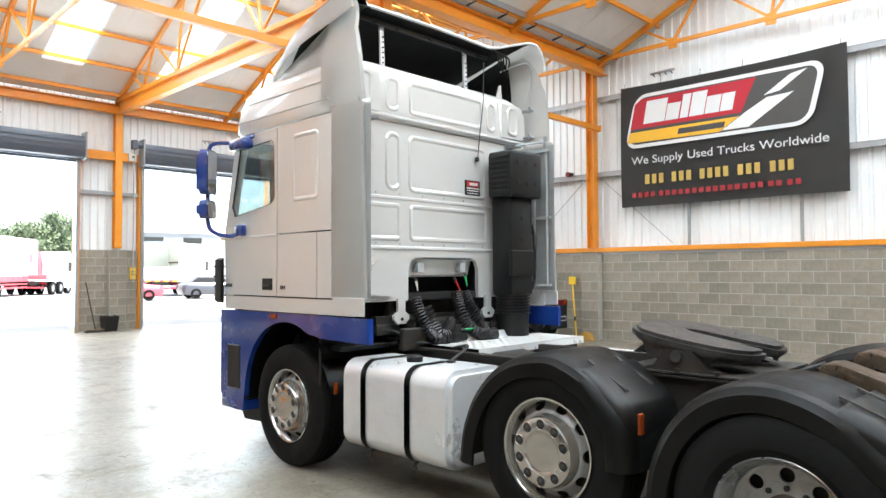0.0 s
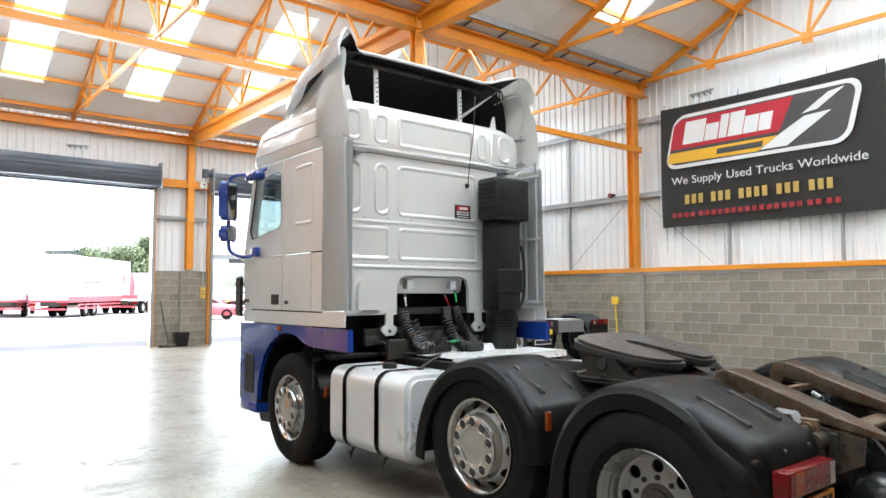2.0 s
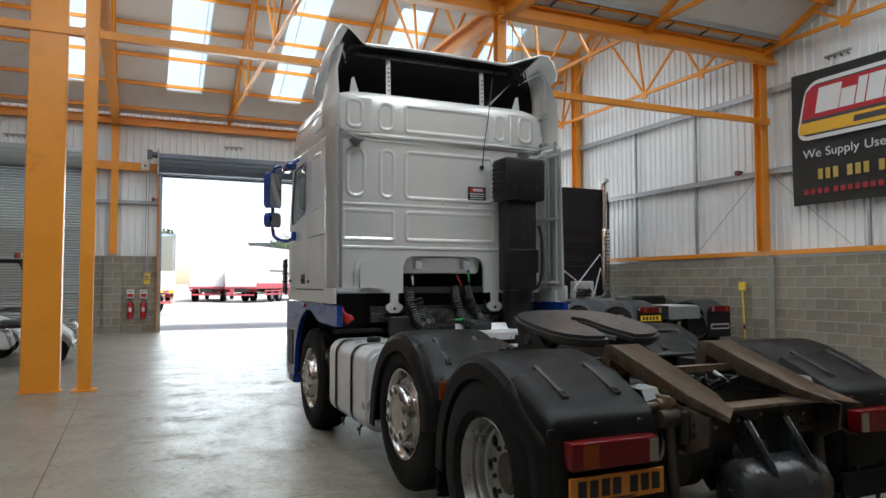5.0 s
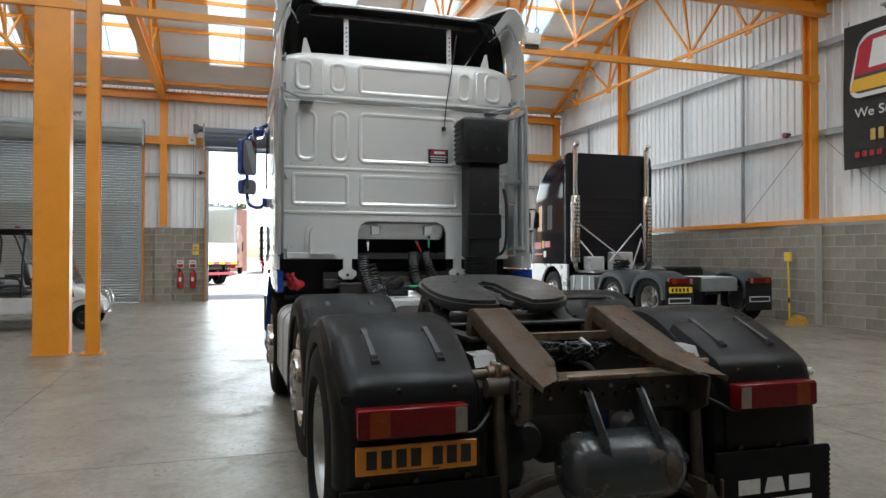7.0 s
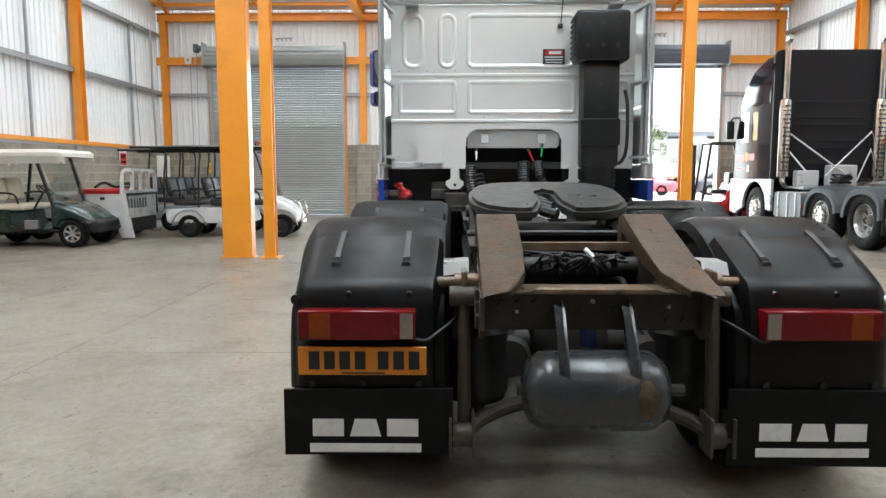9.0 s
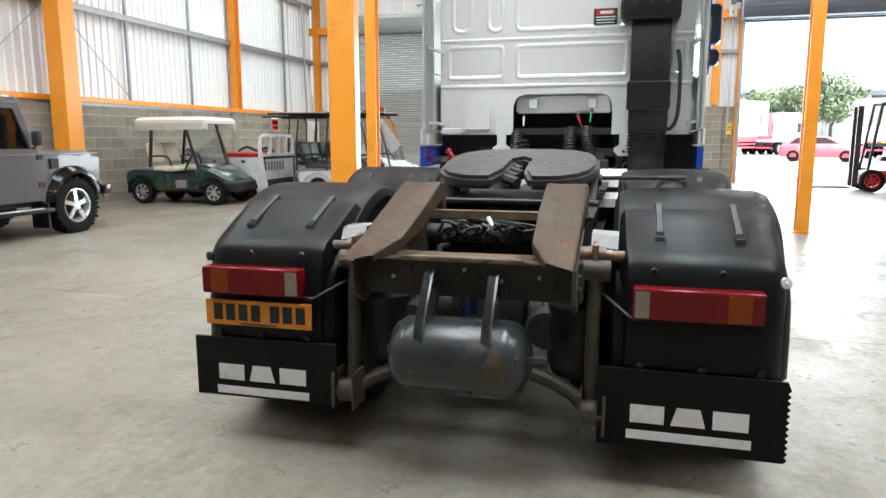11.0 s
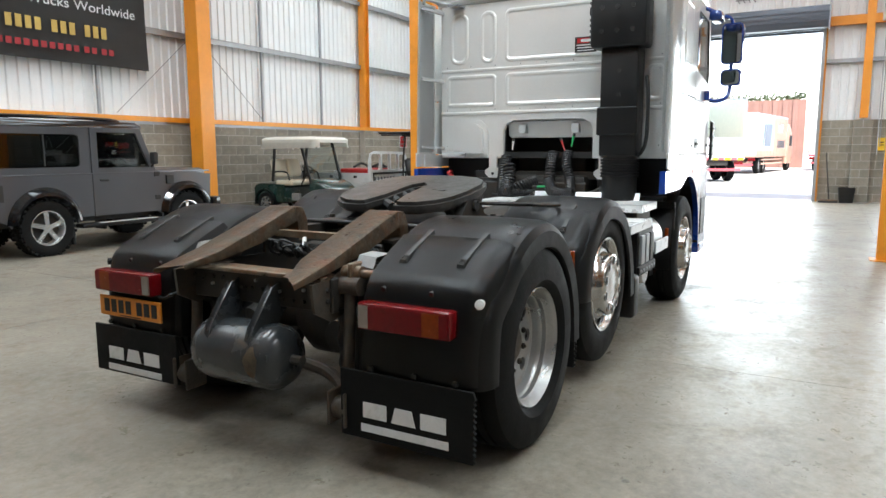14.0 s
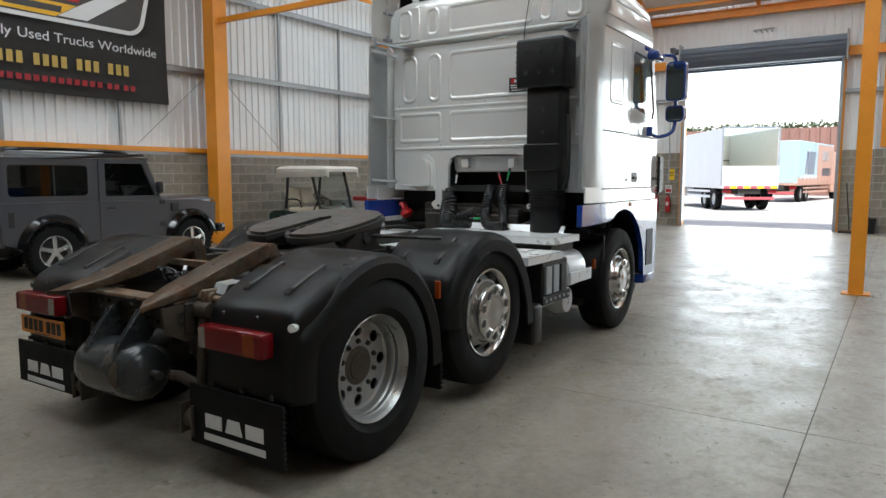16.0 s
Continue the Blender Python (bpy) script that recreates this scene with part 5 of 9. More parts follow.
# deck plates behind the cab
def chequer(parent, x0, x1, y0, y1, z):
    bm = B()
    box(bm, x0, x1, y0, y1, z - 0.004, z, 0.0)
    box(bm, x0, x0 + 0.004, y0, y1, z - 0.06, z)
    box(bm, x0, x1, y0, y0 + 0.004, z - 0.06, z)
    d = part("deck_plate", bm, M_CHEQ, parent, "bright chequered aluminium deck plate")
    verts, faces = [], []
    nx, ny = int((x1 - x0) / 0.045), int((y1 - y0) / 0.045)
    for i in range(nx):
        for j in range(ny):
            c = Vector((x0 + 0.03 + i * 0.045, y0 + 0.03 + j * 0.045, z))
            u = Vector((0.016, 0.008, 0)) if (i + j) % 2 else Vector((0.016, -0.008, 0))
            w = Vector((-u.y, u.x, 0)) * 0.3
            n = len(verts)
            verts += [c - u, c - w, c + u, c + w, c + Vector((0, 0, 0.004))]
            faces += [(n, n + 1, n + 4), (n + 1, n + 2, n + 4), (n + 2, n + 3, n + 4), (n + 3, n, n + 4)]
    me = bpy.data.meshes.new("tread_pattern")
    me.from_pydata(verts, [], faces)
    me.materials.append(M_CHEQ)
    o = new("tread_pattern", me)
    o.parent = d
    o["kind"] = "stuff"
    return d


chequer(T, 2.45, 3.08, -1.18, 0.42, 0.90)
dk = chequer(T, 3.1, 3.62, -1.1, 0.36, 1.0)
bm = B()
prism(bm, [(3.62, 1.0), (3.66, 1.06), (3.65, 1.06), (3.61, 1.0)], "y", -0.95, 0.36)
part("kick_plate", bm, M_ALU, dk)
bm = B()
box(bm, 3.14, 3.6, -1.05, 0.3, 0.86, 0.985)
part("deck_frame", bm, M_CHASSIS, T)

# ---- cab ----
cab = part("cab_floor", B(), M_BLACK, T)
cab.name = "cab"
ZB = 1.27
# rear wall with its opening
bm = B()
opening = [(0.43, ZB + 0.08), (0.43, 1.62), (0.40, 1.69), (0.33, 1.725), (-0.36, 1.725), (-0.43, 1.69), (-0.46, 1.62), (-0.46, ZB + 0.08)]
outer = [(1.12, 1.36), (1.12, 2.84), (-1.12, 2.84), (-1.12, 1.36), (-0.6, 1.36), (-0.46, 1.36)] + opening[::-1][1:-1] + [(0.43, 1.36), (0.56, 1.36)]
plate(bm, outer, [], "x", 3.83, 0.04)
rear = part("rear_wall", bm, M_SILVER, cab)
PANELS = [(0.81, 1.02, 2.27, 2.77, 0.09), (0.51, 0.69, 2.27, 2.77, 0.085), (-0.58, 0.43, 2.27, 2.77, 0.07), (0.51, 1.06, 1.855, 2.175, 0.05), (-0.59, 0.42, 1.855, 2.175, 0.05), (-0.88, -0.67, 1.855, 2.175, 0.05), (-1.08, -0.93, 1.855, 2.175, 0.05)]
for u0, u1, v0, v1, r in PANELS:
    bm = B()
    pressed(bm, "x", 3.832, u0, u1, v0, v1, r, -1, 0.013, 0.03)
    part("pressed_panel", bm, M_SILVER, rear, deg=18)
for z, d in ((2.215, 0.012), (1.80, 0.016)):
    bm = B()
    prism(bm, [(3.834, z - 0.02), (3.834 - d, z - 0.008), (3.834 - d, z + 0.008), (3.834, z + 0.02)], "y", -1.12, 1.12)
    part("swage_line", bm, M_SILVER, rear)
bm = B()
prism(bm, [(0.59, 1.365), (0.93, 1.365), (0.93, 1.6), (0.91, 1.67), (0.86, 1.72), (0.80, 1.735), (0.72, 1.735), (0.66, 1.72), (0.61, 1.67), (0.59, 1.6)], "x", 3.77, 3.834)
bmesh.ops.bevel(bm, geom=[e for e in bm.edges if all(abs(v.co.x - 3.77) < 1e-4 for v in e.verts)], offset=0.045, segments=4, affect="EDGES")
part("bulge", bm, M_SILVER, rear)
for z in (2.215, 1.80, 1.44):
    for k in range(9):
        bm = B()
        y = -1.05 + 0.2625 * k
        if z < 1.5 and abs(y) < 0.55:
            continue
        cyl(bm, (3.826, y, z + 0.035), (3.832, y, z + 0.035), 0.0045, 8)
        part("rivet", bm, M_STRAP, rear)
bm = B()
box(bm, 3.8, 3.83, 0.83, 1.1, 1.37, 1.42, 0.004)
part("hinge_plate", bm, M_SILVER_IN, rear)
for y in (0.53, -0.57):
    bm = B()
    prism(bm, [(y - 0.04, 1.38), (y - 0.04, 1.27), (y - 0.085, 1.24), (y - 0.085, 1.21), (y - 0.045, 1.17), (y + 0.045, 1.17), (y + 0.085, 1.21), (y + 0.085, 1.24), (y + 0.04, 1.27), (y + 0.04, 1.38)], "x", 3.80, 3.826)
    lug = part("latch_bracket", bm, M_SILVER, cab, deg=15)
    bm = B()
    cyl(bm, (3.793, y, 1.21), (3.801, y, 1.21), 0.014, 12)
    part("hole", bm, M_BLACK, lug)
    bm = B()
    lathe(bm, [(0.07, 0.98), (0.075, 1.0), (0.06, 1.02), (0.075, 1.04), (0.06, 1.06), (0.075, 1.08), (0.06, 1.1), (0.075, 1.12), (0.05, 1.16)], (3.95, y, 0), "z", 16)
    part("cab_spring", bm, M_BLACKPL, T)
# recess behind the opening, engine top below
bm = B()
plate(bm, [(0.46, 1.15), (0.46, 1.76), (-0.5, 1.76), (-0.5, 1.15)], [], "x", 4.2, 0.02)
box(bm, 3.88, 4.2, -0.5, 0.46, 1.74, 1.76)
box(bm, 3.88, 4.2, 0.44, 0.46, 1.2, 1.74)
box(bm, 3.88, 4.2, -0.5, -0.48, 1.2, 1.74)
part("engine_tunnel", bm, M_BLACKPL, cab)
bm = B()
prism(bm, [(3.95, 1.55), (4.12, 1.6), (4.12, 1.74), (3.9, 1.73)], "y", -0.46, 0.43)
bmesh.ops.bevel(bm, geom=bm.edges[:], offset=0.02, segments=3, affect="EDGES")
part("heat_shield", bm, M_SILVER, cab)
for y in (0.25, -0.28):
    bm = B()
    prism(bm, [(3.86, 1.6), (3.86, 1.68), (3.9, 1.68), (3.93, 1.6)], "y", y - 0.035, y + 0.035)
    part("bracket", bm, M_SILVER_IN, cab)
bm = B()
box(bm, 3.75, 5.0, -0.42, 0.42, 0.98, 1.2, 0.04, 2)
box(bm, 4.0, 4.9, -0.36, 0.36, 1.18, 1.42, 0.05, 2)
cyl(bm, (3.72, 0.1, 1.12), (3.95, 0.1, 1.12), 0.07, 12)
part("engine", bm, M_CHASSIS, T)
# sump and gearbox bulk, added to darken the floor under the truck
bm = B()
box(bm, 3.85, 5.2, -0.38, 0.38, 0.34, 1.0, 0.05, 2)
part("engine_sump", bm, M_CHASSIS, T)
bm = B()
loft(bm, [[Vector((x, y, z)) for y, z in rrect(-w, w, 0.72 - h, 0.72 + h, 0.08, 3)] for x, w, h in ((3.85, 0.34, 0.3), (3.3, 0.28, 0.26), (2.7, 0.22, 0.2), (2.55, 0.12, 0.12))])
cyl(bm, (2.55, 0, 0.7), (0.8, 0, 0.56), 0.06, 12)
part("gearbox", bm, M_CHASSIS, T)
for s in (-1, 1):
    bm = B()
    prism(bm, [(0.2, 0.3), (1.5, 0.42), (1.5, 0.52), (0.9, 0.5), (0.2, 0.38)], "y", s * 0.46 - 0.05, s * 0.46 + 0.05)
    part("trailing_arm", bm, M_CHASSIS, T)
bm = B()
box(bm, 3.68, 3.74, -0.45, 0.62, 0.96, 1.14, 0.01)
part("rear_cab_crossbeam", bm, M_CHASSIS, T)
bm = B()
box(bm, 3.86, 5.5, -1.12, 1.12, 1.36, 1.42)
part("floor_pan", bm, M_BLACK, cab)

for s in (-1, 1):
    bm = B()
    box(bm, 4.05, 4.08, min(s * 0.5, s * 1.17), max(s * 0.5, s * 1.17), 0.62, 1.36, 0.01)
    box(bm, 4.08, 5.3, min(s * 0.5, s * 0.53), max(s * 0.5, s * 0.53), 0.5, 1.36)
    part("inner_wing", bm, M_BLACKPL, cab)
    bm = B()
    box(bm, 3.86, 4.06, min(s * 0.62, s * 1.1), max(s * 0.62, s * 1.1), 0.98, 1.02, 0.006)
    part("wing_shelf", bm, M_BLACKPL, cab)
# unseen tray added to stop door light running under the truck
bm = B()
prism(bm, [(5.5, 0.22), (5.56, 0.3), (5.56, 0.6), (5.3, 0.5), (3.9, 0.36), (3.9, 0.3)], "y", -1.0, 1.0)
part("blocking_undertray", bm, M_BLACKPL, cab)

# side panels
def side_plate(name, s, outer, holes, mat, y=1.2, t=0.03, parent=None, bev=0.006):
    bm = B()
    plate(bm, outer, holes, "y", s * y - (t if s > 0 else 0), t)
    return part(name, bm, mat, parent or cab)


WIN = [(5.34, 2.11), (5.39, 2.2), (5.25, 2.72), (4.72, 2.74), (4.68, 2.7), (4.67, 2.24), (4.72, 2.19)]
for s in (-1, 1):
    side_plate("sleeper_side", s, [(3.78, 1.93), (4.625, 1.93), (4.625, 2.835), (3.78, 2.835)], [], M_SILVER)
    side_plate("locker_door", s, [(4.06, 1.40), (4.625, 1.40), (4.625, 1.918), (4.06, 1.918)], [], M_SILVER)
    side_plate("lower_side", s, [(3.78, 1.40), (4.05, 1.40), (4.05, 1.918), (3.78, 1.918)], [], M_SILVER)
    side_plate("sill_panel", s, [(3.6, 1.27), (5.5, 1.27), (5.5, 1.388), (3.6, 1.388)], [], M_SILVER, y=1.203)
    door = side_plate("door", s, [(4.637, 1.40), (5.5, 1.40), (5.53, 1.95), (5.32, 2.835), (4.637, 2.835)], [WIN], M_SILVER)
    bm = B()
    pressed(bm, "y", s * 1.2, 4.03, 4.4, 2.18, 2.74, 0.05, s, 0.007, 0.026)
    part("side_pressing", bm, M_SILVER, cab, deg=14)
    bm = B()
    inner = [(u * 0.985 + 0.075, v * 0.985 + 0.037) for u, v in WIN]
    plate(bm, WIN, [inner], "y", s * 1.19, 0.012 * s)
    part("window_seal", bm, M_BLACKPL, door)
    bm = B()
    plate(bm, inner, [], "y", s * 1.188, 0.005 * s)
    gl = part("window_pane", bm, M_GLASS, door)
    gl.visible_shadow = False
    bm = B()
    box(bm, 4.70, 4.86, s * 1.2 - 0.004, s * 1.2 + 0.006, 1.45, 1.55, 0.004)
    hd = part("handle_recess", bm, M_BLACKPL, door)
    bm = B()
    box(bm, 4.72, 4.84, s * 1.21 - 0.008, s * 1.21 + 0.008, 1.48, 1.505, 0.005)
    part("door_handle", bm, M_CHASSIS, hd, "dark pull handle")
    for xa, xb, z in ((5.38, 5.52, 1.47), (4.5, 4.58, 1.46)):
        bm = B()
        for k in range(3):
            box(bm, xa + (xb - xa) * k / 3 + 0.006, xa + (xb - xa) * (k + 1) / 3 - 0.006, s * 1.2 - 0.002, s * 1.2 + 0.004, z, z + 0.03)
        part("badge_mark", bm, M_CHASSIS, door)
    # swage across door and locker
    bm = B()
    prism(bm, [(s * 1.199, 1.905), (s * 1.206, 1.918), (s * 1.199, 1.93)], "x", 4.637, 5.6)
    part("swage_line", bm, M_SILVER, door)
    # front corner, deflector and A pillar
    bm = B()
    rows = []
    for z, xf in ((1.27, 5.6), (1.9, 5.6), (2.3, 5.51), (2.835, 5.36)):
        rows.append([Vector((xf - 0.14 + 0.14 * math.sin(a), s * (1.05 + 0.15 * math.cos(a)), z)) for a in (radians(15 * k) for k in range(7))])
    sheet(bm, rows, 0.02)
    part("corner_panel", bm, M_SILVER, cab)
    bm = B()
    prism(bm, [(s * 1.22, 1.32), (s * 1.25, 1.34), (s * 1.25, 1.72), (s * 1.22, 1.74)], "x", 5.5, 5.62)
    for k in range(4):
        box(bm, 5.49, 5.63, s * 1.235 - 0.025, s * 1.235 + 0.025, 1.38 + 0.09 * k, 1.395 + 0.09 * k)
    part("air_deflector", bm, M_BLACKPL, cab)
    # blue lower skirt with the wheel arch
    arch = [(4.49 + 0.66 * math.cos(radians(a)), 0.53 + 0.66 * math.sin(radians(a))) for a in range(118, -1, -9)]
    outl = [(3.42, 1.26), (3.42, 1.075), (4.0, 1.085)] + arch[0:] + [(5.17, 0.42), (5.5, 0.40), (5.58, 0.5), (5.58, 1.26)]
    side_plate("blue_skirt", s, outl, [], M_BLUE, y=1.205, t=0.05)
    bm = B()
    P = [(4.49 + 0.67 * math.cos(radians(a)), 0.53 + 0.67 * math.sin(radians(a))) for a in range(-5, 150, 12)]
    sheet(bm, [[Vector((x, s * 0.8, z)), Vector((x, s * 1.2, z))] for x, z in P], 0.012)
    part("wheel_arch_liner", bm, M_BLACKPL, cab)
    bm = B()
    P2 = [(4.49 + 0.6 * math.cos(radians(a)), 0.5 + 0.6 * math.sin(radians(a))) for a in range(112, 195, 9)]
    sheet(bm, [[Vector((x, s * 0.82, z)), Vector((x, s * 1.17, z))] for x, z in P2], 0.02)
    part("rear_arch_guard", bm, M_GUARD, T)
    bm = B()
    box(bm, 3.87, 3.9, s * 1.14 - 0.015, s * 1.14 + 0.015, 0.66, 0.75, 0.005)
    part("side_marker", bm, M_AMBER, T)
    bm = B()
    box(bm, 4.62, 4.72, s * 1.2 - 0.01, s * 1.2 + 0.018, 1.21, 1.25, 0.006, 2)
    part("indicator_repeater", bm, M_AMBER, cab)
    # step well and bumper end
    bm = B()
    box(bm, 5.17, 5.57, min(s * 0.9, s * 1.21), max(s * 0.9, s * 1.21), 0.36, 0.46, 0.02, 2)
    part("bumper_end", bm, M_BLUE, cab)
    bm = B()
    box(bm, 5.22, 5.5, s * 1.08 - 0.1, s * 1.08 + 0.1, 0.46, 0.475)
    part("step_tread", bm, M_CHEQ, cab)
    bm = B()
    box(bm, 5.22, 5.45, min(s * 1.19, s * 1.212), max(s * 1.19, s * 1.212), 0.55, 0.95, 0.01)
    part("step_recess", bm, M_BLACKPL, cab)
    # side fairing: curved sheet from the cab corner backwards
    bm = B()
    rows = []
    for z, xe in ((1.40, 3.46), (1.6, 3.46), (2.2, 3.48), (2.8, 3.5), (2.872, 3.505)):
        rows.append([Vector((3.86, s * 1.204, z)), Vector((3.82, s * 1.209, z)), Vector((3.7, s * 1.212, z)), Vector((3.56, s * 1.209, z)), Vector((xe + 0.012, s * 1.2, z)), Vector((xe, s * 1.19, z)), Vector((xe + 0.004, s * 1.172, z))])
    sheet(bm, rows, 0.012 * s)
    fair = part("side_fairing", bm, M_SILVER, cab, "silver curved side air fairing", deg=25)
    bm = B()
    sheet(bm, [[Vector((3.84, s * 1.185, z)), Vector((3.6, s * 1.19, z)), Vector((3.45, s * 1.15, z))] for z in (1.42, 2.84)], 0.006)
    part("inner_skin", bm, M_SILVER_IN, fair)
    for z in (1.46, 2.12, 2.78):
        bm = B()
        beam(bm, (3.84, s * 1.1, z), (3.5, s * 1.16, z + 0.01), 0.03, 0.025)
        part("fairing_bracket", bm, M_SILVER_IN, fair)
    for x in ((3.55, 3.7) if s < 0 else ()):
        bm = B()
        cyl(bm, (x, s * 1.165, 1.45), (x, s * 1.165, 2.8), 0.012, 6)
        part("stiffening_rib", bm, M_SILVER_IN, fair)
    bm = B()
    cyl(bm, (3.8, s * 0.9, 2.83), (3.56, s * 1.16, 2.875), 0.011, 8)
    box(bm, 3.7, 3.83, s * 0.92 - 0.06, s * 0.92 + 0.06, 2.815, 2.83)
    cyl(bm, (3.56, s * 1.16, 2.83), (3.56, s * 1.16, 2.93), 0.016, 8)
    part("fairing_stay", bm, M_GALV, fair)
    bm = B()
    box(bm, 3.46, 3.84, s * 1.205 - 0.008, s * 1.205 + 0.008, 1.275, 1.41, 0.004)
    part("fairing_skirt", bm, M_SILVER, fair)

# front and roof
bm = B()
loft(bm, [[Vector((xf, y, z)) for y in (-1.06, -0.5, 0, 0.5, 1.06)] + [Vector((xf - 0.05, y, z)) for y in (1.06, 0.5, 0, -0.5, -1.06)] for z, xf in ((0.3, 5.56), (1.2, 5.6), (1.95, 5.59))])
part("front_panel", bm, M_SILVER, cab)
bm = B()
loft(bm, [[Vector((xf, y, z)) for y in (-1.06, 0, 1.06)] + [Vector((xf - 0.01, y, z)) for y in (1.06, 0, -1.06)] for z, xf in ((1.96, 5.58), (2.82, 5.34))])
ws = part("windscreen", bm, M_GLASS, cab)
ws.visible_shadow = False
bm = B()
prism(bm, [(5.0, 1.95), (5.2, 1.95), (5.52, 1.9), (5.52, 1.75), (5.0, 1.75)], "y", -1.1, 1.1)
part("dashboard", bm, M_TRIM_IN, cab)
for s in (-1, 1):
    bm = B()
    box(bm, 4.62, 4.78, s * 0.6 - 0.25, s * 0.6 + 0.25, 1.6, 2.3, 0.08, 3)
    box(bm, 4.66, 4.74, s * 0.6 - 0.14, s * 0.6 + 0.14, 2.3, 2.52, 0.05, 3)
    box(bm, 4.66, 5.15, s * 0.6 - 0.25, s * 0.6 + 0.25, 1.5, 1.7, 0.07, 3)
    part("cab_seat", bm, M_TRIM_IN, cab)
bm = B()
lathe(bm, [(0.22, 0.0), (0.235, 0.015), (0.22, 0.03), (0.205, 0.015)], (0, 0, 0), "z", 28, True)
box(bm, -0.21, 0.21, -0.03, 0.03, 0.005, 0.025)
part("steering_wheel", bm, M_BLACK, cab, m=pose(5.0, -0.6, 2.0, 0, 40, 0))


def roof_ring(z, xf, xr, w, r):
    return [Vector((x, y, z)) for x, y in rrect(xr, xf, -w, w, r, 5)]


bm = B()
loft(bm, [roof_ring(2.85, 5.34, 3.83, 1.2, 0.13), roof_ring(2.875, 5.37, 3.82, 1.208, 0.13), roof_ring(2.98, 5.37, 3.82, 1.206, 0.13), roof_ring(3.08, 5.33, 3.82, 1.20, 0.13), roof_ring(3.17, 5.26, 3.825, 1.188, 0.13), roof_ring(3.23, 5.15, 3.83, 1.165, 0.13), roof_ring(3.275, 4.98, 3.84, 1.12, 0.13), roof_ring(3.3, 4.7, 3.85, 1.04, 0.13), roof_ring(3.315, 4.45, 3.87, 0.92, 0.13)])
roof = part("high_roof", bm, M_SILVER, cab, "silver high roof shell", deg=60)
for u0, u1 in ((0.85, 1.03), (0.53, 0.70), (-0.52, 0.43), (-0.72, -0.57), (-1.03, -0.85)):
    bm = B()
    pressed(bm, "x", 3.793 if abs(u0 + u1) > 1.5 else 3.822, u0, u1, 2.93, 3.225, 0.07 if u1 - u0 < 0.5 else 0.05, -1, 0.012, 0.028)
    part("pressed_panel", bm, M_SILVER, roof, deg=18)
for s in (-1, 1):
    bm = B()
    prism(bm, [(s * 1.2, 2.943), (s * 1.216, 2.955), (s * 1.2, 2.967)], "x", 3.9, 5.26)
    part("roof_swage", bm, M_SILVER, roof)
    bm = B()
    prism(bm, [(s * 1.19, 3.09), (s * 1.207, 3.105), (s * 1.185, 3.12)], "x", 3.9, 5.1)
    part("roof_swage", bm, M_SILVER, roof)
for s in (-1, 1):
    bm = B()
    prism(bm, [(s * 0.745, 2.885), (s * 1.13, 2.885), (s * 1.165, 2.93), (s * 1.15, 3.16), (s * 1.09, 3.245), (s * 0.80, 3.262), (s * 0.755, 3.24)], "x", 3.795, 3.84)
    bmesh.ops.bevel(bm, geom=[e for e in bm.edges if all(abs(v.co.x - 3.795) < 1e-4 for v in e.verts)], offset=0.022, segments=3, affect="EDGES")
    part("corner_section", bm, M_SILVER, roof, deg=50)
bm = B()
prism(bm, [(3.815, 2.86), (3.79, 2.875), (3.79, 2.89), (3.815, 2.905)], "y", -1.15, 1.15)
part("roof_joint", bm, M_SILVER, roof)


# roof spoiler: hollow shell with raised rear corners
def ease(t):
    t = max(0.0, min(1.0, t))
    return t * t * (3 - 2 * t)


def spoiler_rows(inset):
    rows = []
    for k in range(13):
        t = k / 12
        x = 5.2 - 1.26 * t
        zt = 3.34 + 0.475 * math.sin(t * 1.3) / math.sin(1.3) - inset
        zl = 3.29 + 0.30 * t ** 1.15
        w = 0.95 + 0.255 * math.sin(min(1, t * 1.15) * 1.5708) - inset
        r = ease((t - 0.5) / 0.5)
        h = zt - zl
        row = [(x - 0.34 * r, w, zl), (x - 0.345 * r, w + 0.006, zl + 0.35 * h), (x - 0.33 * r, w - 0.035, zl + 0.78 * h + 0.02 * r), (x - 0.31 * r, w - 0.085, zt + 0.035 * r),
               (x - 0.27 * r, w - 0.14, zt + 0.05 * r), (x - 0.16 * r, w - 0.25, zt + 0.028 * r), (x - 0.06 * r, w - 0.34, zt + 0.006 * r), (x, w - 0.42, zt), (x, 0.42, zt + 0.008), (x, 0, zt + 0.012)]
        rows.append([Vector(p) for p in row] + [Vector((p[0], -p[1], p[2])) for p in row[-2::-1]])
    return rows


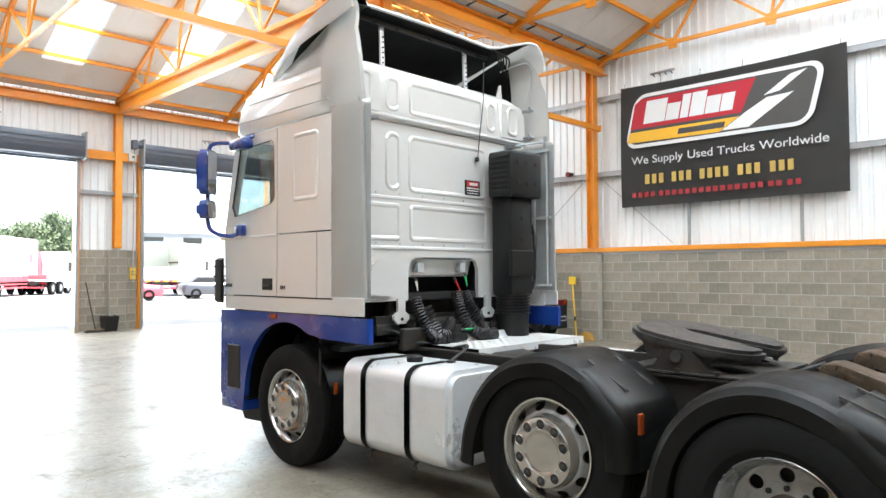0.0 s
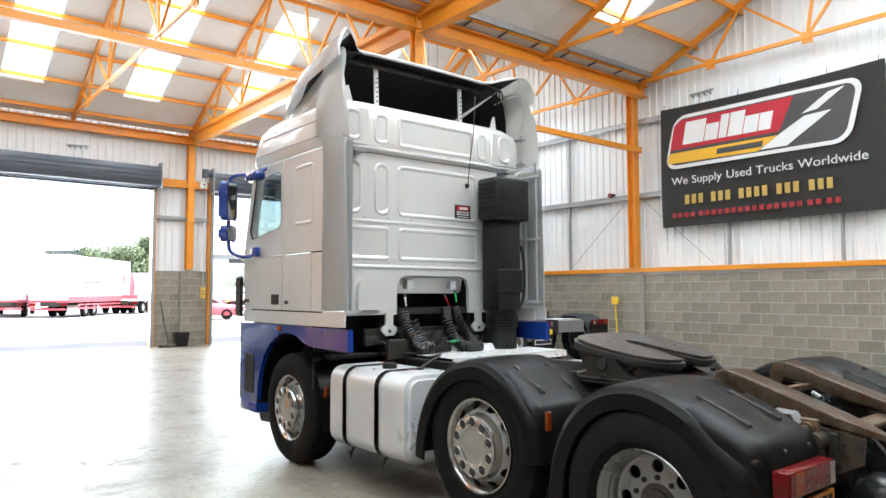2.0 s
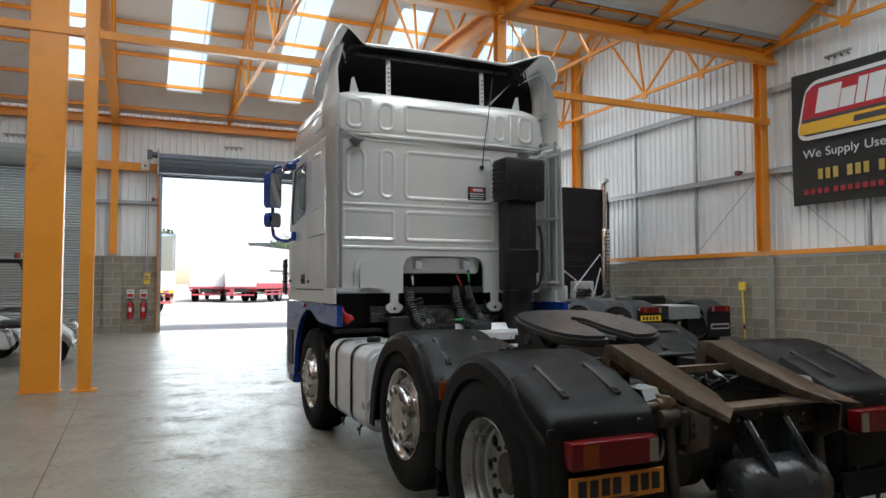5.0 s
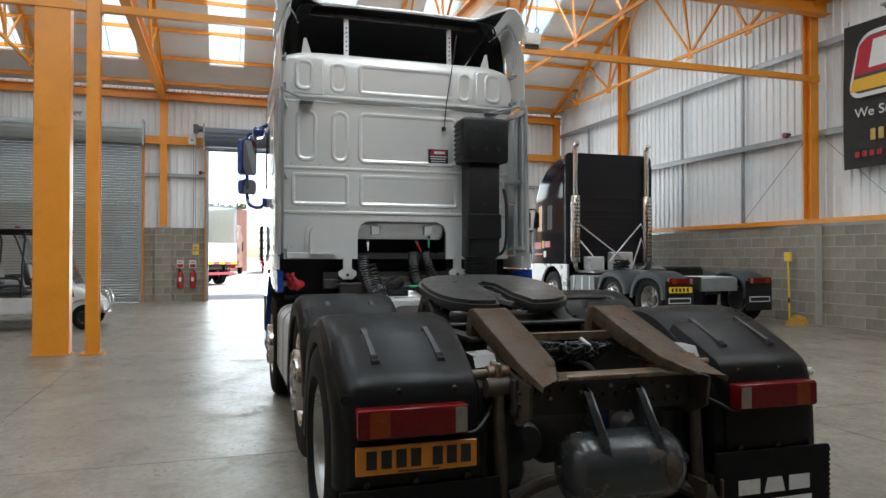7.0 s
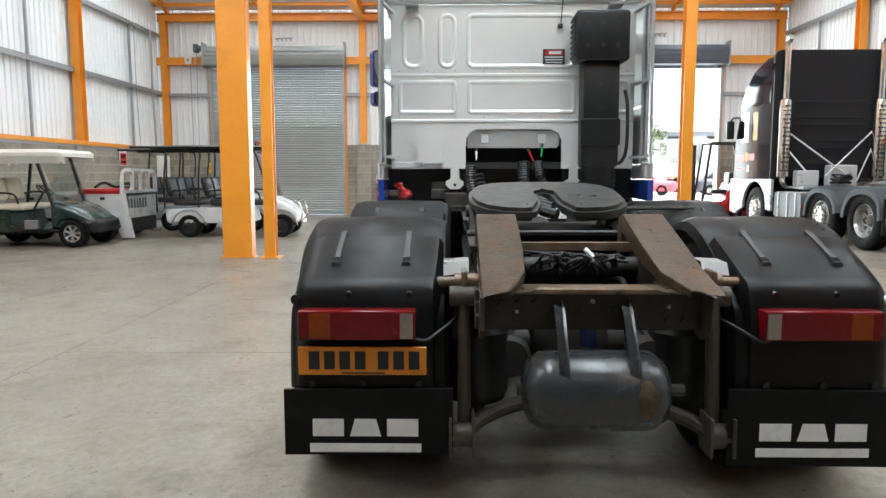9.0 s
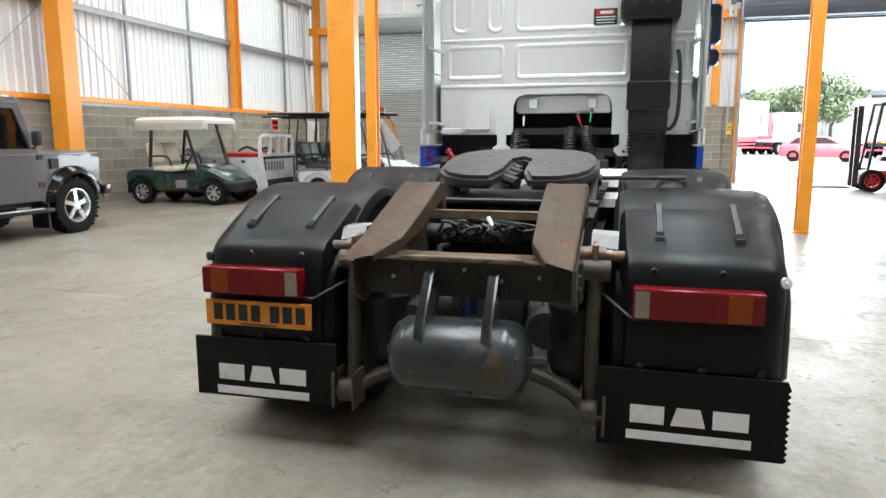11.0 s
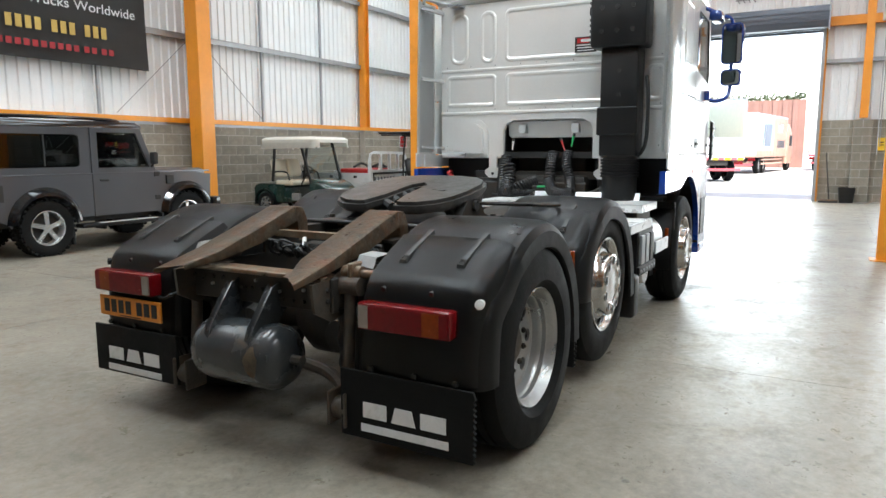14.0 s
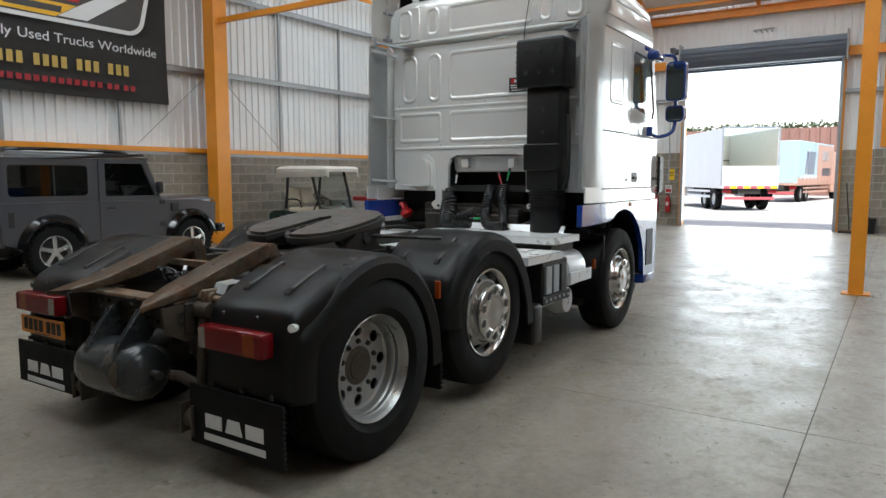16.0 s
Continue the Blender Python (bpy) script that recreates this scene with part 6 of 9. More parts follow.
SPOILER = spoiler_rows(0.0)
bm = B()
sheet(bm, SPOILER, 0.014)
sp = part("roof_spoiler", bm, M_SILVER, cab, "silver hollow roof air deflector with raised corner fins", deg=60)
bm = B()
tube(bm, SPOILER[-1], 0.013, 8)
part("rolled_lip", bm, M_SILVER, sp)
bm = B()
sheet(bm, [q[4:-4] for q in spoiler_rows(0.02)[1:]], 0.006)
part("spoiler_lining", bm, M_BLACKPL, sp, "black underside of the deflector")
for s in (-1, 1):
    # inner cheek beside the gap and the upper end of the side fairing
    bm = B()
    rows = []
    for k in range(9):
        t = k / 8
        x = 5.0 - 1.05 * t
        top = 3.27 + 0.345 * t
        rows.append([Vector((x, s * (1.1 + 0.05 * t), 3.2)), Vector((x, s * (1.08 + 0.06 * t), 3.24 + (top - 3.24) * 0.5)), Vector((x, s * (1.05 + 0.06 * t), top))])
    sheet(bm, rows, 0.01)
    part("roof_cheek", bm, M_SILVER, sp)
    bm = B()
    sheet(bm, [[v - Vector((0.0, s * 0.02, 0.0)) for v in q] + [q[2] + Vector((0.0, -s * 0.05, 0.06)), q[2] + Vector((0.0, -s * 0.14, 0.12))] for q in rows], 0.006)
    part("cheek_lining", bm, M_BLACKPL, sp, "black inner lining of the deflector")
    bm = B()
    rows = []
    for z, xe, y in ((2.885, 3.5, 1.165), (3.0, 3.51, 1.175), (3.2, 3.525, 1.18), (3.36, 3.55, 1.185), (3.44, 3.585, 1.175), (3.52, 3.6, 1.15), (3.62, 3.64, 1.12), (3.70, 3.7, 1.09), (3.735, 3.76, 1.065)):
        yf = 1.212 - max(0, z - 3.2) * 0.2
        rows.append([Vector((3.99, s * min(yf, 1.21), z)), Vector((3.88, s * (yf + y + 0.02) / 2, z)), Vector((3.72, s * (y + 0.014), z)), Vector((xe + 0.02, s * (y + 0.006), z)), Vector((xe, s * (y - 0.012), z))])
    sheet(bm, rows, 0.012 * s)
    upper = part("upper_fairing", bm, M_SILVER, sp, "silver upper end of the side fairing", deg=28)
    bm = B()
    tube(bm, curve([(3.98, s * 0.98, 3.62), (3.86, s * 1.03, 3.66), (3.76, s * 1.09, 3.685), (3.71, s * 1.115, 3.65), (3.7, s * 1.135, 3.56), (3.72, s * 1.15, 3.45), (3.78, s * 1.165, 3.3)], 5), 0.008, 6)
    part("stiffening_rib", bm, M_SILVER_IN, upper)
    for z in (2.93, 3.2):
        bm = B()
        box(bm, 3.7, 3.84, s * 1.14 - 0.03, s * 1.14 + 0.03, z, z + 0.02, 0.004)
        cyl(bm, (3.72, s * 1.12, z - 0.02), (3.72, s * 1.12, z + 0.045), 0.012, 8)
        part("fairing_bracket", bm, M_GALV, upper)
    for k in range(5):
        bm = B()
        tube(bm, curve([(3.93, s * (0.76 + 0.035 * k), 3.79), (3.9 - 0.01 * k, s * (0.84 + 0.035 * k), 3.77 - 0.012 * k), (3.95, s * (0.93 + 0.03 * k), 3.66 - 0.02 * k)], 4), 0.009, 6)
        part("moulded_fold", bm, M_BLACKPL, sp)
for y in (0.50, -0.57):
    bm = B()
    beam(bm, (4.08, y, 3.30), (4.1, y, 3.79), 0.045, 0.02, up=(1, 0, 0))
    st = part("spoiler_strut", bm, M_ALU, sp)
    for k in range(6):
        bm = B()
        cyl(bm, (4.066, y, 3.42 + 0.045 * k), (4.074, y, 3.42 + 0.045 * k), 0.008, 8)
        part("hole", bm, M_BLACK, st)
for s in (-1, 1):
    bm = B()
    prism(bm, [(s * 0.90 - 0.06, 3.27), (s * 0.90 + 0.06, 3.27), (s * 0.92 + 0.012, 3.46), (s * 0.92 - 0.012, 3.47)], "x", 3.93, 3.945)
    part("stay_gusset", bm, M_SILVER, sp)
bm = B()
beam(bm, (4.06, -0.86, 3.752), (4.06, 0.86, 3.752), 0.04, 0.03)
part("spoiler_edge_bar", bm, M_STRAP, sp, "dull metal bar below the rear lip")
for y in (0.62, 0.36, -0.05, -0.38, -0.7):
    bm = B()
    cyl(bm, (4.02, y, 3.745), (4.04, y, 3.745), 0.022, 8)
    part("rubber_buffer", bm, M_BLACK, sp)

# small sticker with plain blocks
bm = B()
box(bm, 3.816, 3.826, -0.475, -0.275, 2.31, 2.445)
stk = part("sticker", bm, M_BLACK, cab, "small black, red and white sticker")
for u0, u1, v0, v1, mt in ((-0.455, -0.295, 2.39, 2.435, M_REDPL), (-0.44, -0.33, 2.40, 2.425, M_WHITE), (-0.46, -0.29, 2.368, 2.378, M_WHITE), (-0.455, -0.295, 2.345, 2.355, M_WHITE), (-0.45, -0.3, 2.322, 2.33, M_WHITE)):
    bm = B()
    d = 0.0002 if mt is M_REDPL else 0.0005
    box(bm, 3.8155 - d, 3.8165, u0, u1, v0, v1)
    part("print_block", bm, mt, stk)
bm = B()
tube(bm, [(3.84, -0.57, 3.6), (3.79, -0.5, 3.2), (3.79, -0.45, 2.9), (3.8, -0.43, 2.66)], 0.005, 5)
lathe(bm, [(0.0, 2.625), (0.022, 2.635), (0.022, 2.665), (0.0, 2.675)], (3.81, -0.43, 0), "z", 12)
part("aerial_wire", bm, M_BLACK, cab)

# air intake stack
bm = B()
box(bm, 3.47, 3.76, -0.985, -0.52, 2.29, 2.72, 0.03, 3)
intake = part("snorkel_intake", bm, M_BLACKPL, T, "black plastic engine air intake up the back of the cab")
for k in range(8):
    bm = B()
    box(bm, 3.5, 3.74, -0.52, -0.508, 2.33 + 0.046 * k, 2.352 + 0.046 * k, 0.003)
    part("louvre", bm, M_BLACKPL, intake)
for i in range(3):
    for j in range(2):
        bm = B()
        cyl(bm, (3.462, -0.62 - 0.13 * i, 2.42 + 0.19 * j), (3.476, -0.62 - 0.13 * i, 2.42 + 0.19 * j), 0.02, 8)
        part("dimple", bm, M_BLACK, intake)
bm = B()
box(bm, 3.54, 3.78, -0.92, -0.6, 1.38, 2.3, 0.02, 2)
part("duct", bm, M_BLACKPL, intake)
for z in (1.72, 1.9, 2.1):
    bm = B()
    cyl(bm, (3.533, -0.76, z), (3.545, -0.76, z), 0.018, 8)
    part("dimple", bm, M_BLACK, intake)
bm = B()
box(bm, 3.52, 3.56, -0.93, -0.58, 1.56, 1.8, 0.012)
part("cover_plate", bm, M_BLACKPL, intake)
bm = B()
pr = [(0.0, 1.0), (0.15, 1.0), (0.15, 1.2)]
for k in range(7):
    z = 1.2 + 0.028 * k
    pr += [(0.165, z), (0.165, z + 0.014), (0.148, z + 0.015), (0.148, z + 0.027)]
pr += [(0.15, 1.4), (0.0, 1.4)]
lathe(bm, pr, (3.66, -0.76, 0), "z", 28)
part("bellows", bm, M_BLACKPL, intake, "ribbed rubber bellows")
bm = B()
tube(bm, curve([(3.6, -0.98, 2.05), (3.58, -1.0, 1.9), (3.58, -1.0, 1.55), (3.6, -0.96, 1.42), (3.66, -0.9, 1.4)], 5), 0.016, 8)
part("drain_pipe", bm, M_BLACK, intake)

# mirrors
for s in (-1, 1):
    arm = part("mirror_arm", B(), M_BLUE, cab)
    bm = B()
    tube(bm, curve([(5.22, s * 1.2, 2.75), (5.32, s * 1.28, 2.78), (5.44, s * 1.38, 2.77), (5.47, s * 1.4, 2.68)], 5), 0.018, 8)
    part("upper_stay", bm, M_BLUE, arm)
    bm = B()
    tube(bm, curve([(5.2, s * 1.19, 1.98), (5.28, s * 1.28, 1.93), (5.42, s * 1.37, 1.97), (5.47, s * 1.4, 2.08), (5.47, s * 1.4, 2.4)], 5), 0.02, 8)
    box(bm, 5.14, 5.26, min(s * 1.19, s * 1.25), max(s * 1.19, s * 1.25), 1.93, 2.03, 0.015, 2)
    part("bracket", bm, M_BLUE, arm)
    for name, z0, z1, hw in (("main_mirror", 2.31, 2.72, 0.105), ("wide_mirror", 2.09, 2.26, 0.10)):
        bm = B()
        prism(bm, rrect(-hw, hw, z0, z1, 0.05, 5), "x", -0.05, 0.07)
        bmesh.ops.bevel(bm, geom=[e for e in bm.edges if all(v.co.x > 0.06 for v in e.verts)], offset=0.045, segments=3, affect="EDGES")
        mm = part(name, bm, M_BLUE, arm, m=pose(5.48, s * 1.41, 0, 0, 0, 38 if s > 0 else -6))
        bm = B()
        prism(bm, rrect(-hw + 0.015, hw - 0.015, z0 + 0.015, z1 - 0.015, 0.04, 5), "x", -0.056, -0.047)
        part("mirror_glass", bm, M_MIRROR, mm)
    bm = B()
    box(bm, 4.92, 5.2, min(s * 1.24, s * 1.36), max(s * 1.24, s * 1.36), 2.68, 2.78, 0.04, 3)
    tube(bm, [(5.02, s * 1.19, 2.82), (5.04, s * 1.27, 2.78)], 0.02, 8)
    part("kerb_mirror", bm, M_BLUE, arm)

# gearbox, spring units and pipes in the gap under the cab
bm = B()
loft(bm, [[Vector((x, y, z)) for y, z in rrect(-w, w, 0.72, z1, 0.08, 4)] for x, w, z1 in ((3.62, 0.16, 0.96), (3.8, 0.24, 1.06), (4.1, 0.3, 1.12), (4.6, 0.33, 1.16))])
gb = part("gearbox", bm, M_GREASE, T, "grimy grey gearbox housing")
for k in range(5):
    bm = B()
    box(bm, 3.86 + 0.09 * k, 3.875 + 0.09 * k, -0.27, 0.27, 1.06, 1.135, 0.004)
    part("cooling_rib", bm, M_GREASE, gb)
for s in (-1, 1):
    bm = B()
    lathe(bm, [(0.0, 0.98), (0.05, 0.98), (0.052, 1.02)] + [(0.046 + 0.012 * (k % 2), 1.03 + 0.018 * k) for k in range(12)] + [(0.04, 1.26), (0.03, 1.34), (0.0, 1.34)], (3.95, s * 0.53, 0), "z", 16)
    part("cab_spring", bm, M_RUBBER, T, "ribbed rubber cab spring")
    bm = B()
    box(bm, 3.86, 3.92, min(s * 0.5, s * 0.75), max(s * 0.5, s * 0.75), 1.08, 1.17, 0.01, 2)
    part("valve_block", bm, M_GREASE, T)
    for k in range(3):
        bm = B()
        tube(bm, curve([(3.86, s * (0.56 + 0.06 * k), 1.12), (3.8, s * (0.5 + 0.05 * k), 1.07 + 0.02 * k), (3.72, s * (0.4 + 0.06 * k), 1.03), (3.6, s * 0.36, 1.01)], 5), 0.009, 6)
        part("air_pipe", bm, M_STRAP if k == 1 else M_RUBBER, T)
bm = B()
beam(bm, (3.9, -0.75, 1.2), (3.9, 0.75, 1.2), 0.06, 0.07)
part("cab_cross_beam", bm, M_CHASSIS, T)

# coiled air and power leads
def coil(name, path, r, turns, wire, mat):
    c = curve(path, 12)
    n = turns * 10
    pts = []
    for i in range(n + 1):
        u = i / n * (len(c) - 1)
        a = min(int(u), len(c) - 2)
        p = c[a].lerp(c[a + 1], u - a)
        ax = (c[a + 1] - c[a]).normalized()
        e = ax.cross(Vector((0.3, 0.9, 0.1))).normalized()
        f = ax.cross(e)
        an = 2 * math.pi * i / 10
        pts.append(p + (e * math.cos(an) + f * math.sin(an)) * r)
    bm = B()
    tube(bm, pts, wire, 5)
    return part(name, bm, mat, T)


coil("coiled_air_lead", [(3.80, 0.38, 1.38), (3.74, 0.385, 1.25), (3.66, 0.36, 1.12), (3.6, 0.33, 1.05), (3.6, 0.25, 1.06), (3.66, 0.12, 1.12), (3.72, 0.03, 1.16)], 0.046, 34, 0.0105, M_RUBBER)
coil("coiled_power_lead", [(3.74, 0.33, 1.3), (3.68, 0.3, 1.16), (3.6, 0.29, 1.07), (3.58, 0.2, 1.06)], 0.055, 12, 0.012, M_RUBBER)
coil("coiled_air_lead", [(3.78, -0.11, 1.42), (3.74, -0.1, 1.3), (3.66, -0.11, 1.14), (3.58, -0.18, 1.06), (3.56, -0.28, 1.045), (3.56, -0.38, 1.045)], 0.046, 30, 0.0105, M_RUBBER)
coil("coiled_power_lead", [(3.8, -0.24, 1.42), (3.74, -0.25, 1.3), (3.68, -0.3, 1.16), (3.62, -0.33, 1.06)], 0.038, 18, 0.0105, M_RUBBER)
coil("coiled_air_lead", [(3.55, 0.2, 1.045), (3.56, 0.1, 1.045), (3.57, 0.0, 1.045)], 0.028, 12, 0.0075, M_BLACKPL)
for p, q, mat in (((3.84, 0.33, 1.52), (3.82, 0.33, 1.44), M_WHITE), ((3.84, -0.16, 1.52), (3.82, -0.2, 1.43), M_REDPL), ((3.83, -0.28, 1.56), (3.8, -0.27, 1.47), M_GREENPL), ((3.6, -0.02, 1.1), (3.58, -0.18, 1.11), M_GREENPL)):
    bm = B()
    p, q = Vector(p), Vector(q)
    cyl(bm, p, p.lerp(q, 0.55), 0.0125, 10, 0.009)
    cyl(bm, p.lerp(q, 0.55), q, 0.0075, 10)
    ac = part("air_coupling", bm, mat, T)
    bm = B()
    cyl(bm, p.lerp(q, -0.3), p, 0.014, 10)
    part("coupling_nut", bm, M_STRAP, ac)
for x, y in ((3.93, 1.02), (3.83, 0.98)):
    bm = B()
    lathe(bm, [(0.0, -0.03), (0.045, -0.028), (0.055, 0.0), (0.05, 0.02), (0.022, 0.05), (0.018, 0.1), (0.03, 0.11), (0.03, 0.13), (0.0, 0.132)], (0, 0, 0), "z", 14)
    bmesh.ops.transform(bm, matrix=pose(x, y, 1.115, -34, 14, 0), verts=bm.verts)
    part("red_coupling_cap", bm, M_REDPL, T)
bm = B()
box(bm, 3.95, 4.0, 1.02, 1.16, 1.1, 1.16, 0.01)
part("work_lamp", bm, M_CLEARLENS, T)

# ---- banners on both long walls ----
M_BWHITE = pbr("banner_white", (0.66, 0.67, 0.67), 0.7, var=0.06, scale=3)
M_BANNER = pbr("dark_mesh_banner", (0.062, 0.06, 0.058), 0.75, var=0.2, scale=4, bump=0.2, bscale=200)
M_BRED = pbr("banner_red", (0.42, 0.015, 0.03), 0.7, var=0.12, scale=5)
M_BYEL = pbr("banner_yellow", (0.72, 0.40, 0.03), 0.7, var=0.1, scale=5)
M_BGOLD = pbr("banner_gold", (0.45, 0.31, 0.08), 0.7, var=0.1, scale=5)
M_BDRED = pbr("banner_dark_red", (0.30, 0.02, 0.025), 0.7, var=0.1, scale=5)


def banner(m):
    W, H = 4.66, 2.76
    b = thing("banner", m, "dark mesh advertising banner tied to the wall rails", "banner", "banners")
    bm = B()
    rows = []
    for i in range(9):
        v = i / 8
        rows.append([Vector((W * u, -0.03 * math.sin(u * 9 + v * 4) * (0.4 + 0.6 * (1 - v)) - 0.02 * math.sin(math.pi * u) * (1 - v), H * v - 0.05 * math.sin(math.pi * u) * v)) for u in (k / 24 for k in range(25))])
    sheet(bm, rows, 0.004)
    part("cloth", bm, M_BANNER, b)

    def flat(name, pts, mat, d, label=""):
        bm = B()
        prism(bm, [(x, z) for x, z in pts], "y", -d - 0.004, -d)
        return part(name, bm, mat, b, label)

    def slant(u0, u1, v0, v1, r, sh):
        return [(u + sh * (v - v0), v) for u, v in rrect(u0, u1, v0, v1, r, 5)]
    flat("emblem_outline", slant(0.12, 4.05, 1.32, 2.52, 0.28, 0.24), M_BWHITE, 0.056, "white slanted outline of the emblem")
    flat("emblem_field", slant(0.2, 3.97, 1.40, 2.44, 0.22, 0.24), M_BANNER, 0.062)
    flat("emblem_red", [(0.28, 1.75), (0.4, 2.3), (0.55, 2.41), (3.05, 2.41), (2.75, 1.75)], M_BRED, 0.068)
    flat("emblem_yellow", [(0.2, 1.45), (0.26, 1.68), (2.72, 1.68), (2.3, 1.42)], M_BYEL, 0.068)
    flat("emblem_flash", [(2.35, 1.44), (2.9, 1.44), (3.75, 2.0), (3.25, 1.97), (2.85, 1.75)], M_BWHITE, 0.068)
    flat("emblem_flash", [(3.2, 2.02), (3.5, 2.06), (4.0, 2.4), (3.7, 2.35)], M_BWHITE, 0.069)
    for k in range(6):
        w = (0.5, 0.3, 0.18, 0.32, 0.3, 0.26)[k]
        x = 0.6 + (0.0, 0.52, 0.85, 1.06, 1.4, 1.72)[k]
        h = (0.5, 0.36, 0.5, 0.5, 0.36, 0.36)[k]
        flat("name_block", [(x, 1.84), (x + w, 1.84), (x + w + h * 0.2, 1.84 + h), (x + h * 0.2, 1.84 + h)], M_BWHITE, 0.073)
    flat("name_bar", [(1.4, 1.5), (2.4, 1.5), (2.43, 1.62), (1.43, 1.62)], M_BANNER, 0.073)
    words = ("We", "Supply", "Used", "Trucks", "Worldwide")
    meshes = [text_mesh(w, 0.245, 0.0, 0.002) for w in words]
    widths = [max(v.co.x for v in me.vertices) for me in meshes]
    k = 4.05 / (sum(widths) + 4 * 0.085)
    x = 0.3
    for me, w in zip(meshes, widths):
        me.materials.append(M_BWHITE)
        o = new("slogan_word", me)
        o["kind"] = "stuff"
        o.parent = b
        o.matrix_basis = pose(x, -0.075, 0.95, 90, 0, 0) @ Matrix.Diagonal((k, 1, 1, 1))
        x += (w + 0.085) * k
    x = 0.62
    for n in (3, 3, 4, 3, 3):
        for k in range(n):
            flat("number_bar", [(x, 0.49), (x + 0.105, 0.49), (x + 0.105, 0.70), (x, 0.70)], M_BGOLD, 0.06)
            x += 0.165
        x += 0.13
    x = 0.3
    for n in (4, 15, 2, 2):
        for k in range(n):
            flat("address_bar", [(x, 0.2), (x + 0.1, 0.2), (x + 0.1, 0.31), (x, 0.31)], M_BDRED, 0.06)
            x += 0.15
        x += 0.05
    for k in range(6):
        bm = B()
        cyl(bm, (0.1 + k * 0.89, -0.012, H - 0.05), (0.1 + k * 0.89, 0.02, H + 0.1), 0.005, 5)
        part("tie_cord", bm, M_BLACK, b)
    return b


banner(pose(-8.1, Y_N - 0.13, 3.05))
banner(pose(-2.97, Y_S + 0.13, 3.05, 0, 0, 180))

# ---- second tractor unit, black, with twin stacks ----
M_BLACKPAINT = pbr("black_cab_paint", (0.009, 0.008, 0.013), 0.09, var=0.15, spec=0.16, rvar=0.02)
M_TRUCKGLASS = glass("reflecting_cab_glass", (0.35, 0.4, 0.4), 0.3)
M_BLACKREAR = pbr("dull_black_panel", (0.009, 0.008, 0.011), 0.45, var=0.2, rvar=0.08, spec=0.35)
M_GREYPL = pbr("grey_plastic_guard", (0.10, 0.115, 0.125), 0.45, var=0.12, scale=4)
M_SILVERLOW = pbr("silver_side_skirt", (0.42, 0.43, 0.44), 0.3, metal=0.5, var=0.06)


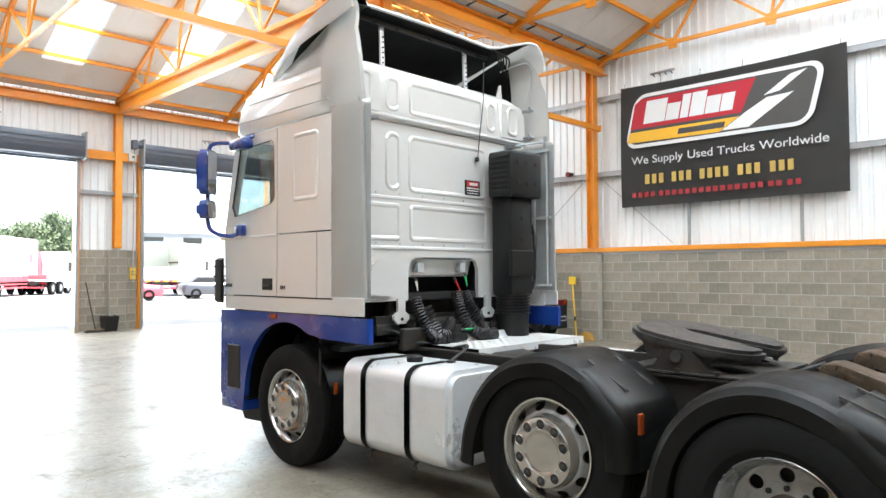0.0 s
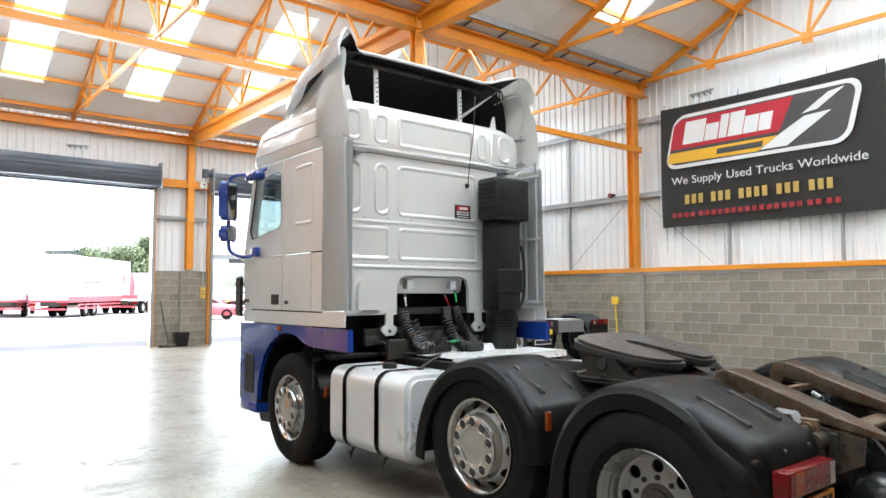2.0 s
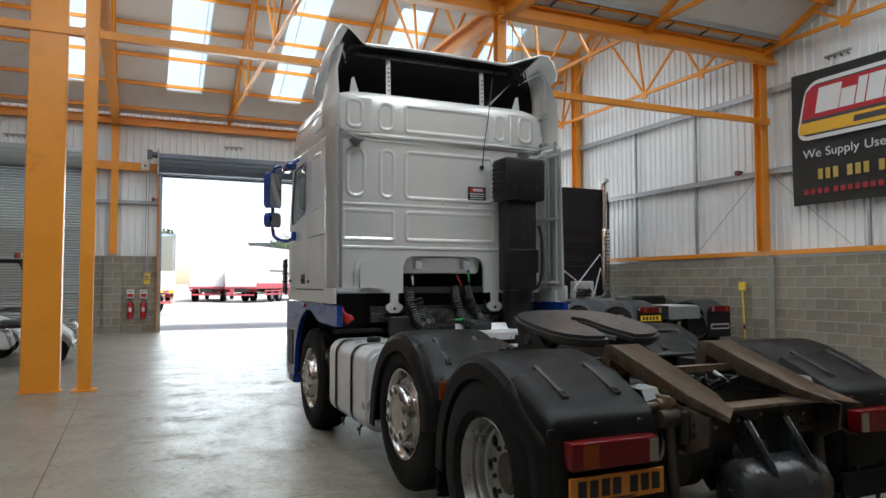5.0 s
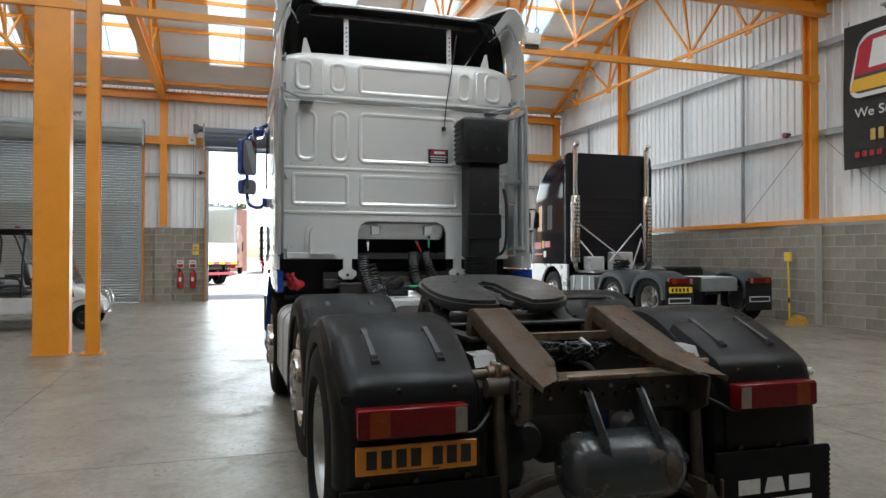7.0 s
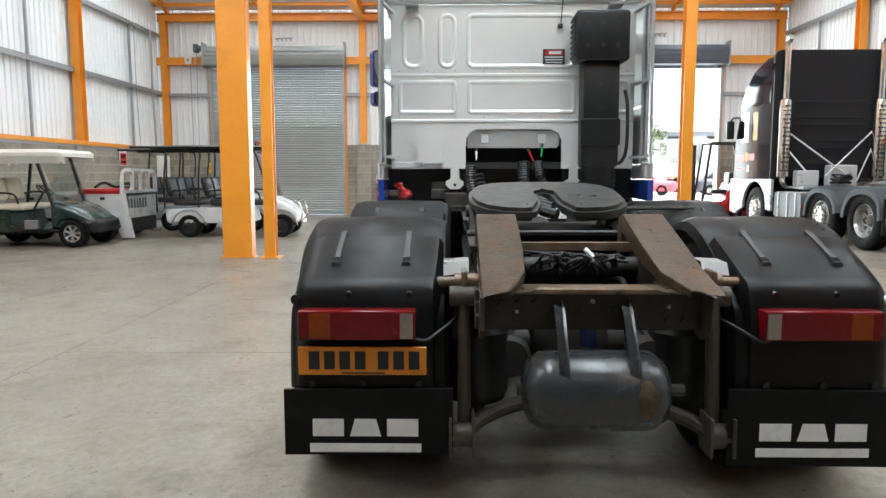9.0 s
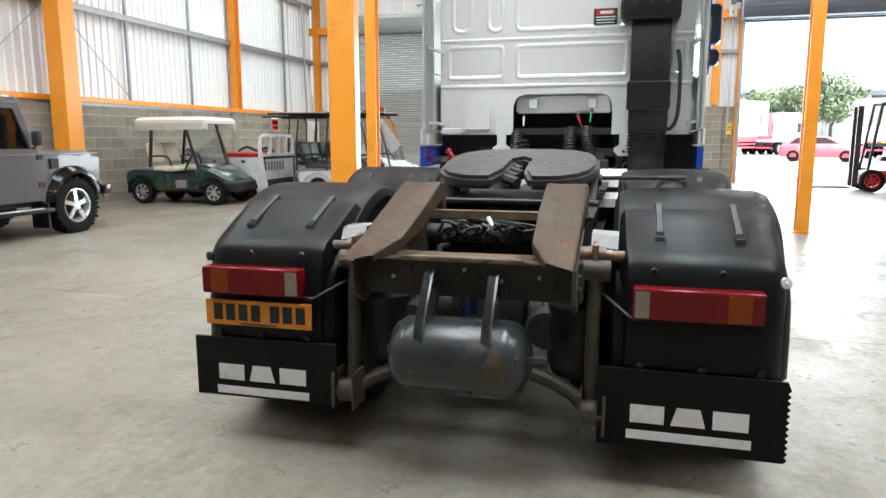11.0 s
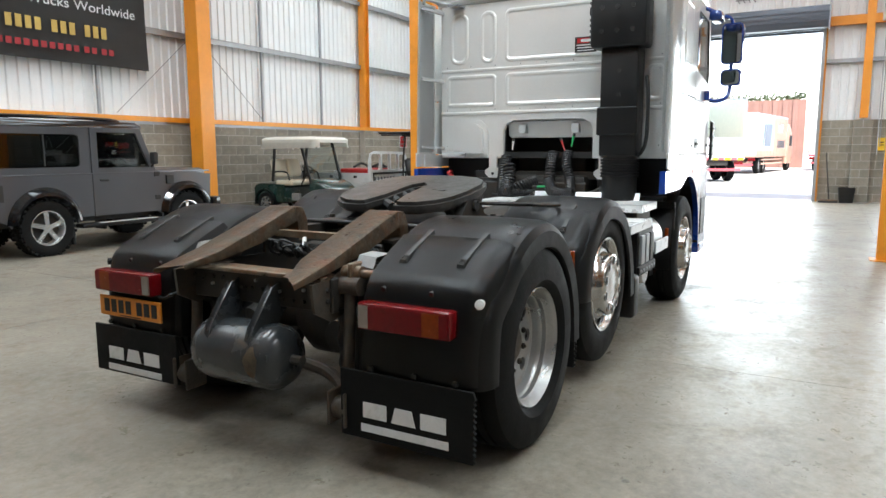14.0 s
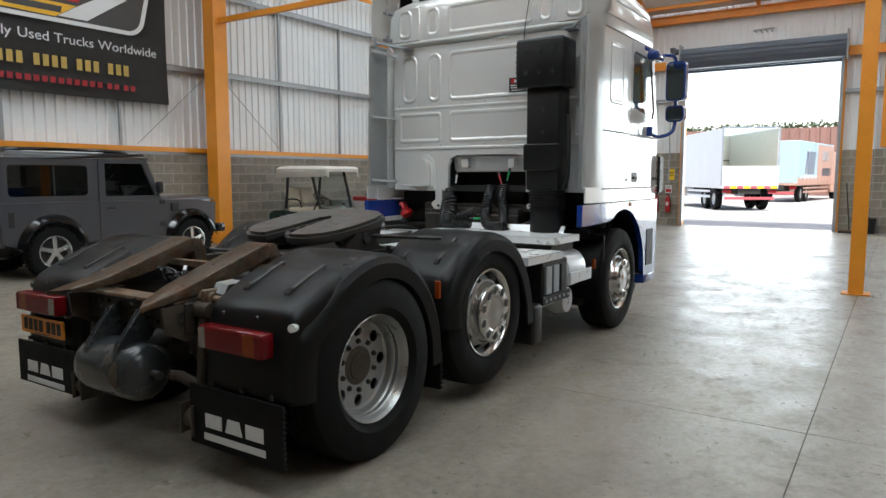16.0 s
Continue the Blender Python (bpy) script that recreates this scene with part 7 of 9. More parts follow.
def black_truck():
    t = thing("tractor_truck", pose(-9.05, 12.05, 0, 0, 0, 180), "black truck tractor unit with twin chrome exhaust stacks", "truck")
    for s in (-1, 1):
        bm = B()
        box(bm, 0.05, 5.8, s * 0.43 - 0.035, s * 0.43 + 0.035, 0.72, 0.98, 0.005)
        part("chassis_rail", bm, M_CHASSIS, t)
        truck_wheel(t, 0.65, s * 1.06, s, "dish", r=0.5)
        truck_wheel(t, 2.0, s * 1.06, s, "trim", r=0.5)
        truck_wheel(t, 4.85, s * 1.08, s, "trim", r=0.5)
        mudguard(t, [(2.62, 0.5), (2.56, 0.78), (2.36, 1.0), (2.0, 1.08), (1.64, 1.0), (1.42, 0.8), (1.36, 0.6)], 0.62, 1.26, s, mat=M_GREYPL)
        mudguard(t, [(1.28, 0.55), (1.22, 0.78), (1.02, 1.0), (0.65, 1.09), (0.3, 1.03), (0.08, 0.85), (0.02, 0.55)], 0.62, 1.26, s, mat=M_GREYPL)
        bm = B()
        box(bm, 0.0, 0.02, min(s * 0.62, s * 1.26), max(s * 0.62, s * 1.26), 0.3, 0.9, 0.006)
        fl = part("mudflap", bm, M_BLACKPL, t)
        bm = B()
        box(bm, -0.012, 0.0, min(s * 0.7, s * 1.2), max(s * 0.7, s * 1.2), 0.47, 0.58)
        fr = part("flap_mark", bm, M_WHITE, fl, "white framed mark on the flap")
        bm = B()
        box(bm, -0.016, -0.011, min(s * 0.72, s * 1.18), max(s * 0.72, s * 1.18), 0.49, 0.56)
        part("mark_field", bm, M_BLACK, fr)
        lamp_cluster(t, s, 0.0, 0.84, 0.96, 0.68, 1.2)
        # stack with perforated guard
        bm = B()
        cyl(bm, (4.02, s * 1.02, 1.2), (4.02, s * 1.02, 4.08), 0.068, 18)
        tube(bm, curve([(4.02, s * 1.02, 4.06), (3.99, s * 1.02, 4.15), (3.9, s * 1.02, 4.21)], 4), 0.068, 14)
        st = part("exhaust_pipe", bm, M_CHROME, t, "tall chrome exhaust stack")
        bm = B()
        lathe(bm, [(0.125, 1.25), (0.128, 1.3), (0.128, 2.85), (0.12, 2.9), (0.075, 2.92)], (4.02, s * 1.02, 0), "z", 20)
        gd = part("heat_guard", bm, M_CHROME, st, "perforated chrome heat guard")
        for i in range(16):
            for j in range(4):
                a = radians(150 + 28 * j + (14 if i % 2 else 0))
                c = Vector((4.02 + 0.128 * math.cos(a), s * 1.02 + 0.128 * math.sin(a), 1.38 + 0.092 * i))
                n = Vector((math.cos(a), math.sin(a), 0))
                bm = B()
                cyl(bm, c - n * 0.004, c + n * 0.002, 0.022, 8)
                part("guard_hole", bm, M_BLACK, gd)
        bm = B()
        tube(bm, curve([(4.02, s * 1.02, 1.22), (4.05, s * 0.98, 1.1), (4.2, s * 0.85, 1.05)], 4), 0.06, 12)
        part("exhaust_elbow", bm, M_CHROME, st)
        bm = B()
        cyl(bm, (4.1, s * 0.95, 2.25), (3.7, -s * 0.25, 1.25), 0.018, 8)
        cyl(bm, (4.1, s * 0.95, 1.9), (3.75, s * 0.45, 1.15), 0.018, 8)
        part("stack_brace", bm, M_ALU, t)
        # cab sides
        y = s * 1.24
        win = [(5.3, 2.05), (5.82, 2.05), (5.68, 2.72), (5.32, 2.75)]
        side_plate("cab_side", s, [(4.15, 1.2), (6.0, 1.2), (6.05, 1.95), (5.8, 2.85), (4.15, 2.85)], [win, rrect(4.85, 5.15, 2.08, 2.72, 0.04)], M_BLACKPAINT, y=1.24, t=0.04, parent=t)
        for k, pane in enumerate((win, rrect(4.85, 5.15, 2.08, 2.72, 0.04))):
            bm = B()
            plate(bm, pane, [], "y", s * 1.225, 0.006)
            part("side_window", bm, M_TRUCKGLASS, t).visible_shadow = False
        arch = [(4.85 + 0.62 * math.cos(radians(a)), 0.52 + 0.62 * math.sin(radians(a))) for a in range(180, -1, -12)]
        side_plate("arch_panel", s, [(4.0, 1.19), (4.0, 0.5)] + arch + [(5.9, 0.35), (6.2, 0.4), (6.2, 1.19)], [], M_SILVERLOW, y=1.26, t=0.06, parent=t)
        bm = B()
        prism(bm, rrect(2.75, 3.9, 0.4, 0.92, 0.06), "y", min(s * 0.7, s * 1.22), max(s * 0.7, s * 1.22))
        tk = part("side_tank", bm, M_GREYPL, t)
        for x in (2.95, 3.3, 3.7):
            bm = B()
            box(bm, x - 0.03, x + 0.03, min(s * 0.69, s * 1.235), max(s * 0.69, s * 1.235), 0.39, 0.93, 0.01)
            part("tank_strap", bm, M_SILVERLOW, tk)
        bm = B()
        box(bm, 2.68, 2.71, s * 1.23 - 0.01, s * 1.23 + 0.01, 0.6, 0.72)
        part("side_marker", bm, M_AMBER, t)
        bm = B()
        tube(bm, curve([(5.9, s * 1.22, 2.66), (6.04, s * 1.32, 2.67), (6.12, s * 1.36, 2.58)], 4), 0.022, 8)
        box(bm, 6.06, 6.16, s * 1.36 - 0.09, s * 1.36 + 0.09, 2.16, 2.6, 0.04, 3)
        part("mirror", bm, M_BLACKPL, t)
        # lettering on the door as plain bars
        for x0, x1, z0, z1, mt in ((4.95, 5.28, 1.62, 1.78, M_REDPL), (5.32, 5.42, 1.6, 1.8, M_PLATE_Y), (5.46, 5.9, 1.58, 1.76, M_REDPL), (5.2, 5.34, 1.36, 1.52, M_WHITE), (5.4, 5.9, 1.42, 1.46, M_REDPL)):
            bm = B()
            box(bm, x0, x1, s * 1.2425 - 0.003, s * 1.2425 + 0.003, z0, z1)
            part("door_bar", bm, mt, t)
        bm = B()
        rows = [[Vector((4.2, s * 1.245, z)), Vector((4.15, s * 1.247, z)), Vector((4.1, s * 1.24, z))] for z in (1.25, 2.4, 3.7)]
        sheet(bm, rows, 0.012)
        part("side_fairing", bm, M_BLACKPAINT, t)
    bm = B()
    prism(bm, [(-1.235, 1.2), (1.235, 1.2)] + [(u, v) for u, v in rrect(-1.235, 1.235, 2.0, 3.98, 0.14, 6) if v > 2.5], "x", 4.12, 4.2)
    part("rear_wall", bm, M_BLACKREAR, t)
    for z in (1.7, 2.2, 2.7):
        bm = B()
        pressed(bm, "x", 4.122, -0.8, 0.8, z - 0.2, z + 0.2, 0.05, -1, 0.008)
        part("pressed_panel", bm, M_BLACKREAR, t)
    bm = B()
    loft(bm, [[Vector((x, y, z)) for x, y in rrect(xr, xf, -w, w, r, 5)] for z, xf, xr, w, r in ((2.85, 5.82, 4.15, 1.245, 0.12), (2.95, 5.86, 4.13, 1.25, 0.12), (3.3, 5.7, 4.13, 1.235, 0.14), (3.65, 5.35, 4.13, 1.2, 0.16), (3.88, 4.95, 4.14, 1.12, 0.2), (3.95, 4.7, 4.16, 0.98, 0.2))])
    part("high_roof", bm, M_BLACKPAINT, t, deg=60)
    bm = B()
    loft(bm, [[Vector((xf, y, z)) for y in (-1.2, 0, 1.2)] + [Vector((xf - 0.05, y, z)) for y in (1.2, 0, -1.2)] for z, xf in ((0.4, 6.2), (1.9, 6.15), (2.84, 5.85))])
    part("front_panel", bm, M_BLACKPAINT, t)
    bm = B()
    box(bm, 4.2, 6.1, -1.2, 1.2, 1.2, 1.3)
    part("cab_floor", bm, M_BLACK, t)
    chequer(t, 0.1, 0.72, -0.4, 0.4, 0.98)
    bm = B()
    prism(bm, [(0.02, 0.7), (0.02, 0.95), (0.1, 0.98), (0.1, 0.7)], "y", -0.42, 0.42)
    part("rear_box", bm, M_GALV, t)
    bm = B()
    plate(bm, rrect(1.0, 1.8, -0.45, 0.45, 0.2), [], "z", 1.12, 0.05)
    part("fifth_wheel_plate", bm, M_GREASE, t)
    bm = B()
    box(bm, 1.1, 1.7, -0.46, 0.46, 0.98, 1.12)
    part("coupling_base", bm, M_CHASSIS, t)
    bm = B()
    box(bm, 3.3, 4.1, -0.9, 0.9, 0.98, 1.04, 0.01)
    part("deck", bm, M_GALV, t)
    bm = B()
    box(bm, 3.75, 4.0, 0.35, 0.8, 1.04, 1.38, 0.02)
    box(bm, 3.8, 4.05, -0.5, 0.1, 1.04, 1.5, 0.03)
    part("coupling_board", bm, M_ALU, t)
    bm = B()
    rn = random.Random(9)
    pts = [(3.7 + 0.12 * math.sin(k * 2.4) , -0.15 + 0.2 * math.cos(k * 2.1) + 0.04 * rn.random(), 1.1 + 0.2 * rn.random()) for k in range(26)]
    tube(bm, curve(pts, 4), 0.02, 6)
    part("lead_bundle", bm, M_BLACK, t)
    bm = B()
    box(bm, -0.03, -0.02, 0.68, 1.2, 0.68, 0.79)
    pl = part("number_plate", bm, M_PLATE_Y, t, "yellow rear number plate")
    for k in range(5):
        bm = B()
        box(bm, -0.033, -0.029, 0.76 + 0.085 * k, 0.81 + 0.085 * k, 0.70, 0.77)
        part("character_bar", bm, M_BLACK, pl)
    return t


black_truck()

# ---- grey off-road car ----
M_GREYPAINT = pbr("grey_car_paint", (0.075, 0.078, 0.088), 0.34, metal=0.4, var=0.05, coat=0.6, rvar=0.03)
M_CARGLASS = glass("car_glass", (0.30, 0.33, 0.33), 0.06)
M_ALLOY = pbr("alloy_wheel", (0.55, 0.56, 0.57), 0.25, metal=0.8, var=0.06)
M_GLOSSBLK = pbr("gloss_black", (0.008, 0.008, 0.009), 0.12, var=0.1, coat=0.6)


def small_wheel(parent, x, y, s, r, w, spokes=5, rim_mat=None, knobs=False):
    wh = part("wheel", B(), M_TYRE, parent)
    wh.matrix_basis = pose(x, y, r, 0, 0, 0 if s > 0 else 180)
    h, ri = w / 2, r * 0.6
    bm = B()
    lathe(bm, [(ri, -h * 0.8), (r * 0.8, -h), (r * 0.95, -h * 0.9), (r, -h * 0.6), (r, h * 0.6), (r * 0.95, h * 0.9), (r * 0.8, h), (ri, h * 0.8)], (0, 0, 0), "y", 36)
    if knobs:
        for k in range(36):
            a = 2 * math.pi * k / 36
            for yy in (-h * 0.7, 0, h * 0.7):
                c = Vector((math.cos(a) * r, yy + (0.01 if k % 2 else -0.01), math.sin(a) * r))
                beam(bm, c * 1.0 - Vector((0, 0.03, 0)), c + Vector((0, 0.03, 0)), 0.04, 0.025, up=(math.cos(a), 0, math.sin(a)))
    part("tyre", bm, M_TYRE, wh)
    bm = B()
    lathe(bm, [(ri, -h * 0.8), (ri * 0.93, 0), (ri, h * 0.75), (ri * 1.04, h * 0.85), (ri * 0.98, h * 0.86), (ri * 0.9, h * 0.6), (ri * 0.88, 0)], (0, 0, 0), "y", 32)
    part("rim", bm, rim_mat or M_ALLOY, wh)
    bm = B()
    cyl(bm, (0, h * 0.3, 0), (0, h * 0.72, 0), ri * 0.27, 16)
    part("hub_cap", bm, rim_mat or M_ALLOY, wh)
    for k in range(spokes):
        a = 2 * math.pi * k / spokes + 0.3
        bm = B()
        d = Vector((math.cos(a), 0, math.sin(a)))
        beam(bm, d * ri * 0.2 + Vector((0, h * 0.6, 0)), d * ri * 0.97 + Vector((0, h * 0.5, 0)), ri * 0.26, h * 0.25, up=(0, 1, 0))
        part("spoke", bm, rim_mat or M_ALLOY, wh)
    bm = B()
    cyl(bm, (0, -h * 0.3, 0), (0, h * 0.1, 0), ri * 0.85, 20)
    part("brake_disc", bm, M_CHASSIS, wh)
    return wh


def offroad_car():
    t = thing("offroad_car", pose(-3.63, -3.5, 0, 0, 0, 180), "dark grey boxy off-road car with a black roof and alloy wheels", "car")
    hw = 0.84
    for s in (-1, 1):
        for x in (0.0, 2.4):
            small_wheel(t, x, s * 0.76, s, 0.39, 0.26, 5, knobs=True)
            A = [(x + 0.47 * math.cos(radians(a)), 0.42 + 0.47 * math.sin(radians(a))) for a in range(175, 4, -13)]
            bm = B()
            rows = [[Vector((px, s * (hw - 0.02), pz)), Vector((px, s * (hw + 0.09), pz - 0.0)), Vector((x + (px - x) * 0.93, s * (hw + 0.1), 0.42 + (pz - 0.42) * 0.9))] for px, pz in A]
            rows2 = [[Vector((x + (px - x) * 1.14, s * (hw + 0.0), 0.42 + (pz - 0.42) * 1.14)), *r[1:]] for (px, pz), r in zip(A, rows)]
            sheet(bm, rows2, 0.012)
            part("wheel_arch", bm, M_GLOSSBLK, t, "gloss black wheel arch")
        arch = lambda cx: [(cx + 0.46 * math.cos(radians(a)), 0.42 + 0.46 * math.sin(radians(a))) for a in range(180, -1, -15)]
        low = [(-0.72, 1.12), (-0.72, 0.55), (-0.5, 0.48)] + arch(0.0) + [(0.52, 0.5), (0.72, 0.5), (0.72, 1.12)]
        side_plate("rear_quarter", s, low, [], M_GREYPAINT, y=hw, t=0.04, parent=t)
        upper = [(-0.70, 1.13), (0.72, 1.13), (0.72, 1.785), (-0.66, 1.785)]
        w1 = rrect(-0.6, 0.56, 1.22, 1.68, 0.06)
        side_plate("upper_side", s, upper, [w1], M_GREYPAINT, y=hw - 0.01, t=0.03, parent=t)
        door = side_plate("door", s, [(0.73, 0.5), (1.82, 0.5), (1.82, 1.14), (1.56, 1.785), (0.73, 1.785)], [[(0.83, 1.2), (1.7, 1.2), (1.48, 1.72), (0.83, 1.72)]], M_GREYPAINT, y=hw + 0.002, t=0.04, parent=t)
        for pane in (w1, [(0.83, 1.2), (1.7, 1.2), (1.48, 1.72), (0.83, 1.72)]):
            bm = B()
            plate(bm, pane, [], "y", s * (hw - 0.03), 0.005)
            part("side_window", bm, M_CARGLASS, t).visible_shadow = False
        bm = B()
        box(bm, 0.04, 0.06, s * (hw - 0.02) - 0.006, s * (hw - 0.02) + 0.006, 1.24, 1.7)
        part("window_divider", bm, M_BLACK, t)
        bm = B()
        box(bm, 0.84, 0.99, s * hw - 0.01, s * hw + 0.03, 1.0, 1.035, 0.008)
        part("door_handle", bm, M_BLACK, door)
        wing = [(1.835, 1.14), (1.835, 0.5)] + arch(2.4) + [(2.92, 0.6), (2.95, 1.06)]
        side_plate("front_wing", s, wing, [], M_GREYPAINT, y=hw - 0.03, t=0.04, parent=t)
        bm = B()
        box(bm, -0.71, 2.9, s * (hw - 0.004) - 0.008, s * (hw - 0.004) + 0.008, 1.105, 1.13, 0.006, 2)
        part("belt_line", bm, M_GREYPAINT, t)
        bm = B()
        box(bm, 2.02, 2.16, min(s * hw, s * (hw - 0.04)), max(s * hw, s * (hw - 0.04)), 0.92, 1.06, 0.006)
        part("wing_vent", bm, M_BLACK, t)
        bm = B()
        box(bm, -0.62, -0.54, s * hw - 0.006, s * hw + 0.008, 0.78, 1.0, 0.004)
        part("side_vent", bm, M_BLACK, t)
        bm = B()
        box(bm, 0.48, 1.95, min(s * 0.7, s * 0.92), max(s * 0.7, s * 0.92), 0.34, 0.40, 0.02, 2)
        step = part("side_step", bm, M_BLACKPL, t)
        bm = B()
        box(bm, 0.75, 1.75, s * 0.9 - 0.028, s * 0.9 + 0.028, 0.396, 0.406, 0.003)
        part("tread_strip", bm, M_CHEQ, step, "bright tread strip")
        bm = B()
        prism(bm, [(1.86, 0.12), (1.86, 0.46), (1.89, 0.46), (1.89, 0.12)], "y", min(s * 0.6, s * 0.88), max(s * 0.6, s * 0.88))
        part("mudflap", bm, M_BLACKPL, t)
        for z in (0.68, 1.05):
            bm = B()
            box(bm, 1.78, 1.88, s * (hw + 0.004) - 0.008, s * (hw + 0.004) + 0.008, z, z + 0.07, 0.004)
            part("hinge", bm, M_BLACK, door)
        bm = B()
        box(bm, 1.68, 1.76, s * 0.94 - 0.06, s * 0.94 + 0.06, 1.24, 1.43, 0.025, 2)
        cyl(bm, (1.73, s * 0.86, 1.2), (1.73, s * 0.94, 1.27), 0.015, 8)
        part("door_mirror", bm, M_BLACK, t)
        bm = B()
        tube(bm, curve([(-0.6, s * 0.66, 1.86), (-0.5, s * 0.66, 1.91), (0.3, s * 0.66, 1.925), (1.2, s * 0.66, 1.91), (1.35, s * 0.66, 1.86)], 4), 0.025, 8)
        part("roof_bar", bm, M_GLOSSBLK, t)
        bm = B()
        prism(bm, [(0.34, 0.12), (0.34, 0.45), (0.37, 0.45), (0.37, 0.12)], "y", min(s * 0.6, s * 0.88), max(s * 0.6, s * 0.88))
        part("mudflap", bm, M_BLACKPL, t)
    bm = B()
    loft(bm, [[Vector((x, y, z)) for x, y in rrect(-0.72 + k, 1.66 - k, -hw + k, hw - k, 0.1, 4)] for z, k in ((1.78, 0.0), (1.83, 0.01), (1.88, 0.06), (1.895, 0.2))])
    part("roof", bm, M_GLOSSBLK, t)
    bm = B()
    loft(bm, [[Vector((x, y, z)) for x, y in rrect(1.8 + k, 2.94 - k, -hw + 0.12 + k, hw - 0.12 - k, 0.05, 3)] for z, k in ((1.02, 0.0), (1.12, 0.01), (1.16, 0.06))])
    part("bonnet", bm, M_GREYPAINT, t)
    bm = B()
    plate(bm, rrect(-hw + 0.05, hw - 0.05, 0.5, 1.06, 0.04), [], "x", 2.9, 0.05)
    part("grille_panel", bm, M_BLACK, t)
    bm = B()
    box(bm, 2.95, 3.12, -0.86, 0.86, 0.5, 0.66, 0.03, 2)
    part("front_bumper", bm, M_GLOSSBLK, t)
    bm = B()
    plate(bm, [(-hw + 0.02, 0.5), (hw - 0.02, 0.5), (hw - 0.02, 1.785), (-hw + 0.02, 1.785)], [rrect(-0.45, 0.45, 1.25, 1.7, 0.05)], "x", -0.72, 0.04)
    part("rear_door", bm, M_GREYPAINT, t)
    bm = B()
    loft(bm, [[Vector((1.84, y, 1.15)) for y in (-0.74, 0.74)] + [Vector((1.83, y, 1.15)) for y in (0.74, -0.74)], [Vector((1.58, y, 1.8)) for y in (-0.72, 0.72)] + [Vector((1.57, y, 1.8)) for y in (0.72, -0.72)]])
    part("windscreen", bm, M_CARGLASS, t).visible_shadow = False
    bm = B()
    box(bm, -0.7, 2.9, -0.7, 0.7, 0.42, 0.56)
    part("underbody", bm, M_BLACK, t)
    for s in (-1, 1):
        bm = B()
        box(bm, 0.85, 1.0, s * 0.4 - 0.22, s * 0.4 + 0.22, 0.7, 1.4, 0.06, 2)
        part("seat", bm, M_TRIM_IN, t)
    bm = B()
    lathe(bm, [(0.17, 0.0), (0.185, 0.014), (0.17, 0.028), (0.157, 0.014)], (0, 0, 0), "z", 24, True)
    part("steering_wheel", bm, M_BLACK, t, m=pose(1.55, -0.38, 1.2, 0, 55, 0))
    return t


offroad_car()

# ---- buggies ----
M_GREENB = pbr("dark_green_body", (0.012, 0.035, 0.03), 0.22, var=0.1, coat=0.5)
M_CREAM = pbr("cream_vinyl", (0.62, 0.56, 0.44), 0.55, var=0.08, scale=5, bump=0.1)
M_OFFWHITE = pbr("off_white_canopy", (0.70, 0.68, 0.62), 0.55, var=0.06, scale=3, bump=0.1, bscale=12)
M_WHITEBODY = pbr("white_body", (0.58, 0.59, 0.59), 0.3, var=0.05, scale=4, coat=0.3)
M_BLACKVINYL = pbr("black_vinyl", (0.02, 0.021, 0.023), 0.45, var=0.15, bump=0.1)
M_SCREEN = glass("clear_screen", (0.86, 0.9, 0.9), 0.03)


def buggy_seat(t, x, mat, w=0.5):
    bm = B()
    box(bm, x - 0.25, x + 0.28, -w, w, 0.66, 0.78, 0.05, 3)
    st = part("seat", bm, mat, t)
    for y in (-w / 2, w / 2):
        bm = B()
        box(bm, -0.06, 0.06, y - w / 2 + 0.03, y + w / 2 - 0.03, 0.0, 0.42, 0.055, 3)
        part("backrest", bm, mat, st, m=pose(x - 0.3, 0, 0.84, 0, -12, 0))
    for y in (-w - 0.02, w + 0.02):
        bm = B()
        tube(bm, curve([(x - 0.3, y, 0.95), (x - 0.1, y, 0.98), (x + 0.15, y, 0.95), (x + 0.22, y, 0.78)], 4), 0.018, 8)
        part("armrest", bm, M_BLACK, st)


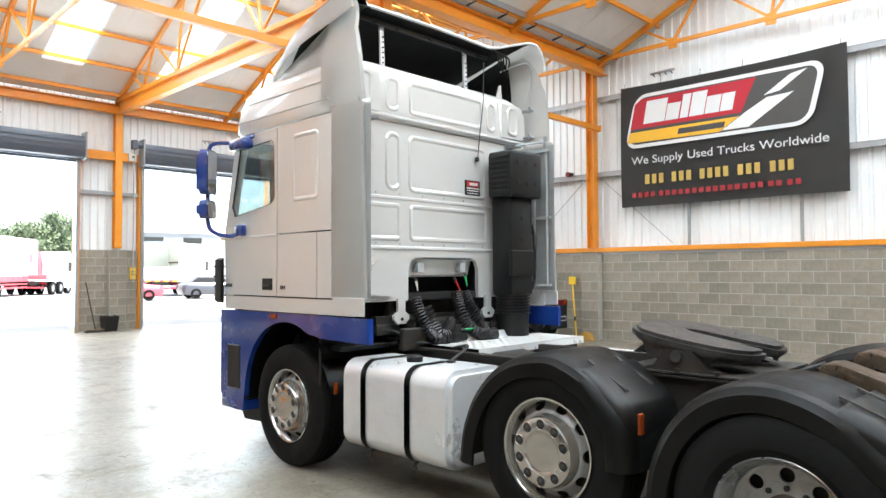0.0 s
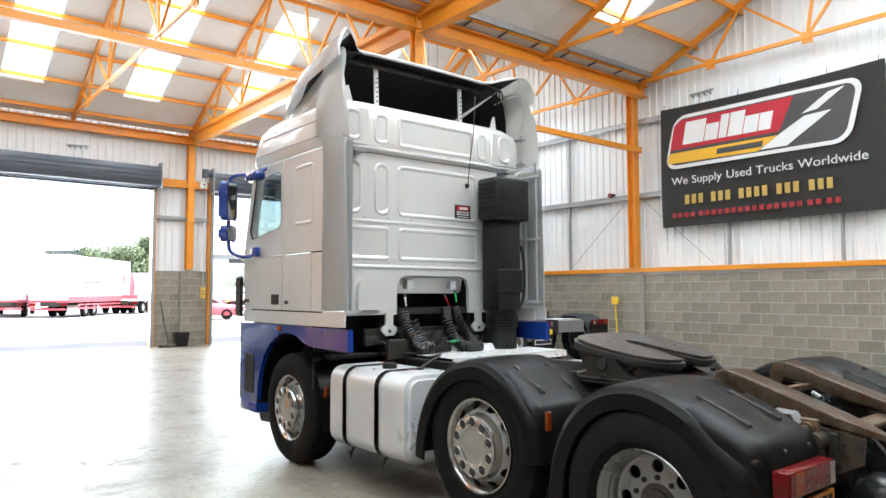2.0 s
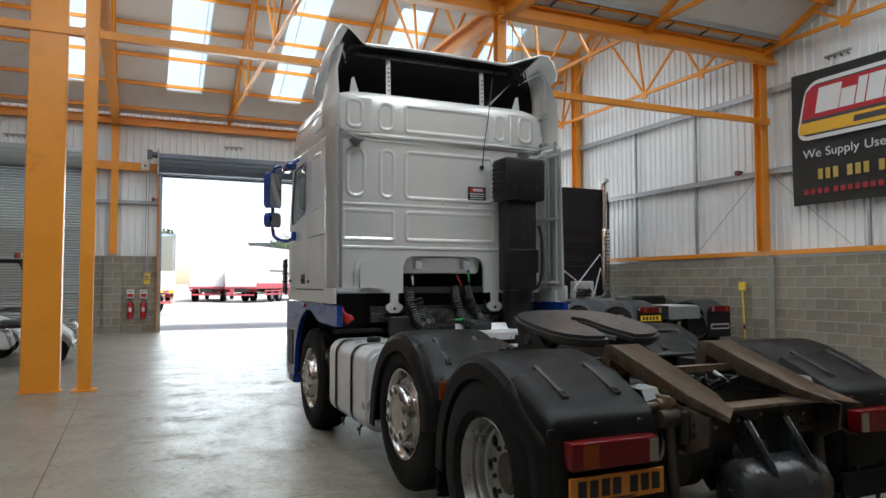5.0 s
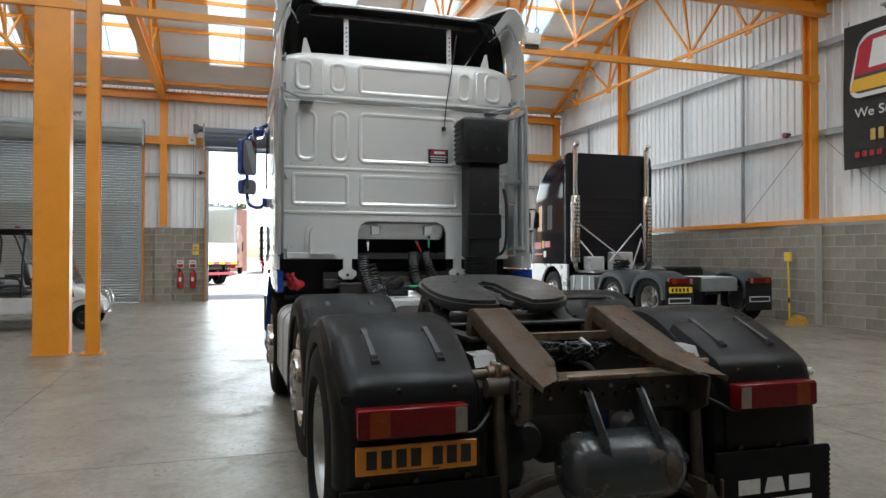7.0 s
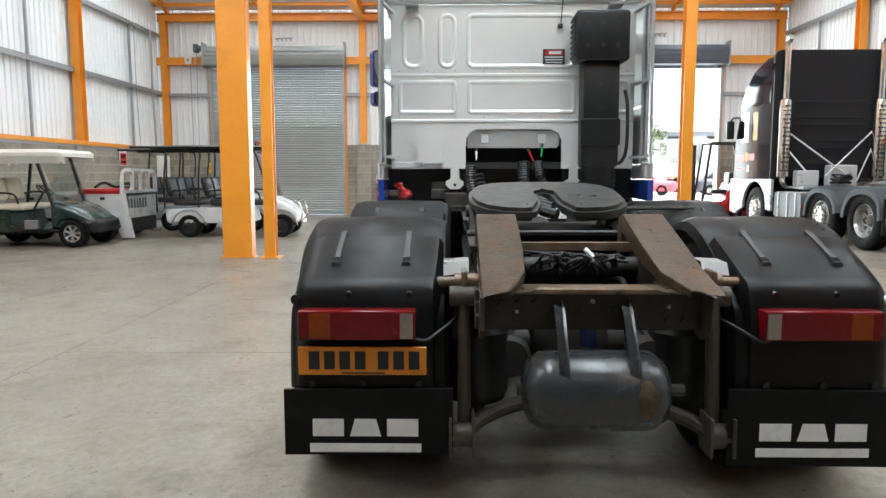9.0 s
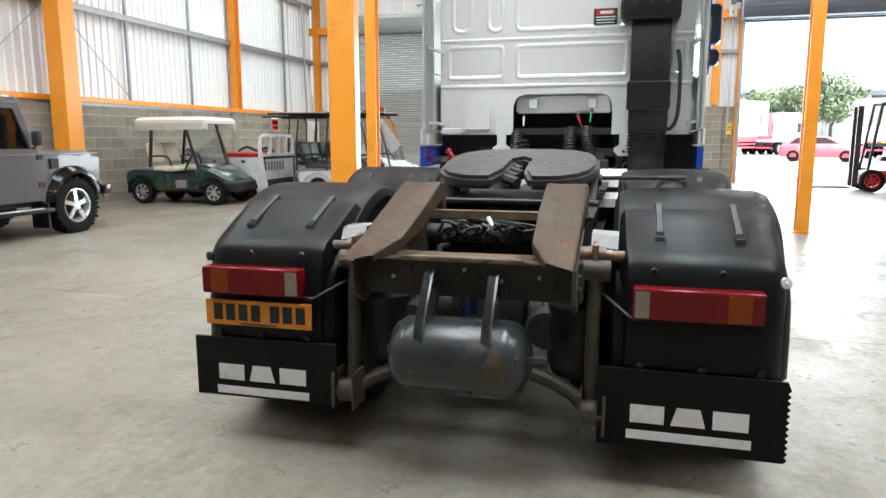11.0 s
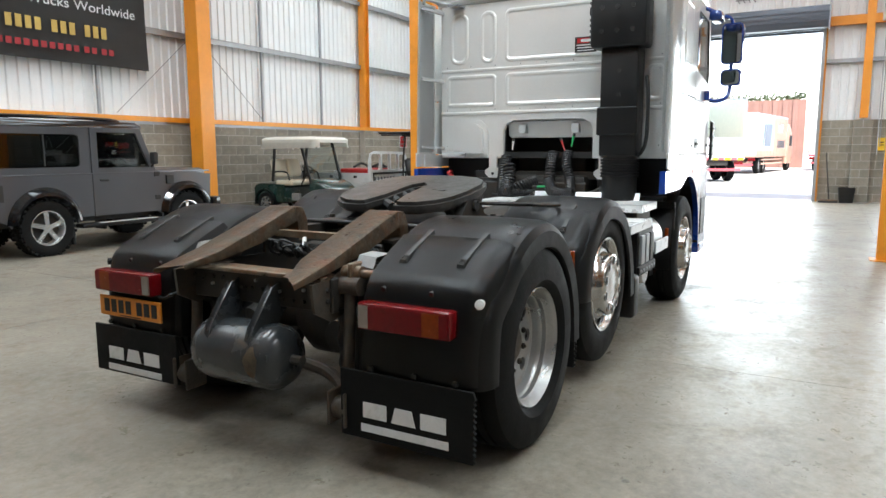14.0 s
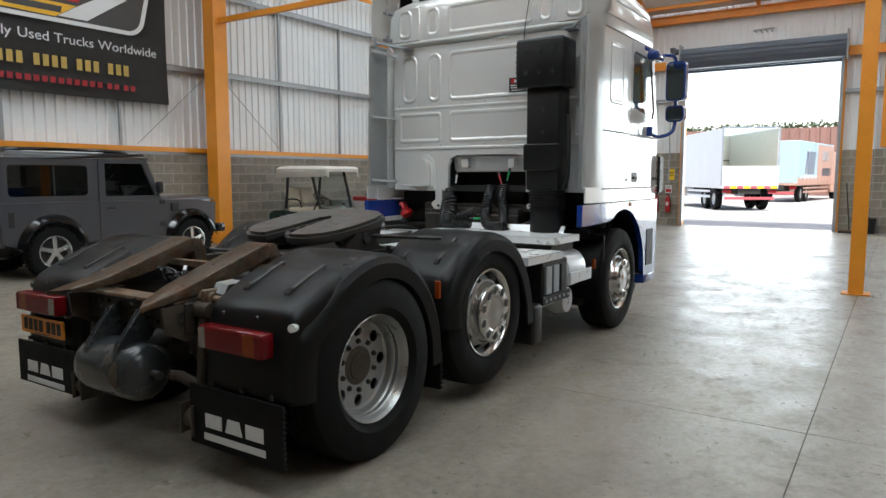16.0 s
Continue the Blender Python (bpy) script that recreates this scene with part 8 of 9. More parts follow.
def green_buggy():
    t = thing("golf_buggy", pose(-10.6, -3.88, 0, 0, 0, 90), "dark green two-seat golf buggy with a cream canopy and seats", "golf buggy")
    for s in (-1, 1):
        small_wheel(t, 0.85, s * 0.5, s, 0.25, 0.2, 7)
        small_wheel(t, -0.82, s * 0.5, s, 0.25, 0.2, 7)
        bm = B()
        rows = []
        for a in range(-10, 191, 20):
            c, sn = math.cos(radians(a)), math.sin(radians(a))
            rows.append([Vector((-0.82 + 0.3 * c, s * 0.38, 0.27 + 0.3 * sn)), Vector((-0.82 + 0.31 * c, s * 0.63, 0.27 + 0.31 * sn))])
        sheet(bm, rows, 0.015)
        part("rear_arch", bm, M_BLACKPL, t)
        bm = B()
        rows = []
        for a in range(0, 171, 19):
            c, sn = math.cos(radians(a)), math.sin(radians(a))
            rows.append([Vector((0.85 + 0.29 * c, s * 0.38, 0.27 + 0.29 * sn)), Vector((0.85 + 0.31 * c, s * 0.62, 0.27 + 0.29 * sn))])
        sheet(bm, rows, 0.02)
        part("front_arch", bm, M_BLACKPL, t)
        for xa, za, xb, zb in ((-0.62, 0.75, -0.5, 1.66), (0.52, 0.72, 0.25, 1.64)):
            bm = B()
            beam(bm, (xa, s * 0.54, za), (xb, s * 0.56, zb), 0.05, 0.045)
            part("roof_post", bm, M_BLACK, t)
        bm = B()
        box(bm, 0.05, 0.28, min(s * 0.6, s * 0.68), max(s * 0.6, s * 0.68), 0.34, 0.5, 0.01)
        part("side_box", bm, M_GALV, t, "small metal side box")
    bm = B()
    prism(bm, [(-1.2, 0.32), (-1.22, 0.62), (-1.05, 0.7), (-0.3, 0.68), (-0.25, 0.4), (0.35, 0.32), (0.35, 0.26), (-1.1, 0.26)], "y", -0.56, 0.56)
    bmesh.ops.bevel(bm, geom=bm.edges[:], offset=0.03, segments=2, affect="EDGES")
    part("rear_body", bm, M_GREENB, t)
    bm = B()
    loft(bm, [[Vector((x, y, z)) for y, z in rrect(-w, w, 0.32, h, 0.1, 4)] for x, w, h in ((0.48, 0.56, 0.82), (0.62, 0.56, 0.80), (0.85, 0.52, 0.72), (1.05, 0.46, 0.6), (1.15, 0.4, 0.5))])
    part("front_cowl", bm, M_GREENB, t)
    bm = B()
    loft(bm, [[Vector((x, y, z)) for y, z in rrect(-w, w, 0.26, h, 0.06, 3)] for x, w, h in ((1.0, 0.56, 0.5), (1.18, 0.52, 0.48), (1.24, 0.42, 0.44))])
    part("bumper", bm, M_BLACKPL, t)
    bm = B()
    box(bm, -0.3, 0.6, -0.56, 0.56, 0.26, 0.31, 0.01)
    part("footwell", bm, M_BLACKPL, t)
    buggy_seat(t, -0.35, M_CREAM)
    bm = B()
    loft(bm, [[Vector((x * k, y * k2, z)) for x, y in rrect(-0.92, 0.74, -0.62, 0.62, 0.14, 5)] for z, k, k2 in ((1.63, 1.0, 1.0), (1.70, 1.01, 1.01), (1.75, 0.94, 0.92), (1.765, 0.7, 0.7))])
    can = part("canopy", bm, M_OFFWHITE, t)
    bm = B()
    rn = random.Random(3)
    ring = rrect(-0.92, 0.74, -0.62, 0.62, 0.14, 5)
    rows = [[Vector((x, y, 1.65)) for x, y in ring], [Vector((x * 1.015, y * 1.02, 1.545 - 0.06 * rn.random())) for x, y in ring]]
    sheet(bm, rows, 0.006)
    part("valance", bm, M_OFFWHITE, can)
    bm = B()
    loft(bm, [[Vector((0.6, -0.52, 0.8)), Vector((0.6, 0.52, 0.8)), Vector((0.61, 0.52, 0.8)), Vector((0.61, -0.52, 0.8))], [Vector((0.3, -0.52, 1.58)), Vector((0.3, 0.52, 1.58)), Vector((0.31, 0.52, 1.58)), Vector((0.31, -0.52, 1.58))]])
    part("windscreen", bm, M_SCREEN, t).visible_shadow = False
    bm = B()
    lathe(bm, [(0.15, 0.0), (0.168, 0.014), (0.15, 0.028), (0.136, 0.014)], (0, 0, 0), "z", 22, True)
    cyl(bm, (0, 0, 0.01), (0.02, 0, -0.4), 0.02, 8)
    box(bm, -0.14, 0.14, -0.02, 0.02, 0.0, 0.02)
    part("steering_wheel", bm, M_BLACK, t, m=pose(0.2, -0.25, 1.02, 0, 35, 0))
    return t


green_buggy()


def long_buggy(m, label):
    t = thing("golf_buggy", m, label, "golf buggy")
    for s in (-1, 1):
        for x in (1.15, -0.75):
            small_wheel(t, x, s * 0.5, s, 0.24, 0.2, 6, M_BLACK)
            bm = B()
            rows = []
            for a in range(0, 181, 20):
                c, sn = math.cos(radians(a)), math.sin(radians(a))
                rows.append([Vector((x + 0.31 * c, s * 0.36, 0.25 + 0.3 * sn)), Vector((x + 0.34 * c, s * 0.64, 0.25 + 0.34 * sn))])
            sheet(bm, rows, 0.02)
            part("wheel_arch", bm, M_WHITEBODY, t)
        for xa, xb in ((-1.25, -1.2), (-0.55, -0.5), (0.1, 0.15), (0.95, 0.62)):
            bm = B()
            tube(bm, curve([(xa, s * 0.56, 0.62), ((xa + xb) / 2, s * 0.57, 1.3), (xb, s * 0.52, 1.78), (xb - 0.12, s * 0.45, 1.86)], 4), 0.02, 8)
            part("canopy_post", bm, M_BLACK, t)
        bm = B()
        tube(bm, [(-1.9, s * 0.56, 1.86), (0.8, s * 0.56, 1.86)], 0.02, 8)
        part("canopy_rail", bm, M_BLACK, t)
        bm = B()
        tube(bm, curve([(1.45, s * 0.2, 0.3), (1.55, s * 0.35, 0.45), (1.5, s * 0.42, 0.7), (1.4, s * 0.3, 0.76)], 4), 0.018, 8)
        part("bull_bar", bm, M_CHROME, t)
    bm = B()
    prism(bm, [(-1.2, 0.3), (-1.25, 0.58), (-0.45, 0.64), (-0.35, 0.62), (0.4, 0.62), (0.5, 0.3)], "y", -0.58, 0.58)
    bmesh.ops.bevel(bm, geom=bm.edges[:], offset=0.03, segments=2, affect="EDGES")
    part("body", bm, M_WHITEBODY, t)
    bm = B()
    loft(bm, [[Vector((x, y, z)) for y, z in rrect(-w, w, 0.3, h, 0.1, 4)] for x, w, h in ((0.8, 0.58, 0.85), (1.0, 0.56, 0.82), (1.25, 0.5, 0.7), (1.45, 0.42, 0.52))])
    part("front_cowl", bm, M_WHITEBODY, t)
    bm = B()
    loft(bm, [[Vector((x, y, z)) for x, y in rrect(-1.95 + k, 0.82 - k, -0.62 + k, 0.62 - k, 0.1, 4)] for z, k in ((1.878, 0.0), (1.892, 0.01), (1.9, 0.12))])
    part("canopy", bm, M_GREYPL, t)
    for x in (-0.85, -0.1, 0.5):
        buggy_seat(t, x, M_BLACKVINYL)
    bm = B()
    loft(bm, [[Vector((0.98, -0.52, 0.85)), Vector((0.98, 0.52, 0.85)), Vector((0.99, 0.52, 0.85)), Vector((0.99, -0.52, 0.85))], [Vector((0.66, -0.52, 1.8)), Vector((0.66, 0.52, 1.8)), Vector((0.67, 0.52, 1.8)), Vector((0.67, -0.52, 1.8))]])
    part("windscreen", bm, M_SCREEN, t).visible_shadow = False
    bm = B()
    lathe(bm, [(0.15, 0.0), (0.166, 0.014), (0.15, 0.028), (0.136, 0.014)], (0, 0, 0), "z", 22, True)
    part("steering_wheel", bm, M_BLACK, t, m=pose(0.75, 0.25, 0.98, 0, 35, 0))
    bm = B()
    lathe(bm, [(0.06, 1.895), (0.06, 2.0), (0.04, 2.03), (0.0, 2.035)], (0.5, 0.3, 0), "z", 14)
    part("beacon", bm, M_AMBER, t)
    return t


long_buggy(pose(-12.62, -0.95, 0, 0, 0, 93), "long white passenger buggy with black seats and canopy frame")
long_buggy(pose(-14.25, -2.0, 0, 0, 0, 93), "white passenger buggy parked behind another one")


def utility_cart():
    t = thing("utility_cart", pose(-12.52, -3.38, 0, 0, 0, 92), "white flat-bed utility cart with a barred headboard", "utility cart")
    bm = B()
    prism(bm, [(-1.75, 0.45), (-1.75, 0.92), (0.6, 0.92), (0.66, 0.5), (0.74, 0.04), (0.5, 0.04), (0.4, 0.3), (0.3, 0.45)], "y", -1.06, -1.0)
    part("bed_side", bm, M_WHITEBODY, t)
    bm = B()
    prism(bm, [(-1.75, 0.45), (-1.75, 0.92), (0.5, 0.92), (0.5, 0.45)], "y", 0.7, 0.75)
    part("bed_side", bm, M_WHITEBODY, t)
    bm = B()
    box(bm, -1.75, 0.5, -1.0, 0.7, 0.45, 0.52)
    part("bed_floor", bm, M_WHITEBODY, t)
    bm = B()
    plate(bm, [(-1.05, 0.42), (0.72, 0.42), (0.72, 0.95), (0.68, 1.3), (0.55, 1.42), (-0.78, 1.44), (-0.95, 1.38), (-1.03, 1.2)], [rrect(-0.97, -0.55, 0.99, 1.37, 0.09), rrect(-0.49, -0.14, 0.99, 1.37, 0.03), rrect(-0.08, 0.25, 0.99, 1.37, 0.03), rrect(0.31, 0.62, 0.99, 1.35, 0.06)], "x", 0.5, 0.06)
    part("headboard", bm, M_WHITEBODY, t)
    bm = B()
    box(bm, 0.558, 0.585, -0.92, 0.65, 0.88, 0.93, 0.008)
    box(bm, 0.558, 0.58, -0.92, -0.87, 0.45, 0.88, 0.006)
    box(bm, 0.558, 0.58, 0.6, 0.65, 0.45, 0.88, 0.006)
    part("panel_frame", bm, M_BLACK, t)
    bm = B()
    box(bm, 0.35, 0.5, 0.6, 0.75, 0.05, 0.3, 0.02)
    part("skirt_end", bm, M_WHITEBODY, t)
    for k in range(7):
        bm = B()
        box(bm, 0.56, 0.575, -0.85 + 0.14 * k, -0.78 + 0.14 * k, 0.62, 0.82, 0.005)
        part("vent_slot", bm, M_GREYPL, t)
    bm = B()
    box(bm, 0.5, 0.54, -0.95, 0.62, 0.12, 0.42, 0.01)
    part("lower_panel", bm, M_BLACK, t)
    bm = B()
    box(bm, -0.45, 0.42, -0.85, 0.1, 0.53, 1.02, 0.03)
    part("load", bm, M_REDPL, t, "red tool box on the bed")
    bm = B()
    box(bm, -0.2, 0.1, 0.2, 0.6, 0.53, 1.05, 0.05, 2)
    tube(bm, curve([(-0.2, -0.6, 1.05), (-0.1, -0.4, 1.14), (0.1, -0.3, 1.05), (0.25, -0.1, 1.12), (0.3, 0.1, 1.04)], 5), 0.03, 8)
    part("hose_coil", bm, M_BLACK, t, "black hose and case on the bed")
    for s, x in ((-1, -1.2), (1, -1.2), (-1, 0.1), (1, 0.1)):
        small_wheel(t, x, -0.15 + s * 0.68, s, 0.24, 0.2, 6, M_BLACK)
    for k in range(3):
        bm = B()
        box(bm, -1.3 + 0.7 * k, -1.2 + 0.7 * k, -1.062, -1.048, 0.8, 0.86, 0.004)
        part("latch", bm, M_BLACK, t)
    return t


utility_cart()


def forklift():
    t = thing("forklift", pose(-17.4, 11.25, 0, 0, 0, -95), "red forklift with a black mast and overhead guard", "forklift")
    bm = B()
    prism(bm, [(-1.0, 0.25), (-1.05, 0.9), (-0.9, 1.15), (-0.3, 1.1), (-0.1, 0.55), (0.6, 0.5), (0.65, 0.2)], "y", -0.5, 0.5)
    bmesh.ops.bevel(bm, geom=bm.edges[:], offset=0.05, segments=2, affect="EDGES")
    part("body", bm, M_REDPL, t)
    bm = B()
    lathe(bm, [(0.0, 0.9), (0.16, 0.92), (0.2, 1.0), (0.2, 1.3), (0.15, 1.38), (0.0, 1.4)], (-0.75, 0.2, 0), "z", 20)
    part("gas_bottle", bm, M_REDPL, t)
    for s in (-1, 1):
        for p, q in (((-0.85, s * 0.45, 1.0), (-0.55, s * 0.42, 2.15)), ((0.5, s * 0.45, 0.5), (0.3, s * 0.42, 2.15)), ((0.3, s * 0.42, 2.15), (-0.55, s * 0.42, 2.15))):
            bm = B()
            beam(bm, p, q, 0.06, 0.06)
            part("guard_post", bm, M_BLACK, t)
        bm = B()
        beam(bm, (0.72, s * 0.25, 0.1), (0.72, s * 0.25, 2.1), 0.1, 0.12, up=(1, 0, 0))
        part("mast_rail", bm, M_BLACK, t)
        bm = B()
        box(bm, 0.8, 1.8, s * 0.22 - 0.05, s * 0.22 + 0.05, 0.06, 0.1)
        part("fork", bm, M_CHASSIS, t)
        small_wheel(t, 0.4, s * 0.5, s, 0.28, 0.2, 6, M_REDPL)
        small_wheel(t, -0.7, s * 0.45, s, 0.24, 0.18, 6, M_REDPL)
    for k in range(5):
        bm = B()
        beam(bm, (-0.5 + 0.19 * k, -0.42, 2.16), (-0.5 + 0.19 * k, 0.42, 2.16), 0.03, 0.02)
        part("guard_bar", bm, M_BLACK, t)
    bm = B()
    box(bm, -0.3, 0.2, -0.25, 0.25, 0.75, 0.88, 0.05, 2)
    box(bm, -0.38, -0.26, -0.25, 0.25, 0.85, 1.35, 0.05, 2)
    part("seat", bm, M_BLACKVINYL, t)
    return t


forklift()

# ---- small things on and by the walls ----
def extinguisher(y, m_extra=None):
    t = thing("fire_extinguisher", pose(X_FRONT + 0.125, y, 0.42), "red fire extinguisher hung on the block pier", "fire extinguisher", "fire extinguishers")
    bm = B()
    lathe(bm, [(0.0, 0.0), (0.075, 0.0), (0.08, 0.03), (0.08, 0.4), (0.06, 0.47), (0.025, 0.5), (0.025, 0.53), (0.0, 0.53)], (0, 0, 0), "z", 20)
    part("cylinder", bm, M_REDPL, t)
    bm = B()
    box(bm, -0.02, 0.12, -0.015, 0.015, 0.53, 0.57, 0.005)
    tube(bm, curve([(0.03, 0.03, 0.53), (0.06, 0.09, 0.4), (0.04, 0.09, 0.15)], 4), 0.012, 6)
    part("valve_and_hose", bm, M_BLACK, t)
    bm = B()
    box(bm, 0.079, 0.083, -0.04, 0.04, 0.2, 0.32)
    part("label", bm, M_WHITE, t)
    bm = B()
    box(bm, -0.09, -0.06, -0.03, 0.03, 0.25, 0.45)
    part("bracket", bm, M_GALV, t)


extinguisher(1.42)
extinguisher(1.78)


def wall_sign(m, w, h, mats, label):
    t = thing("wall_sign", m, label, "sign")
    bm = B()
    box(bm, -w / 2, w / 2, -0.004, 0.004, 0, h)
    part("panel", bm, mats[0], t)
    for k, (u0, u1, v0, v1, mt) in enumerate(mats[1:]):
        bm = B()
        box(bm, u0 * w - w / 2, u1 * w - w / 2, -0.007, -0.0035, v0 * h, v1 * h)
        part("print_block", bm, mt, t)


wall_sign(pose(X_FRONT + 0.09, 1.42, 1.02, 0, 0, 90), 0.2, 0.24, [M_WHITE, (0.1, 0.9, 0.1, 0.5, M_REDPL), (0.2, 0.8, 0.7, 0.8, M_BLACK)], "small red and white notice over an extinguisher")
wall_sign(pose(X_FRONT + 0.09, 1.78, 1.02, 0, 0, 90), 0.2, 0.24, [M_WHITE, (0.1, 0.9, 0.1, 0.5, M_REDPL), (0.2, 0.8, 0.7, 0.8, M_BLACK)], "small red and white notice over an extinguisher")
wall_sign(pose(X_FRONT + 0.09, 1.86, 1.42, 0, 0, 90), 0.18, 0.34, [M_PLATE_Y, (0.15, 0.85, 0.6, 0.68, M_BLACK), (0.15, 0.85, 0.4, 0.46, M_BLACK)], "yellow notice on the block pier")
wall_sign(pose(X_FRONT + 0.09, 7.88, 1.42, 0, 0, 90), 0.16, 0.34, [M_PLATE_Y, (0.15, 0.85, 0.6, 0.68, M_BLACK), (0.15, 0.85, 0.4, 0.46, M_BLACK)], "yellow notice on the block pier")
wall_sign(pose(-17.2, Y_S + 0.12, 1.55, 0, 0, 180), 0.42, 0.62, [M_WHITE, (0.06, 0.94, 0.04, 0.58, M_REDPL), (0.25, 0.75, 0.36, 0.5, M_WHITE), (0.15, 0.85, 0.14, 0.22, M_WHITE)], "white sign with a red lower half on the block wall")


wall_sign(pose(X_FRONT + 0.09, -4.06, 1.36, 0, 0, 90), 0.22, 0.32, [M_PLATE_Y, (0.15, 0.85, 0.6, 0.68, M_BLACK), (0.15, 0.85, 0.4, 0.46, M_BLACK)], "yellow notice on the block wall by the shutter")
t = thing("meter_cabinet", pose(-19.72, Y_S + 0.09, 1.2), "pale grey metal meter cabinet on the block wall", "cabinet")
bm = B()
box(bm, -0.28, 0.28, 0.0, 0.2, 0.0, 0.7, 0.012, 2)
part("case", bm, M_OFFWHITE, t)
bm = B()
box(bm, -0.25, 0.25, 0.2, 0.212, 0.03, 0.67, 0.006)
door = part("door", bm, M_OFFWHITE, t)
bm = B()
box(bm, 0.19, 0.215, 0.21, 0.228, 0.3, 0.4, 0.004)
part("latch", bm, M_BLACK, door)


def control_box(y, z=4.92):
    t = thing("control_box", pose(X_FRONT + 0.24, y, z), "small pale grey switch box on a beam", "switch box", "switch boxes")
    bm = B()
    box(bm, -0.05, 0.05, -0.11, 0.11, -0.12, 0.12, 0.012, 2)
    part("case", bm, M_OFFWHITE, t)
    bm = B()
    cyl(bm, (0.05, 0, 0), (0.06, 0, 0), 0.03, 12)
    part("knob", bm, M_BLACK, t)
    bm = B()
    cyl(bm, (-0.02, 0.05, -0.12), (-0.02, 0.05, -3.4), 0.012, 6)
    part("conduit", bm, M_GALV, t)


for y in (1.75, 7.78, -4.6):
    control_box(y)


M_DARKRED = pbr("dark_red_plastic", (0.16, 0.01, 0.012), 0.4, var=0.1)


def alarm_sounder(m):
    t = thing("alarm_sounder", m, "small red alarm sounder on a wall rail", "alarm", "alarms")
    bm = B()
    lathe(bm, [(0.0, 0.0), (0.06, 0.0), (0.06, 0.05), (0.05, 0.09), (0.0, 0.1)], (0, 0, 0), "y", 18)
    part("body", bm, M_DARKRED, t)
    bm = B()
    cyl(bm, (0.1, 0, 0), (0.1, 0.06, 0), 0.035, 12)
    part("cap", bm, M_BLACK, t)


alarm_sounder(pose(-9.55, Y_N - 0.185, 3.97))
alarm_sounder(pose(X_FRONT + 0.12, 2.0, 3.95, 0, 0, 90))


def wall_lamp(m):
    t = thing("wall_bracket", m, "small dark bracket fitting high on the cladding", "bracket", "brackets")
    bm = B()
    beam(bm, (-0.28, 0, 0), (0.28, 0, 0.02), 0.05, 0.04)
    part("bar", bm, M_GALV, t)
    for k in range(4):
        bm = B()
        beam(bm, (-0.22 + 0.14 * k, 0, -0.02), (-0.18 + 0.14 * k, 0, -0.08), 0.02, 0.02)
        part("hook", bm, M_CHASSIS, t)


wall_lamp(pose(X_FRONT - 0.02, 4.3, 5.72, 0, 0, 90))
wall_lamp(pose(X_FRONT - 0.02, 10.3, 5.72, 0, 0, 90))
wall_lamp(pose(X_FRONT - 0.02, -1.6, 5.62, 0, 0, 90))
wall_lamp(pose(-7.15, Y_N + 0.04, 6.05))

t = thing("hanging_hoist", pose(-8.55, 7.75, 5.02), "small pale grey box with hooks hung on chains from the roof", "hoist")
bm = B()
box(bm, -0.08, 0.08, -0.14, 0.14, 0, 0.2, 0.015, 2)
part("case", bm, M_OFFWHITE, t)
for y in (-0.1, 0.1):
    bm = B()
    lathe(bm, [(0.035, -0.01), (0.05, 0.0), (0.035, 0.01), (0.02, 0.0)], (0, y, 0.27), "x", 16, True)
    part("ring", bm, M_GALV, t)
    bm = B()
    cyl(bm, (0, y, 0.2), (0, y, 0.235), 0.012, 8)
    part("lug", bm, M_GALV, t)
    bm = B()
    cyl(bm, (0, y, 0.31), (0, y, 1.1), 0.008, 6)
    part("chain", bm, M_GALV, t)
bm = B()
beam(bm, (0, -0.12, -0.03), (0, 0.12, -0.03), 0.05, 0.06)
part("lower_rail", bm, M_CHASSIS, t)
t = thing("broom", pose(X_FRONT + 0.35, 6.72, 0), "long-handled broom leaning on the block pier", "broom")
bm = B()
cyl(bm, (0.18, 0.02, 0.07), (-0.18, -0.12, 1.35), 0.016, 8)
part("handle", bm, M_CHASSIS, t)
bm = B()
box(bm, 0.12, 0.24, -0.24, 0.24, 0.05, 0.09, 0.01)
part("head", bm, M_RUST, t)
bm = B()
prism(bm, [(0.13, 0.05), (0.23, 0.05), (0.25, 0.0), (0.11, 0.0)], "y", -0.24, 0.24)
part("bristles", bm, M_BLACKPL, t)
t = thing("waste_bin", pose(X_FRONT + 0.4, 7.15, 0), "small open black bin on the floor", "bin")
bm = B()
loft(bm, [[Vector((x, y, z)) for x, y in rrect(-w, w, -w * 1.1, w * 1.1, 0.05, 3)] for z, w in ((0.0, 0.15), (0.42, 0.19), (0.42, 0.175), (0.02, 0.14))])
part("tub", bm, M_BLACKPL, t)

t = thing("measuring_stick", pose(-9.3, Y_N - 0.3, 0), "yellow pole with a square head leaning on the wall", "pole")
bm = B()
cyl(bm, (0.12, -0.12, 0.02), (-0.1, 0.06, 1.3), 0.018, 8)
part("shaft", bm, M_PLATE_Y, t)
bm = B()
cyl(bm, (0.05, -0.062, 0.42), (0.035, -0.05, 0.52), 0.021, 8)
part("grip", bm, M_BLACK, t)
bm = B()
box(bm, -0.19, -0.01, 0.03, 0.09, 1.28, 1.47, 0.01)
part("head", bm, M_PLATE_Y, t)
t = thing("wheel_chock", pose(-8.85, Y_N - 0.55, 0, 0, 0, 20), "worn yellow wooden wheel chock on the floor", "wheel chock")
bm = B()
prism(bm, [(-0.2, 0.0), (0.2, 0.0), (0.12, 0.16), (-0.02, 0.2), (-0.2, 0.03)], "y", -0.11, 0.11)
part("wedge", bm, pbr("scuffed_yellow", (0.55, 0.30, 0.05), 0.7, var=0.3, scale=14, stain=(0.25, 0.17, 0.09), stain_amt=0.3, stain_scale=12), t)

